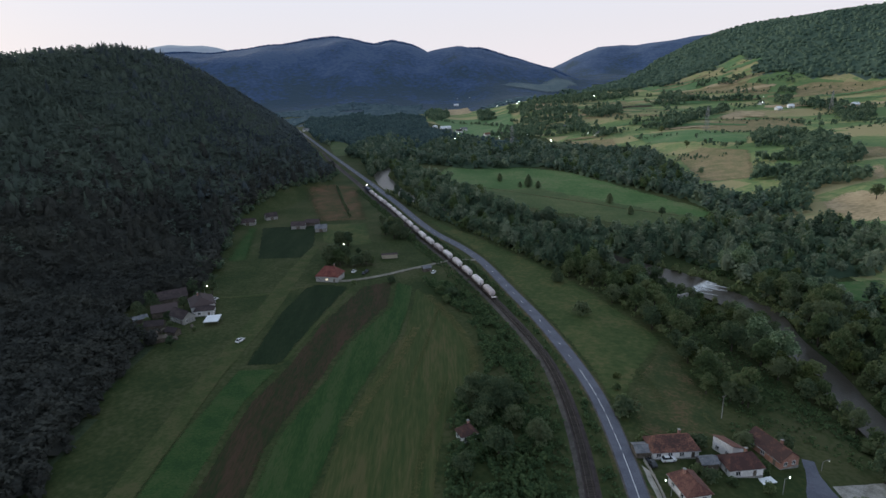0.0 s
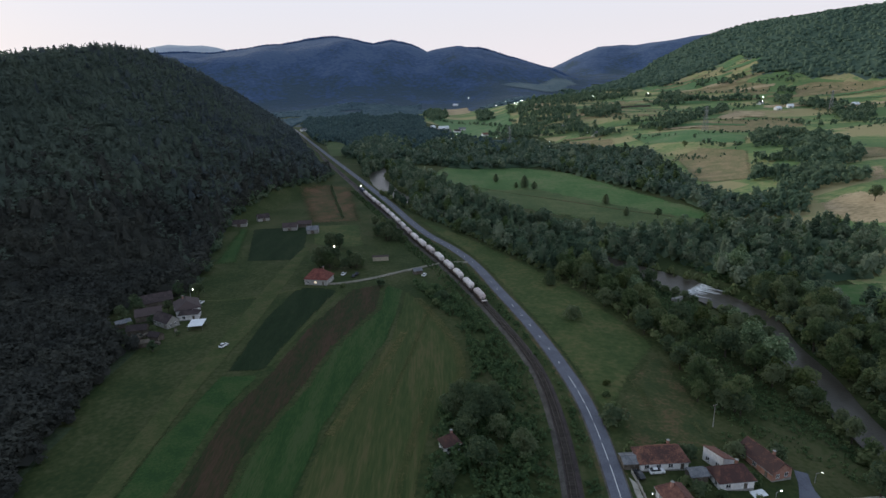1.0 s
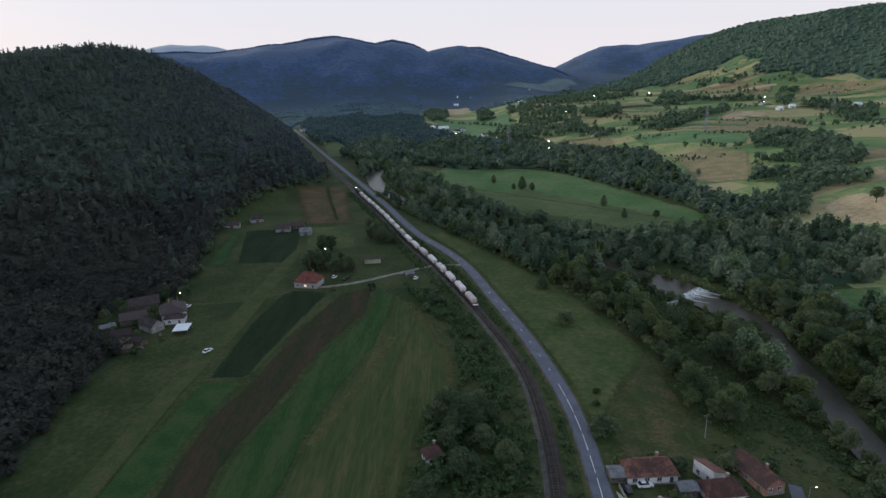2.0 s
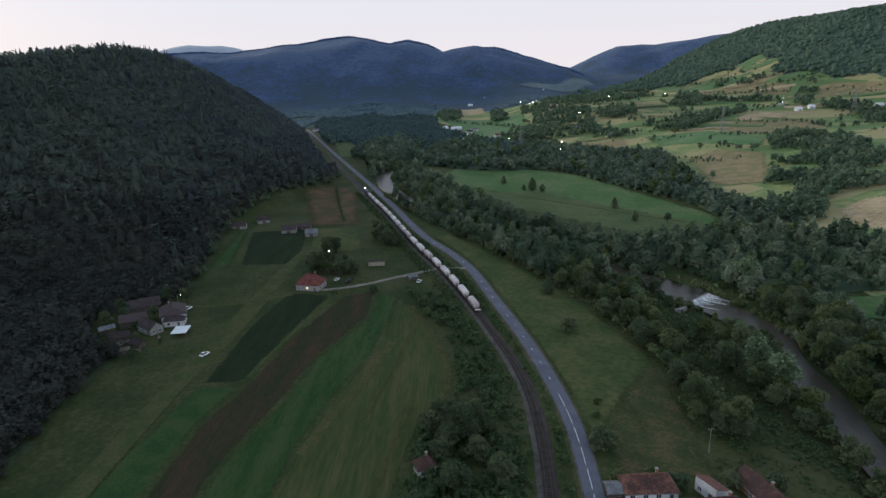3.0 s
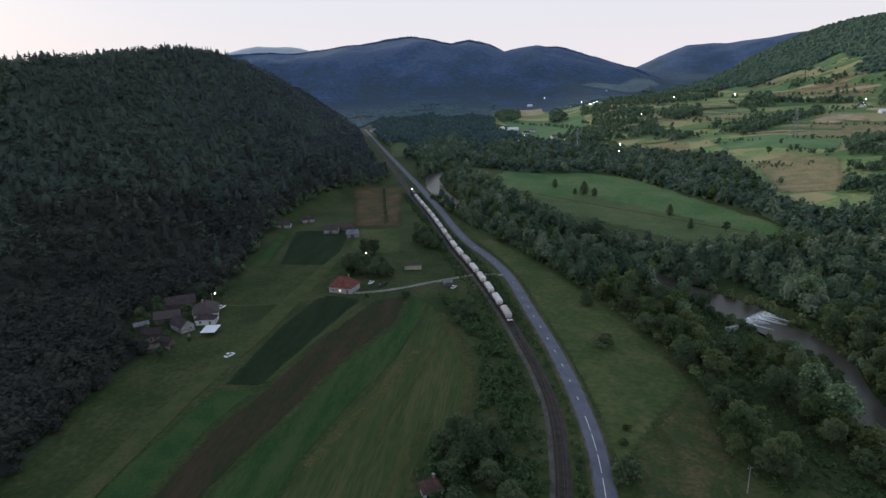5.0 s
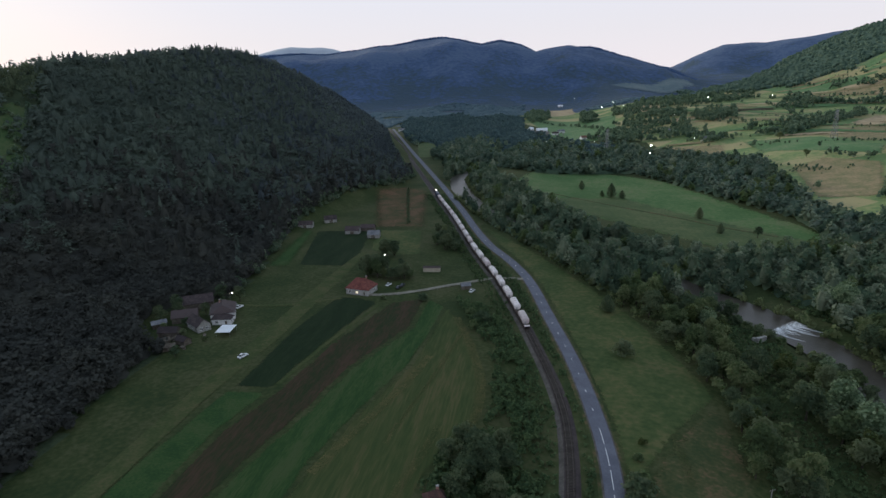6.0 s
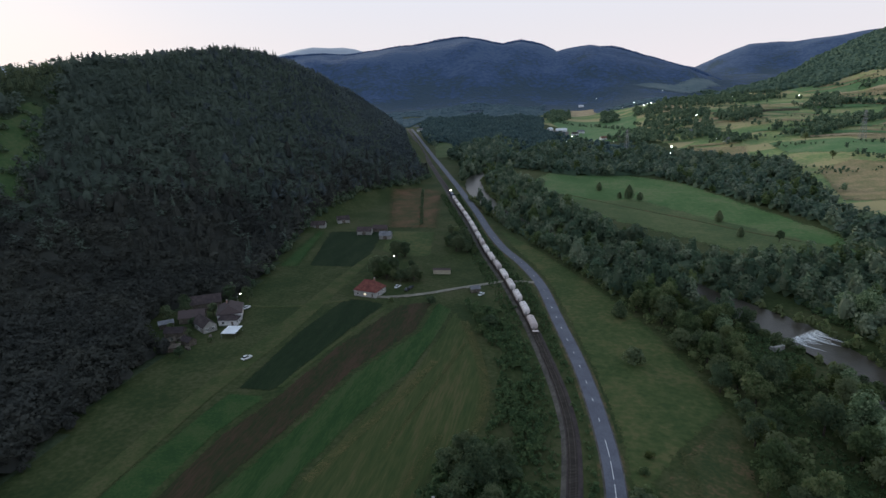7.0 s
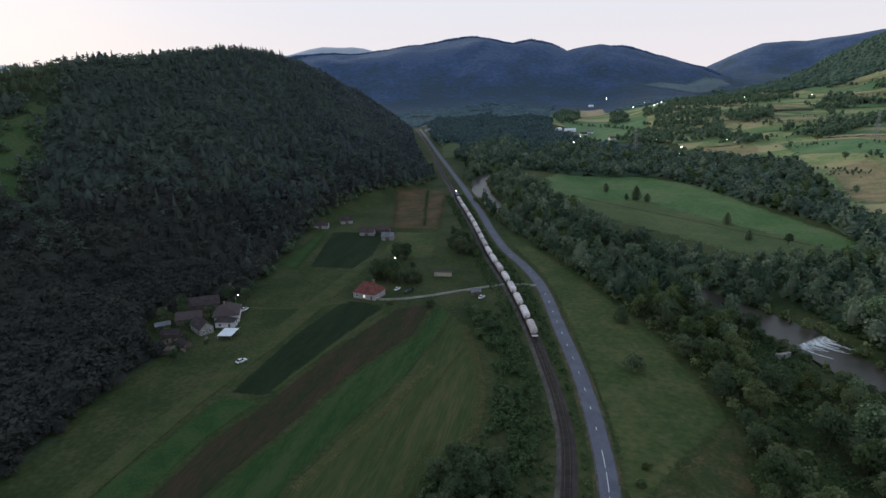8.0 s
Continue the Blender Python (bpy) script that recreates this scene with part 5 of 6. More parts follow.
wood("hilltop_woodland", gx, gy, UPPER, "upper_wood", "dark woods on the upper eastern hill", 0.55, 1.05, 20, rounded=True)
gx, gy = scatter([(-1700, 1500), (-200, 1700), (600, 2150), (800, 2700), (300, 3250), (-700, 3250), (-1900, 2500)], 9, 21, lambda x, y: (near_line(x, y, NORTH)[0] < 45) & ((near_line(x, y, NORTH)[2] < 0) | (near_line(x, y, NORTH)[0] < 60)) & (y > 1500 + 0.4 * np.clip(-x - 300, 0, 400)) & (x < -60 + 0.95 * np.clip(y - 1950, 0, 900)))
wood("range_woodland", gx, gy, FAR, "far_wood", "distant forest on a range of hills, tinted blue for haze", 0.6, 1.1, 22, rounded=True)

# hedges that part the hill fields
for i, line in enumerate((
    [(310, 1003), (385, 1008), (494, 1102), (585, 1148), (640, 1163)], [(563, 1354), (628, 1310), (684, 1269)], [(445, 1333), (442, 1189), (398, 1017)], [(245, 1138), (273, 1041), (304, 983)],
    [(546, 960), (556, 890), (632, 916), (610, 831)], [(338, 781), (351, 731), (371, 724)], [(558, 1592), (636, 1505), (694, 1487)], [(642, 1339), (743, 1329), (788, 1350)],
    [(692, 1133), (667, 996), (738, 1020)], [(157, 1384), (203, 1201), (233, 1133)], [(306, 1172), (329, 1102), (364, 1084)], [(3, 1521), (94, 1402), (146, 1237)],
)):
    p, t = spline(line, 5.0)
    rs = np.random.default_rng(160 + i)
    p = p + rs.normal(size=p.shape) * (3.5, 7.0)
    p = p[rs.uniform(size=len(p)) < 0.8]
    wood("hill_hedge", p[:, 0], p[:, 1], VALLEY, "hill_wood", "uneven hedge of bushes and small trees between fields", 0.25, 0.85, 170 + i)

# short hedges and rows of bushes along the terraces of the pastures
rs = np.random.default_rng(210)
rows_x, rows_y = [], []
for _ in range(40):
    x0, y0 = rs.uniform(200, 880), rs.uniform(700, 1640)
    if near_line(np.array([x0]), np.array([y0]), EAST)[0][0] < 320 or x0 < 190 + 0.1 * (y0 - 700):
        continue
    way_on, length = math.radians(-24 + rs.normal() * 9), rs.uniform(18, 120)
    n = max(3, int(length / 2.6))
    u = np.linspace(0, length, n) + rs.normal(size=n) * 1.5
    keep = rs.uniform(size=n) < 0.9
    rows_x.append((x0 + u * math.cos(way_on) + rs.normal(size=n) * 5)[keep])
    rows_y.append((y0 + u * math.sin(way_on) + 6 * np.sin(u * 0.05 + x0) + rs.normal(size=n) * 7)[keep])
wood("terrace_bushes", np.concatenate(rows_x), np.concatenate(rows_y), VALLEY, "hill_wood", "thin rows of bushes along the terraces of the pastures", 0.1, 0.42, 211)

# scrub between the hay meadow and the railway, and on the banks of road and rail
SCRUB = [(-10, 300), (12, 292), (20, 270), (24, 245), (31, 212), (34, 180), (32, 120), (-2, 120), (2, 176), (14, 192), (14, 232), (4, 262)]
gx, gy = scatter(SCRUB, 1.6, 23, lambda x, y: off_ways(x, y) & (np.sin(x * 0.31 + 2) * np.sin(y * 0.17) < 0.55))
wood("scrub", gx, gy, BRUSH, "scrub_leaf", "tangled green scrub beside the railway", 0.3, 0.85, 24)
rs = np.random.default_rng(25)
pick = rs.integers(20, 330, 2600)
side = np.where(rs.uniform(size=2600) < 0.45, -1, 1)
nrm = np.stack([rail_t[:, 1], -rail_t[:, 0]], -1)
q = rail_p[pick] + nrm[pick] * (side * rs.uniform(4.0, 9.5, 2600))[:, None] + rs.normal(size=(2600, 2)) * 0.6
okr = near_line(q[:, 0], q[:, 1], [(p, r, 0) for p, r in ROAD])[0] > 4.4
wood("verge_scrub", q[okr, 0], q[okr, 1], WEED, "scrub_leaf", "low weeds and bushes on the railway bank", 0.25, 0.8, 26)

# single trees and bushes
for x, y, k, s in ((63, 637, 8, 0.7), (88, 598, 8, 1.0), (97, 592, 8, 0.7), (146, 510, 8, 0.75), (150, 465, 8, 0.6), (171, 454, 3, 0.62), (80, 600, 8, 0.5), (318, 776, 0, 0.8), (342, 935, 1, 0.9), (398, 590, 3, 0.9), (319, 430, 3, 1.0),
                   (-66, 372, 3, 0.85), (-62, 376, 2, 0.75), (-69, 378, 7, 0.9), (-66, 334, 3, 1.0), (-60, 332, 0, 0.9), (-52, 355, 2, 0.5), (-48, 350, 4, 0.45), (-31, 408, 3, 0.85), (-37, 418, 0, 0.8), (-24, 398, 2, 0.7), (-44, 432, 2, 0.7), (-20, 385, 4, 0.6),
                   (59, 294, 8, 0.72), (12, 166, 3, 0.8), (6, 174, 2, 0.85), (13, 176, 3, 0.75), (18, 168, 3, 0.7), (20, 160, 2, 0.8), (9, 182, 2, 0.8), (23, 172, 2, 0.8), (26, 150, 3, 0.8), (14, 146, 3, 0.9), (4, 139, 2, 0.8), (20, 182, 2, 0.7), (16, 171, 3, 0.9), (10, 160, 2, 0.8),
                   (-126, 271, 3, 0.5), (-127.5, 257, 2, 0.5), (-138, 268, 3, 0.6), (-122.5, 247, 2, 0.4), (-134, 250, 4, 0.5), (-143, 261, 3, 0.7), (-129, 290, 3, 0.7), (-143, 275, 2, 0.8), (-124, 283, 2, 0.5), (-119, 290, 3, 0.6), (-110, 243, 4, 0.3), (-114, 228, 2, 0.5), *[(wx, wy, 5, ws) for wx, wy, ws in WILLOWS], (139, 252, 2, 0.7), (140, 243, 0, 0.75), (140, 234, 3, 0.7), (129, 183, 0, 0.7), (128.5, 177, 4, 0.65), (129.5, 170, 2, 0.75), (128, 163, 3, 0.7), (129, 156, 4, 0.7), (128.5, 149, 0, 0.7), (154, 240, 4, 0.7), (153, 228, 0, 0.7), (151, 334, 2, 0.6), (147, 346, 0, 0.6), (154, 326, 4, 0.6), (157, 300, 2, 0.6), (160, 288, 4, 0.6), (144, 352, 3, 0.5), (140, 362, 2, 0.6), (88, 181, 0, 0.7), (94, 176, 2, 0.8), (99, 174, 3, 0.7), (103, 179, 4, 0.7), (92, 187, 4, 0.6), (115, 118, 0, 0.8), (102, 122, 2, 0.7)):
    plant(TREE_KINDS, k, x, y, s, group="single trees")
for x, y, k, s in ((61, 249, 1, 1.35), (56, 166, 1, 1.4), (57.5, 171, 0, 1.0), (-48, 300, 0, 0.6), (-28, 300, 1, 0.8), (1, 268, 0, 1.1), (4, 276, 1, 1.2), (-2, 282, 0, 1.1), (60, 190, 2, 0.6), (121, 287, 1, 0.9), (118, 292, 0, 1.0), (124, 283, 1, 0.9), (115, 297, 1, 1.0), (127, 279, 0, 0.9), (112, 303, 0, 1.1), (109, 309, 1, 1.1), (58, 182, 0, 0.6)):
    plant(BUSH_KINDS, k, x, y, s, "bush", "bush", "bushes")
# thick groves by the farm and the railway
rs = np.random.default_rng(33)
for cx, cy, rx, ry, n in ((-63, 336, 6, 6, 9), (-31, 408, 11, 26, 18), (-49, 333, 7, 6, 7), (-64, 374, 4, 4, 3)):
    for _ in range(n):
        a, u = rs.uniform(0, 6.28), math.sqrt(rs.uniform(0, 1))
        x, y = cx + rx * u * math.cos(a), cy + ry * u * math.sin(a)
        if off_ways(np.array([x]), np.array([y]))[0]:
            plant(TREE_KINDS, int(rs.choice([2, 3, 4])), x, y, float(rs.uniform(0.55, 0.85)), group="grove trees")
# undergrowth beneath the riverside trees
gx, gy = scatter([(-30, 500), (25, 388), (51, 333), (73, 282), (82, 255), (90, 228), (91, 190), (104, 176), (120, 166), (139, 190), (140, 245), (122, 282), (110, 312), (60, 396), (20, 440)], 4.2, 34, off_ways)
wood("undergrowth", gx, gy, BRUSH, "leaf", "dense undergrowth below the riverside trees", 0.6, 1.3, 35)
gx, gy = scatter([(150, 330), (158, 290), (156, 262), (150, 210), (150, 150), (175, 150), (185, 260), (190, 300), (170, 340)], 4.6, 36, off_ways)
wood("undergrowth", gx, gy, BRUSH, "wood_mass", "dense undergrowth on the far river bank", 0.6, 1.3, 37)
# the hedge across the brown field
hy = np.arange(458, 606, 2.2)
hx = -72 - (hy - 458) * 0.236 + np.random.default_rng(4).normal(size=len(hy)) * 0.5
wood("hedge", hx, hy, SHRUB, "leaf_dark", "thin dark hedge across a field", 0.35, 0.75, 27)

# dark undergrowth on the bank behind the hamlet and along the river
gx, gy = scatter([(86, 158), (97, 160), (108, 152), (113, 143), (128, 142), (128, 160), (118, 182), (106, 198), (92, 190)], 2.3, 28, lambda x, y: np.sin(x * 0.37 + 0.5 * np.sin(y * 0.3)) * np.sin(y * 0.29) > -0.35)
wood("bank_scrub", gx, gy, WEED, "scrub_leaf", "tangled green undergrowth on a grassy bank", 0.25, 0.75, 29)
gx, gy = scatter(OPEN_BANK, 1.6, 42)
wood("bank_weeds", gx, gy, WEED, "scrub_leaf", "low dark weeds on an open strip above the river", 0.25, 0.65, 45)
rs = np.random.default_rng(30)
pick = rs.integers(0, len(river_p), 900)
nrm = np.stack([river_t[:, 1], -river_t[:, 0]], -1)
q = river_p[pick] + nrm[pick] * (np.where(rs.uniform(size=900) < 0.5, -1, 1) * rs.uniform(8.5, 13, 900))[:, None]
okr = (q[:, 1] > 110) & (q[:, 1] < 800) & ((q[:, 1] < 560) | (q[:, 1] > 700) | (q[:, 0] > river_p[pick][:, 0])) & ((q[:, 1] < 275) | (q[:, 1] > 325) | (q[:, 0] > river_p[pick][:, 0]))
wood("bank_scrub", q[okr, 0], q[okr, 1], SHRUB, "leaf", "willow scrub along the river banks", 0.7, 1.5, 31)

gx, gy = scatter([(106, 244), (128, 248), (126, 270), (121, 284), (113, 300), (102, 292)], 1.9, 38)
wood("bank_weeds", gx, gy, WEED, "scrub_leaf", "rank weeds on the near bank by the weir", 0.35, 1.0, 39)
gx, gy = scatter([(143, 340), (150, 312), (158, 290), (160, 255), (168, 262), (172, 300), (164, 345)], 2.2, 40, off_ways)
wood("bank_weeds", gx, gy, WEED, "scrub_leaf", "rank weeds and bushes on the far bank", 0.4, 1.5, 41)


# ---- buildings ----
def spin(x, y, rz, dz=0.0):
    return pose(x, y, float(land(x, y)) + dz, 0, 0, rz)


def gable_roof(lx, ly, z, rise, over=0.45, thick=0.16, hip=0.0):
    """A roof over lx by ly whose ridge runs along x; hip is how far its ends slope in."""
    bm = bmesh.new()
    a, b = lx / 2 + over, ly / 2 + over
    drop = over * rise / (ly / 2)
    for k in (0, 1):
        h = k * thick
        v = [(-a, -b, z - drop + h), (a, -b, z - drop + h), (a, b, z - drop + h), (-a, b, z - drop + h), (-a + hip, 0, z + rise + h), (a - hip, 0, z + rise + h)]
        q = [bm.verts.new(p) for p in v]
        if k == 0:
            low = q
        fs = [(0, 1, 5, 4), (2, 3, 4, 5)] + ([(3, 0, 4), (1, 2, 5)] if hip else [])
        for f in fs:
            bm.faces.new([q[i] for i in (f if k else f[::-1])])
    rim = [0, 1, 2, 3] if hip else [0, 1, 5, 2, 3, 4]
    for i, j in zip(rim, rim[1:] + rim[:1]):
        bm.faces.new((low[i], low[j], q[j], q[i]))
    return bm


def gable_walls(lx, ly, h, rise, hip=0.0, sink=1.2):
    """Walls with gable ends, or level at the top under a hipped roof."""
    bm = bmesh.new()
    a, b = lx / 2, ly / 2
    lo = [bm.verts.new(p) for p in ((-a, -b, -sink), (a, -b, -sink), (a, b, -sink), (-a, b, -sink))]
    up = [bm.verts.new(p) for p in ((-a, -b, h), (a, -b, h), (a, b, h), (-a, b, h))]
    bm.faces.new((lo[0], lo[1], up[1], up[0]))
    bm.faces.new((lo[2], lo[3], up[3], up[2]))
    if hip:
        bm.faces.new((lo[1], lo[2], up[2], up[1]))
        bm.faces.new((lo[3], lo[0], up[0], up[3]))
        bm.faces.new(up)
    else:
        r0, r1 = bm.verts.new((-a, 0, h + rise - 0.05)), bm.verts.new((a, 0, h + rise - 0.05))
        bm.faces.new((lo[1], lo[2], up[2], r1, up[1]))
        bm.faces.new((lo[3], lo[0], up[0], r0, up[3]))
    bm.faces.new(lo[::-1])
    return bm


def window_unit(parent, x, y, z, w, h, face, lit=False):
    """A window in a wall: frame, two panes and a sill; face is the wall's outward turn in degrees."""
    hold = put("window", None, parent, pose(x, y, z, 0, 0, face))
    bm = bmesh.new()
    for dx in (-w / 2, 0, w / 2):
        add_box(bm, dx, 0.02, 0, 0.09, 0.10, h)
    for dz in (0, h - 0.09):
        add_box(bm, 0, 0.02, dz, w, 0.098, 0.09)
    me = bpy.data.meshes.new("window_frame")
    bm.to_mesh(me)
    bm.free()
    me.materials.append(M["plaster"])
    put("window_frame", me, hold)
    for s in (-1, 1):
        part("pane", box(s * w / 4, 0.0, 0.06, w / 2 - 0.1, 0.05, h - 0.12), "lit_window" if lit else "glass", hold)
    part("sill", box(0, 0.09, -0.08, w + 0.2, 0.22, 0.07), "concrete", hold)
    return hold


def door_unit(parent, x, y, face, w=0.95, h=2.05):
    hold = put("door", box_mesh("door", 0, 0.01, 0, w, 0.07, h, "timber"), parent, pose(x, y, 0, 0, 0, face))
    part("door_handle", box(w * 0.36, 0.07, 1.0, 0.12, 0.05, 0.03), "steel", hold)
    return hold


def box_mesh(name, x, y, z, sx, sy, sz, mat):
    bm = box(x, y, z, sx, sy, sz)
    me = bpy.data.meshes.new(name)
    bm.to_mesh(me)
    bm.free()
    me.materials.append(M[mat])
    return me


def house(name, x, y, rz, lx, ly, h, rise, roof, wall, label, hip=0.0, lit=(), windows=True, chimney=True, category="house", dz=0.0):
    """A house whose ridge runs along its own x."""
    ob = thing(name, spin(x, y, rz, dz), label, category)
    part("wall", gable_walls(lx, ly, h, rise, hip), wall, ob)
    part("base_course", box(0, 0, -1.2, lx + 0.12, ly + 0.12, 1.55), "concrete", ob)
    rf = part("roof", gable_roof(lx, ly, h, rise, hip=hip), roof, ob)
    part("ridge_cap", rod((-lx / 2 + hip, 0, h + rise + 0.17), (lx / 2 - hip, 0, h + rise + 0.17), 0.14), roof, rf)
    for s in (-1, 1):
        eave = h - 0.45 * rise / (ly / 2)
        part("gutter", rod((-lx / 2 - 0.4, s * (ly / 2 + 0.5), eave), (lx / 2 + 0.4, s * (ly / 2 + 0.5), eave), 0.07), "steel", rf)
    if chimney:
        ch = part("chimney", box(lx * 0.18, ly * 0.12, h + rise * 0.55, 0.6, 0.6, rise * 0.45 + 0.9), "plaster_pink", rf)
        part("chimney_cap", box(lx * 0.18, ly * 0.12, h + rise + 0.9, 0.8, 0.8, 0.12), "concrete", ch)
    if windows:
        n = max(2, int(lx / 3.2))
        k = 0
        for side, face in ((-1, 180), (1, 0)):
            for i in range(n):
                wx = -lx / 2 + lx * (i + 0.5) / n
                if i == n - 1 and side < 0:
                    door_unit(ob, wx, side * ly / 2, face)
                else:
                    window_unit(ob, wx, side * ly / 2, 0.95, 1.25, 1.25, face, k in lit)
                k += 1
        for side, face in ((-1, 90), (1, -90)):
            for i in (-0.22, 0.22):
                window_unit(ob, side * lx / 2, ly * i, 0.95, 1.1, 1.25, face, k in lit)
                k += 1
    return ob


def shed(name, x, y, rz, lx, ly, h, rise, roof, wall, label, category="shed"):
    """A plain outbuilding with a plank door."""
    ob = thing(name, spin(x, y, rz), label, category)
    part("wall", gable_walls(lx, ly, h, rise), wall, ob)
    rf = part("roof", gable_roof(lx, ly, h, rise, over=0.35, thick=0.12), roof, ob)
    part("ridge_cap", rod((-lx / 2, 0, h + rise + 0.12), (lx / 2, 0, h + rise + 0.12), 0.1), roof, rf)
    dr = put("door", box_mesh("door", 0, 0, 0, min(2.4, lx * 0.4), 0.08, min(2.2, h * 0.85), "timber"), ob, pose(0, -ly / 2 - 0.03, 0))
    part("door_handle", box(0.5, -0.07, 1.0, 0.1, 0.06, 0.2), "steel", dr)
    return ob


def pent_house(x, y, rz, lx, ly, high, low, roof, label):
    """A house under one roof slope that falls from its high white wall."""
    ob = thing("village_house", spin(x, y, rz), label, "house")

    def slab(rim, half):
        bm = bmesh.new()
        end = [[bm.verts.new((e, a, b)) for a, b in rim] for e in (-half, half)]
        bm.faces.new(end[0])
        bm.faces.new(end[1][::-1])
        for i in range(len(rim)):
            bm.faces.new((end[0][i - 1], end[1][i - 1], end[1][i], end[0][i]))
        bmesh.ops.recalc_face_normals(bm, faces=bm.faces)
        return bm
    h = ly / 2
    part("wall", slab([(-h, -1.0), (h, -1.0), (h, low), (-h, high)], lx / 2), "plaster", ob)
    rf = part("roof", slab([(-h - 0.25, high + 0.1), (h + 0.45, low - 0.22), (h + 0.45, low - 0.06), (-h - 0.25, high + 0.28)], lx / 2 + 0.3), roof, ob)
    part("gutter", rod((-lx / 2 - 0.3, h + 0.5, low - 0.15), (lx / 2 + 0.3, h + 0.5, low - 0.15), 0.07), "steel", rf)
    for i in (-0.25, 0.25):
        window_unit(ob, lx * i, -h, 0.95, 1.1, 1.25, 180, False)
    return ob


# the farm under the western woods
house("farmhouse", -117.0, 271.0, 117, 13.0, 10.5, 3.9, 2.8, "tile_brown", "plaster", "white two-storey farmhouse with a brown hipped roof", hip=3.0, lit=(2,))
house("porch_wing", -112.6, 262.6, 10, 8.4, 4.4, 3.0, 1.3, "tile_brown", "plaster", "white porch wing with a low brown roof", hip=1.2, chimney=False, category="porch")
house("farm_wing", -120.5, 256.0, -34, 10.5, 6.0, 3.0, 2.6, "tile_brown", "plaster_grey", "farm wing with a pale gable and brown tiles", chimney=False)
shed("barn", -136, 281, 30, 14, 7.5, 3.2, 3.0, "tile_brown", "timber", "old dark barn with a wide brown roof", "barn")
shed("barn", -132, 264, 24, 11, 7, 3.0, 2.4, "tile_brown", "timber", "low timber barn with worn brown tiles", "barn")
shed("shed", -139.5, 255, 40, 6, 4, 2.4, 1.0, "slate", "timber", "small shed with a grey sheet roof")
shed("shed", -129, 247, 10, 8, 5, 2.6, 1.6, "tile_brown", "timber", "brown roofed shed at the farmyard's edge")
shed("shed", -120.5, 233.5, 24, 5, 3.2, 2.0, 0.8, "timber", "timber", "weathered shed beside the wood")
shed("shed", -118.0, 240.0, -20, 5.5, 3.6, 2.2, 1.3, "tile_brown", "timber", "low brown shed at the farmyard's edge")
shed("shed", -126.0, 238.5, 50, 4.2, 3.2, 2.0, 0.9, "timber", "timber", "dark plank hut under the trees")


def wood_pile(x, y, rz, n):
    """Split logs stacked in rows between two stakes."""
    ob = thing("wood_pile", spin(x, y, rz), "stack of split grey firewood logs in the farmyard", "wood pile")
    for i in range(n):
        row, col = divmod(i, 9)
        part("log", rod((-0.6, (col - 4 + 0.5 * (row % 2)) * 0.34, 0.15 + row * 0.3), (0.6, (col - 4 + 0.5 * (row % 2)) * 0.34, 0.15 + row * 0.3), 0.17, n=5), "timber", ob)
    for s in (-1, 1):
        part("stake", rod((0, s * 1.75, -0.3), (0, s * 1.75, 1.6), 0.06), "timber", ob)
    return ob


wood_pile(-112.5, 247.0, 30, 36)
wood_pile(-124.0, 243.0, -15, 45)
wood_pile(-115.5, 235.5, 60, 27)


def canopy(x, y, rz, lx, ly, h):
    ob = thing("canopy", spin(x, y, rz), "flat white sheet canopy on thin steel posts", "canopy")
    part("sheet", box(0, 0, h, lx, ly, 0.12, bevel=0.03), "white_sheet", ob)
    for i in (-1, 1):
        for j in (-1, 1):
            part("post", rod((i * (lx / 2 - 0.2), j * (ly / 2 - 0.2), -0.4), (i * (lx / 2 - 0.2), j * (ly / 2 - 0.2), h), 0.05), "steel", ob)
    return ob


canopy(-105.1, 252.0, 8, 6.4, 8.2, 2.2)

# the red-roofed farm by the gravel lane and its neighbours
house("red_roofed_house", -61.8, 309.5, -12, 12.5, 10.0, 3.4, 4.0, "tile_bright", "plaster_grey", "grey-walled house with a steep red hipped roof", hip=4.0, lit=(1,))
shed("long_shed", -32.4, 346.5, 186, 9.4, 2.8, 2.6, 0.4, "tile_brown", "cream_wall", "long low cream shed with a flat brown roof", "shed")
shed("cottage", -147.2, 443, 8, 11, 5.5, 2.6, 2.2, "tile_brown", "plaster_grey", "brown-roofed cottage with a pale front at the wood", "cottage")
shed("cottage", -134.5, 461, 30, 9, 6, 2.8, 2.4, "tile_brown", "plaster_grey", "grey cottage with brown tiles under the trees", "cottage")
shed("cottage", -105.5, 428, 5, 10, 6, 2.8, 2.4, "tile_brown", "plaster_grey", "grey cottage with a brown roof beside a field", "cottage")
shed("cottage", -87, 418, 4, 8, 6, 2.8, 2.2, "slate", "plaster_grey", "small grey cottage with a sheet roof", "cottage")
shed("barn", -97, 437, 4, 10, 5, 2.6, 2.0, "tile_brown", "timber", "old timber barn behind the cottages", "barn")
# the cottage in the trees
house("cottage", 5.4, 156.0, 24, 4.8, 4.4, 3.0, 1.9, "tile_red", "plaster", "tiny whitewashed cottage with a red roof in the trees", hip=1.6, chimney=True, category="cottage")

# the hamlet at the road
house("village_house", 63.2, 147.2, 2, 13.0, 7.2, 2.8, 2.7, "tile_red", "plaster", "low village house with a long red tiled hipped roof", hip=2.2)
shed("lean_to", 54.8, 146.6, 2, 4.6, 4.6, 2.0, 0.8, "slate", "timber", "grey roofed lean-to at the end of a house", "shed")
pent_house(79.6, 147.4, -62, 6.4, 4.8, 4.6, 2.4, "tile_maroon", "white village house with one maroon roof slope")
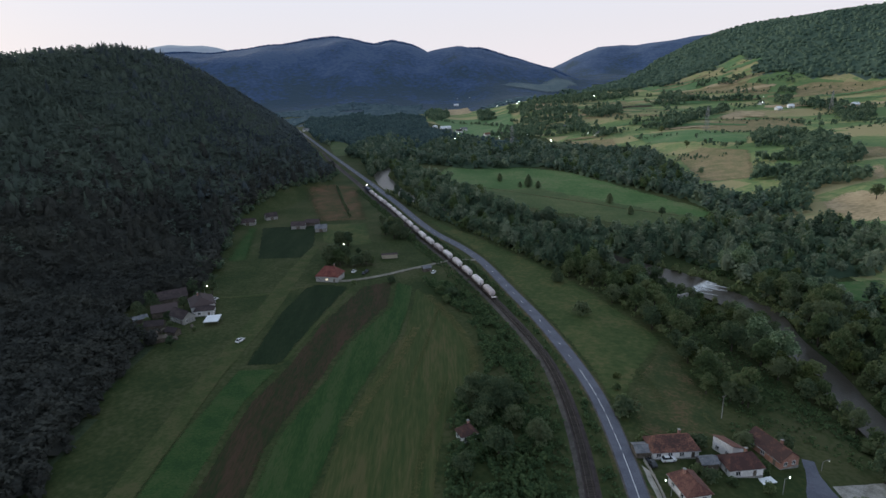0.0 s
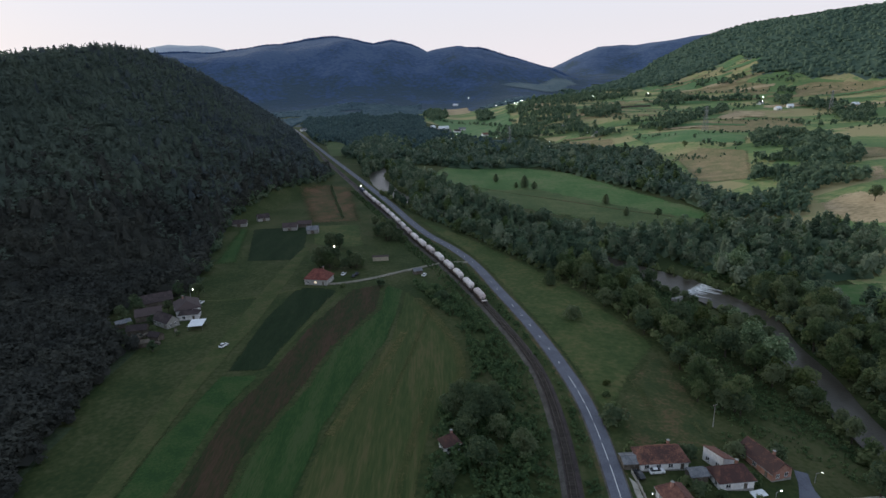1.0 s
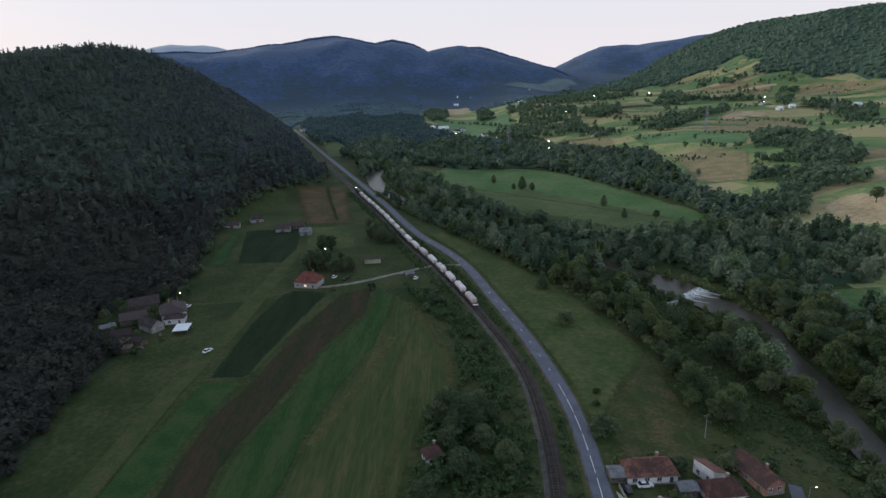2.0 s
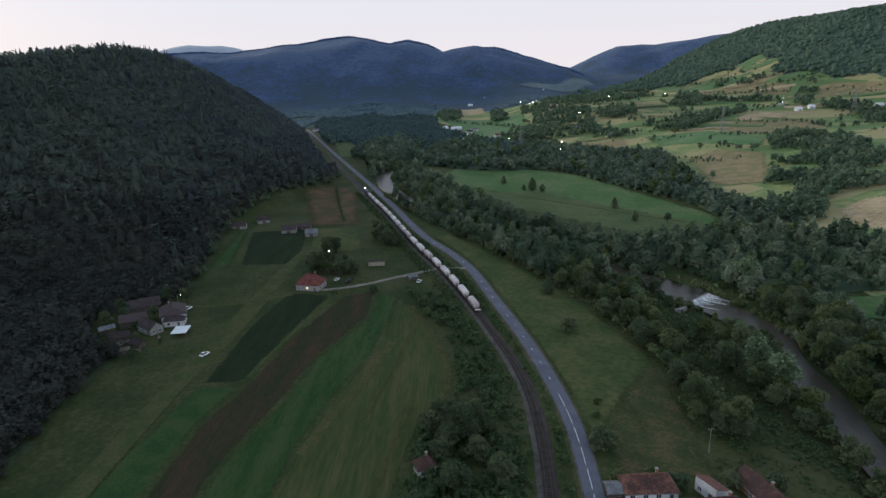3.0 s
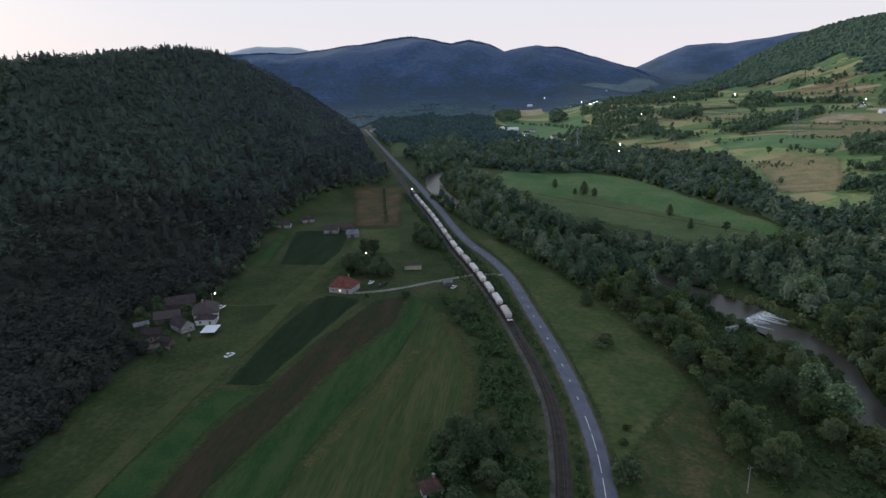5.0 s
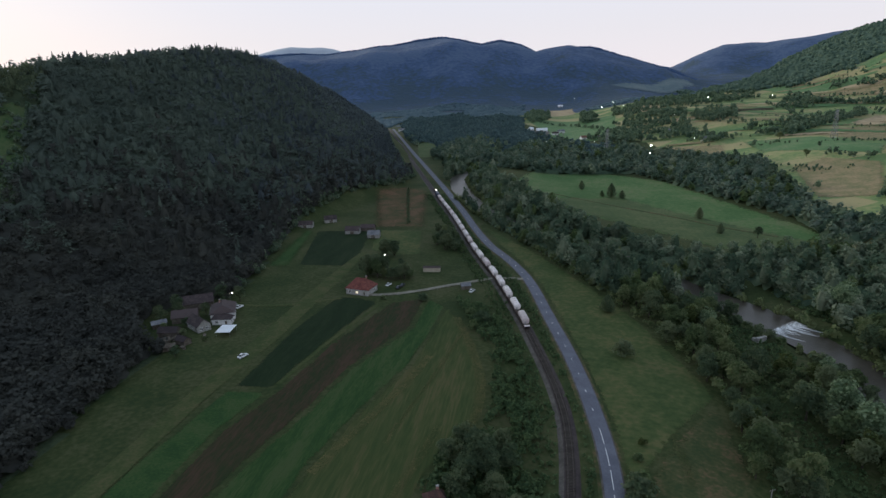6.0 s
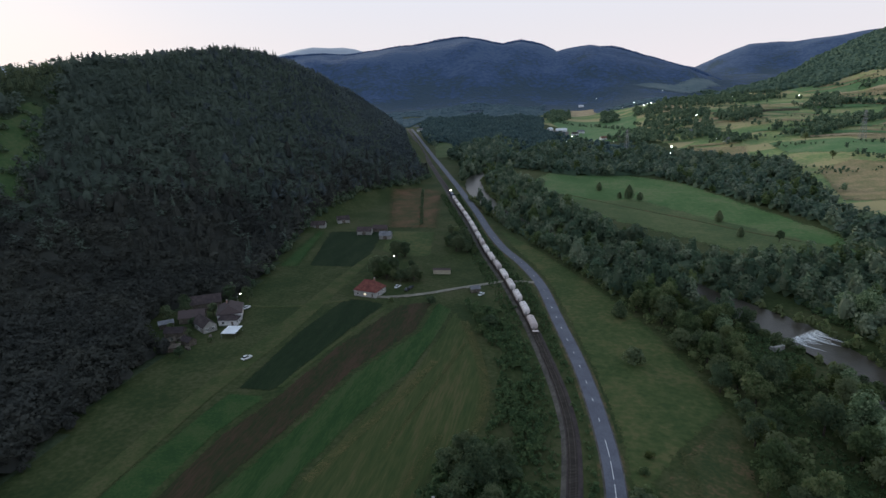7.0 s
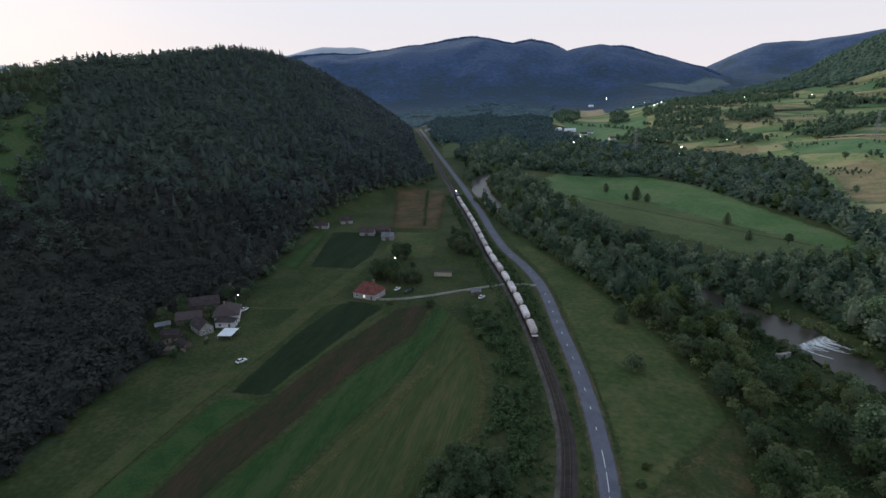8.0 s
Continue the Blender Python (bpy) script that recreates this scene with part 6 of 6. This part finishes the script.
house("village_house", 79.2, 139.4, 5, 9.4, 6.4, 3.0, 2.4, "tile_maroon", "plaster", "white village house with a dark red hipped roof", hip=2.0)
shed("shed", 70.6, 140.2, 5, 4.6, 3.6, 2.3, 0.8, "slate", "timber", "small grey roofed shed between houses")
house("brick_house", 92.6, 147.8, -74, 12.6, 6.4, 2.9, 2.4, "tile_red", "plaster_pink", "long brick-red house with worn orange tiles", hip=0.0)
house("village_house", 61.4, 129.6, 99, 8.8, 6.6, 3.0, 2.3, "tile_maroon", "plaster", "white walled house with a dark red tiled roof", hip=2.2)

# houses of the far village
for x, y, rz, lx, roof, wall, label in (
    (13, 1296, 14, 22, "white_sheet", "white_sheet", "large white roofed hall far off in the village"), (-10, 1306, 60, 12, "white_sheet", "plaster", "white roofed village barn beside the hall"), (52, 1296, 5, 14, "slate", "plaster", "pale village house by the hall"), (40, 1240, 10, 13, "tile_brown", "plaster", "far village house with a brown roof"),
    (610, 1100, 15, 11, "white_sheet", "plaster", "white roofed farmhouse on the hill"), (636, 1108, -10, 10, "white_sheet", "plaster", "white roofed barn on the hill"),
    (720, 1060, 5, 12, "white_sheet", "plaster", "pale farmhouse on the hillside"), (608, 1160, 30, 12, "tile_brown", "plaster", "brown roofed hill house"),
    (146, 905, 35, 14, "tile_red", "plaster_grey", "red roofed house above the tree belt"), (264, 1010, 10, 13, "slate", "plaster", "grey roofed village house"),
    (119, 1140, -20, 13, "tile_brown", "plaster", "village house among the trees"), (90, 1150, 25, 12, "tile_red", "plaster", "red roofed house in the village"),
    (435, 1563, 15, 15, "tile_brown", "plaster", "far farmhouse by the hill road"), (60, 2100, 0, 16, "white_sheet", "plaster", "far white farmhouse below the range"), (230, 1120, 40, 12, "slate", "plaster", "grey roofed house in the grove"),
    (-289, 1322, 20, 13, "slate", "plaster", "white roadside house at the valley's bend")):
    shed("village_house", x, y, rz, lx, 8, 3.4, 3.0, roof, wall, label, "house")


# ---- lamps, poles and pylons ----
def lamp_post(x, y, h, rz, glow_mat, label, size=0.35, arm=1.4):
    ob = thing("street_lamp", spin(x, y, rz), label, "street lamp")
    part("pole", rod((0, 0, -0.5), (0, 0, h), 0.11, 0.07), "concrete", ob)
    part("arm", rod((0, 0, h - 0.1), (arm, 0, h + 0.25), 0.04), "steel", ob)
    hd = part("lamp_head", box(arm + 0.2, 0, h + 0.2, 0.7, 0.3, 0.14, bevel=0.03), "steel", ob)
    bm = bmesh.new()
    bmesh.ops.create_icosphere(bm, subdivisions=2, radius=size)
    bmesh.ops.transform(bm, matrix=Matrix.Translation((arm + 0.2, 0, h + 0.2 - size * 0.5)), verts=bm.verts)
    part("bulb", bm, glow_mat, hd, "glowing lamp")
    return ob


for x, y, h, rz, k, s in ((56.4, 128.5, 4.2, 150, "lamp_cool", 0.15), (86.0, 130.0, 4.8, 20, "lamp_cool", 0.2), (103.6, 141.8, 3.0, 0, "lamp", 0.13), (-120, 283, 7.0, 0, "lamp", 0.24), (-58.0, 347, 9.0, 180, "lamp", 0.28)):
    lamp_post(x, y, h, rz, M and k, "concrete street lamp, lit at dusk", s)
for x, y, s in VILLAGE_LAMPS:
    lamp_post(x, y, 7.5, 0, "lamp_cool", "distant village street lamp, lit at dusk", s * 0.42, 1.0)


def utility_pole(x, y, rz, h=8.0):
    ob = thing("utility_pole", spin(x, y, rz), "grey concrete utility pole with a crossarm", "utility pole", "utility poles")
    part("pole", rod((0, 0, -0.5), (0, 0, h), 0.16, 0.10), "concrete", ob)
    ca = part("crossarm", box(0, 0, h - 0.5, 1.6, 0.12, 0.12), "timber", ob)
    for i in (-0.7, 0, 0.7):
        part("insulator", rod((i, 0, h - 0.38), (i, 0, h - 0.18), 0.05), "plaster", ca)
    return ob


for x, y, rz in ((86.5, 166, 20),):
    utility_pole(x, y, rz)


def pylon(x, y, rz, h):
    """A lattice mast: legs, bracing and three pairs of arms."""
    ob = thing("pylon", spin(x, y, rz), "pale steel lattice power pylon on the hillside", "pylon", "power pylons")
    w0, w1 = h * 0.085, h * 0.02

    def corner(i, j, z):
        w = w0 + (w1 - w0) * z / h
        return (i * w, j * w, z)
    cs = ((-1, -1), (1, -1), (1, 1), (-1, 1))
    for i, j in cs:
        part("leg", rod(corner(i, j, -1), corner(i, j, h), 0.22, 0.14, n=4), "steel", ob)
    bm = bmesh.new()
    zs = [h * k / 9 for k in range(10)]
    for za, zb in zip(zs, zs[1:]):
        for k in range(4):
            a, b = cs[k], cs[(k + 1) % 4]
            add_rod(bm, corner(*a, za), corner(*b, zb), 0.09, n=4)
            add_rod(bm, corner(*b, za), corner(*a, zb), 0.09, n=4)
    part("bracing", bm, "steel", ob)
    for z, w in ((h * 0.70, h * 0.14), (h * 0.82, h * 0.17), (h * 0.93, h * 0.12)):
        for s in (-1, 1):
            arm = bmesh.new()
            for q in (-0.4, 0.4):
                add_rod(arm, (0, q, z), (s * w, 0, z), 0.12, n=4)
            add_rod(arm, (0, 0, z + 1.6), (s * w, 0, z), 0.09, n=4)
            ao = part("arm", arm, "steel", ob)
            part("insulator", rod((s * w, 0, z), (s * w, 0, z - 1.4), 0.12), "glass", ao)
    return ob


pylon(389, 885, 35, 36)
pylon(674, 1052, 35, 34)
pylon(113, 950, 35, 34)


# ---- vehicles ----
def car(x, y, rz, paint, label, dz=0.2):
    ob = thing("car", spin(x, y, rz, dz), label, "car")

    def ring(px, half, zs):
        return [(px, -half, zs[0]), (px, half, zs[0]), (px, half, zs[1]), (px, half * 0.92, zs[2]), (px, -half * 0.92, zs[2]), (px, -half, zs[1])]
    part("body", loft([ring(-2.1, 0.74, (0.35, 0.62, 0.78)), ring(-1.9, 0.86, (0.25, 0.66, 0.92)), ring(0.9, 0.88, (0.22, 0.66, 0.94)), ring(1.9, 0.84, (0.25, 0.60, 0.76)), ring(2.15, 0.70, (0.35, 0.52, 0.62))]), paint, ob)
    cab = part("cabin", loft([ring(-1.75, 0.74, (0.88, 0.9, 0.95)), ring(-1.2, 0.70, (0.9, 1.2, 1.42)), ring(0.1, 0.70, (0.9, 1.2, 1.45)), ring(1.0, 0.74, (0.86, 0.9, 0.93))]), "glass", ob)
    part("roof_panel", box(-0.55, 0, 1.40, 1.3, 1.2, 0.07, bevel=0.02), paint, cab)
    for i in (-1.3, 1.3):
        for j in (-0.8, 0.8):
            w = part("wheel", rod((i, j - 0.1, 0.31), (i, j + 0.1, 0.31), 0.31, n=12), "rubber", ob)
            part("rim", rod((i, j - 0.11, 0.31), (i, j + 0.11, 0.31), 0.18, n=8), "steel", w)
    for j in (-0.55, 0.55):
        part("headlight", box(2.08, j, 0.55, 0.1, 0.3, 0.12), "paint", ob)
    return ob


car(-86, 230.4, 64, "car_white", "white car parked on the grassy track")
car(-114.8, 281.4, 75, "car_white", "white car parked by the farmhouse")
car(-50.4, 320.2, 75, "car_white", "white car parked under the farm trees")
car(-44.2, 316.5, 80, "car_dark", "dark car parked beside another car")
car(-43.0, 320.0, 85, "car_dark", "dark car parked under the trees")
car(-5.6, 314.6, 70, "car_white", "white car parked in the grass by the crossing")
shed("hut", -9.5, 319.5, 20, 4.6, 3.4, 2.1, 1.0, "slate", "timber", "dark little plank hut beside the crossing", "hut")
car(55.8, 141.4, 100, "car_dark", "dark car parked before a village house")
car(60.9, 142.6, 5, "car_white", "white car in a village yard")
sheet = thing("tarpaulin", spin(84.3, 135.2, 12, 0.05), "white plastic tarpaulin spread on the grass", "tarpaulin")
bm = bmesh.new()
bmesh.ops.create_grid(bm, x_segments=10, y_segments=6, size=0.5)
for v in bm.verts:
    v.co = Vector((v.co.x * 5.2, v.co.y * 2.6, 0.12 + 0.10 * noise.noise((v.co.x * 6, v.co.y * 6, 3))))
part("cover", bm, "white_sheet", sheet)


# ---- the freight train ----
rail_s = np.concatenate([[0], np.cumsum(np.hypot(*np.diff(rail_p, axis=0).T))])


def on_rail(s):
    x, y = np.interp(s, rail_s, rail_p[:, 0]), np.interp(s, rail_s, rail_p[:, 1])
    a, b = [(np.interp(s + d, rail_s, rail_p[:, 0]), np.interp(s + d, rail_s, rail_p[:, 1])) for d in (-5, 5)]
    return pose(x, y, float(np.interp(s, rail_s, rail_z)) + 0.31, 0, 0, math.degrees(math.atan2(b[1] - a[1], b[0] - a[0])))


def bogie(parent, x):
    bg = part("bogie", box(x, 0, 0.45, 2.5, 1.9, 0.35, bevel=0.05), "wagon_frame", parent)
    for i in (-0.9, 0.9):
        for j in (-0.75, 0.75):
            part("wheel", rod((x + i, j - 0.07, 0.46), (x + i, j + 0.07, 0.46), 0.46, n=14), "rail", bg)


def wagon(m):
    """A white tank wagon for powder: rounded body with sloped ends on a brown frame."""
    ob = thing("tank_wagon", m, "dusty white rounded hopper wagon on a brown frame", "wagon", "wagons of the train")
    part("frame", box(0, 0, 0.92, 15.2, 2.4, 0.32, bevel=0.04), "wagon_frame", ob)

    def ring(x, w, z0, z1):
        c, r = (z0 + z1) / 2, (z1 - z0) / 2
        return [(x, w * math.copysign(abs(math.cos(a)) ** 0.7, math.cos(a)), c + r * math.copysign(abs(math.sin(a)) ** 0.7, math.sin(a))) for a in [2 * math.pi * k / 16 for k in range(16)]]
    tank = part("tank", loft([ring(-5.1, 1.1, 1.55, 2.8), ring(-5.0, 1.4, 1.36, 3.4), ring(-4.7, 1.52, 1.26, 3.8), ring(-4.3, 1.55, 1.22, 3.98), ring(4.3, 1.55, 1.22, 3.98), ring(4.7, 1.52, 1.26, 3.8), ring(5.0, 1.4, 1.36, 3.4), ring(5.1, 1.1, 1.55, 2.8)]), "wagon_white", ob)
    for x in (-2.6, 0, 2.6):
        part("hatch", rod((x, 0, 3.86), (x, 0, 4.12), 0.38, n=10), "wagon_white", tank)
        part("band", loft([ring(x - 0.6, 1.58, 1.2, 4.01), ring(x - 0.5, 1.58, 1.2, 4.01)]), "steel", tank)
    part("walkway", box(0, 0.55, 3.98, 6.8, 0.4, 0.05), "wagon_white", ob)
    for j in (-1.6, 1.6):
        part("side_rail", box(0, j, 2.2, 9.4, 0.1, 0.3), "wagon_frame", ob)
    for x in (-7.1, 7.1):
        part("end_platform", box(x, 0, 1.25, 0.9, 2.5, 0.08), "wagon_frame", ob)
        part("ladder", box(x * 0.86, 0.6, 1.3, 0.08, 0.5, 1.6), "steel", ob)
        for j in (-0.87, 0.87):
            part("buffer", rod((x * 1.03, j, 1.06), (x * 1.115, j, 1.06), 0.2, n=8), "wagon_frame", ob)
    for x in (-5.0, 5.0):
        bogie(ob, x)
    return ob


def locomotive(m):
    ob = thing("locomotive", m, "dark blue locomotive with lit headlights at the train's head", "locomotive")
    part("frame", box(0, 0, 0.9, 18.5, 2.8, 0.4, bevel=0.05), "wagon_frame", ob)

    def ring(x, w, z0, z1):
        return [(x, -w, z0), (x, w, z0), (x, w, z1 - 0.7), (x, w * 0.75, z1), (x, -w * 0.75, z1), (x, -w, z1 - 0.7)]
    body = part("body", loft([ring(-9.2, 1.35, 1.3, 3.0), ring(-8.4, 1.45, 1.3, 4.1), ring(8.4, 1.45, 1.3, 4.1), ring(9.2, 1.35, 1.3, 3.0)]), "loco", ob)
    for s in (-1, 1):
        part("windscreen", box(s * 8.78, 0, 3.0, 0.3, 2.1, 0.75), "glass", body)
    for x in (-5, -2, 1, 4):
        part("side_window", box(x, 0, 2.7, 1.0, 2.96, 0.6), "glass", body)
    for j in (-0.85, 0.85, 0):
        part("headlight", rod((9.15, j, 1.9 if j else 3.25), (9.45, j, 1.9 if j else 3.25), 0.42, n=10), "lamp", body)
    part("marker_lamp", rod((8.6, 0, 4.2), (8.6, 0, 4.6), 0.3, n=10), "lamp", body)
    part("pantograph", box(4, 0, 4.15, 2.2, 1.5, 0.4), "steel", ob)
    for x in (-5.6, 5.6):
        bogie(ob, x)
    return ob


TAIL = float(np.interp(268.3, rail_p[:, 1], rail_s))
first = wagon(on_rail(TAIL + 8))
for i in range(1, 18):
    copy_thing(first, on_rail(TAIL + 8 + 16.9 * i))
part("end_deck", box(-7.2, 0, 1.34, 1.5, 2.5, 0.1), "wagon_white", first, "pale end deck")
locomotive(on_rail(TAIL + 8 + 16.9 * 18 + 1.5))


# ---- weir and yards ----
def build_weir():
    """A low sill across the river with tongues of white water below it."""
    i = int(np.argmin(np.hypot(river_p[:, 0] - 135, river_p[:, 1] - 299)))
    z = float(river_z[i])
    ob = thing("weir", pose(135.5, 299.5, z, 0, 0, 42), "low concrete weir with white water streaming over it", "weir")
    part("sill", box(0, 0.3, -1.6, 19.0, 1.6, 1.75, bevel=0.1), "concrete", ob)
    rng = random.Random(6)
    x = -9.4
    while x < 9.2:
        w = rng.uniform(0.45, 1.25)
        ln = rng.uniform(5, 15)
        bend, start = rng.uniform(-0.5, 2.6), rng.uniform(-0.9, 0.5)
        rows = []
        for k in range(11):
            u = k / 10
            half = w * (0.6 + 0.3 * math.sin(7 * u + x) + 0.2 * rng.random()) * (1 - u) ** 0.7 + 0.04
            cy, cx = start - ln * u, x + bend * u * u + 0.25 * math.sin(9 * u + 2 * x)
            top = 0.10 + 0.55 * (1 - u) ** 3 + 0.12 * rng.random()
            rows.append([(cx - half, cy, top - 0.6), (cx - half * 0.5, cy, top), (cx + half * 0.4, cy, top + 0.06), (cx + half, cy, top - 0.6)])
        part("white_water", loft(rows), "foam", ob)
        x += w * rng.uniform(1.0, 2.0)
    return ob


build_weir()
blk = thing("ruined_wall", spin(119.5, 279, 30), "broken concrete wall at the weir's bank", "wall")
part("slab", box(0, 0, -1, 5.2, 1.2, 3.2, bevel=0.15), "concrete", blk)
part("buttress", box(-1.6, 1.5, -1, 1.4, 2.4, 2.4, bevel=0.12, taper=0.8), "concrete", blk)

# flat asphalt patch added in place of bluish smoke
field("yard", [(101.0, 147), (104.0, 145.5), (101.5, 138), (101, 128), (91, 127), (93.5, 132), (97.5, 139)], "asphalt", "smooth grey asphalt patch standing in for smoke behind the houses", lift=0.2, cell=3)
field("parking", [(102.5, 134.8), (119, 137.5), (122, 128), (102.0, 128)], "gravel", "pale gravel parking ground", lift=0.2, cell=4)
field("lay_by", [(52.9, 141.5), (54.4, 138.6), (54.0, 127), (53.2, 118), (52.6, 118)], "gravel", "pale concrete lay-by beside the road", lift=0.35, cell=3)


def fence(points, label):
    """A low wall of posts and panels."""
    p, t = spline(points, 2.5)
    x0, y0 = p[0]
    ob = thing("fence", spin(x0, y0, 0), label, "fence")
    z0 = float(land(x0, y0))
    for (ax, ay), (bx, by) in zip(p, p[1:]):
        part("post", box(ax - x0, ay - y0, float(land(ax, ay)) - z0 - 0.3, 0.16, 0.16, 1.7), "concrete", ob)
        mx, my = (ax + bx) / 2, (ay + by) / 2
        part("panel", box(mx - x0, my - y0, float(land(mx, my)) - z0 - 0.1, math.hypot(bx - ax, by - ay) - 0.16, 0.08, 1.2, rz=math.degrees(math.atan2(by - ay, bx - ax))), "concrete", ob)
    return ob


path_strip("hay_swath", [(-8, 280), (2, 251), (9, 224), (10.5, 203), (8, 190)], 4.5, "swath", "faded strip of dry hay along the meadow's edge", lift=0.2, thin=0.5)
path_strip("hay_swath", [(-12.5, 240), (-17, 216), (-21.5, 200), (-27, 180), (-31.5, 163)], 4.2, "swath", "faded strip of dry hay in the meadow", lift=0.2, thin=0.46)
path_strip("hay_swath", [(0, 192), (-4.5, 166), (-7.5, 150), (-10, 126)], 4.0, "swath", "thin strip of dry hay in the meadow", lift=0.2, thin=0.6)
path_strip("hay_swath", [(-3, 262), (-6, 240), (-10, 210), (-15, 180)], 2.6, "swath", "thin strip of dry hay in the meadow", lift=0.2, thin=0.62)
path_strip("grass_balk", [(-48, 292), (-57, 247), (-62.5, 210)], 2.4, "track_grass", "pale grassy balk between two strips", lift=0.2, thin=0.3)


fence([(54.2, 143), (54.6, 136), (54.4, 128), (54.2, 119)], "low grey panel fence along the roadside gardens")
field("bare_patch", [(67.5, 196), (71, 197), (73.2, 187), (73, 173), (69.5, 168), (67.5, 178)], "track_grass", "worn brown patch in the rough grass", lift=0.22, cell=2.0, border=4)
field("bare_patch", [(79, 168), (83, 170), (84, 163), (80, 160)], "track_grass", "worn brown patch by the garden hedge", lift=0.22, cell=1.6, border=3)
field("rough_grass", [(88, 221), (71, 197), (60.5, 178), (57, 160), (58, 150), (84, 150), (89, 184)], "rough", "rough uncut grass between meadow and houses", lift=0.1, cell=5)
# hamlet gardens
for x, y, k, s in ((67, 138, 0, 0.7), (69, 134, 1, 0.8), (72, 150, 1, 0.9), (86, 140, 0, 0.8), (87, 152, 1, 1.0), (66, 153, 0, 0.8), (57, 152, 0, 0.8), (74, 133, 0, 0.6), (98, 152, 1, 1.0), (83, 131, 0, 0.7)):
    plant(BUSH_KINDS, k, x, y, s, "bush", "bush", "bushes")
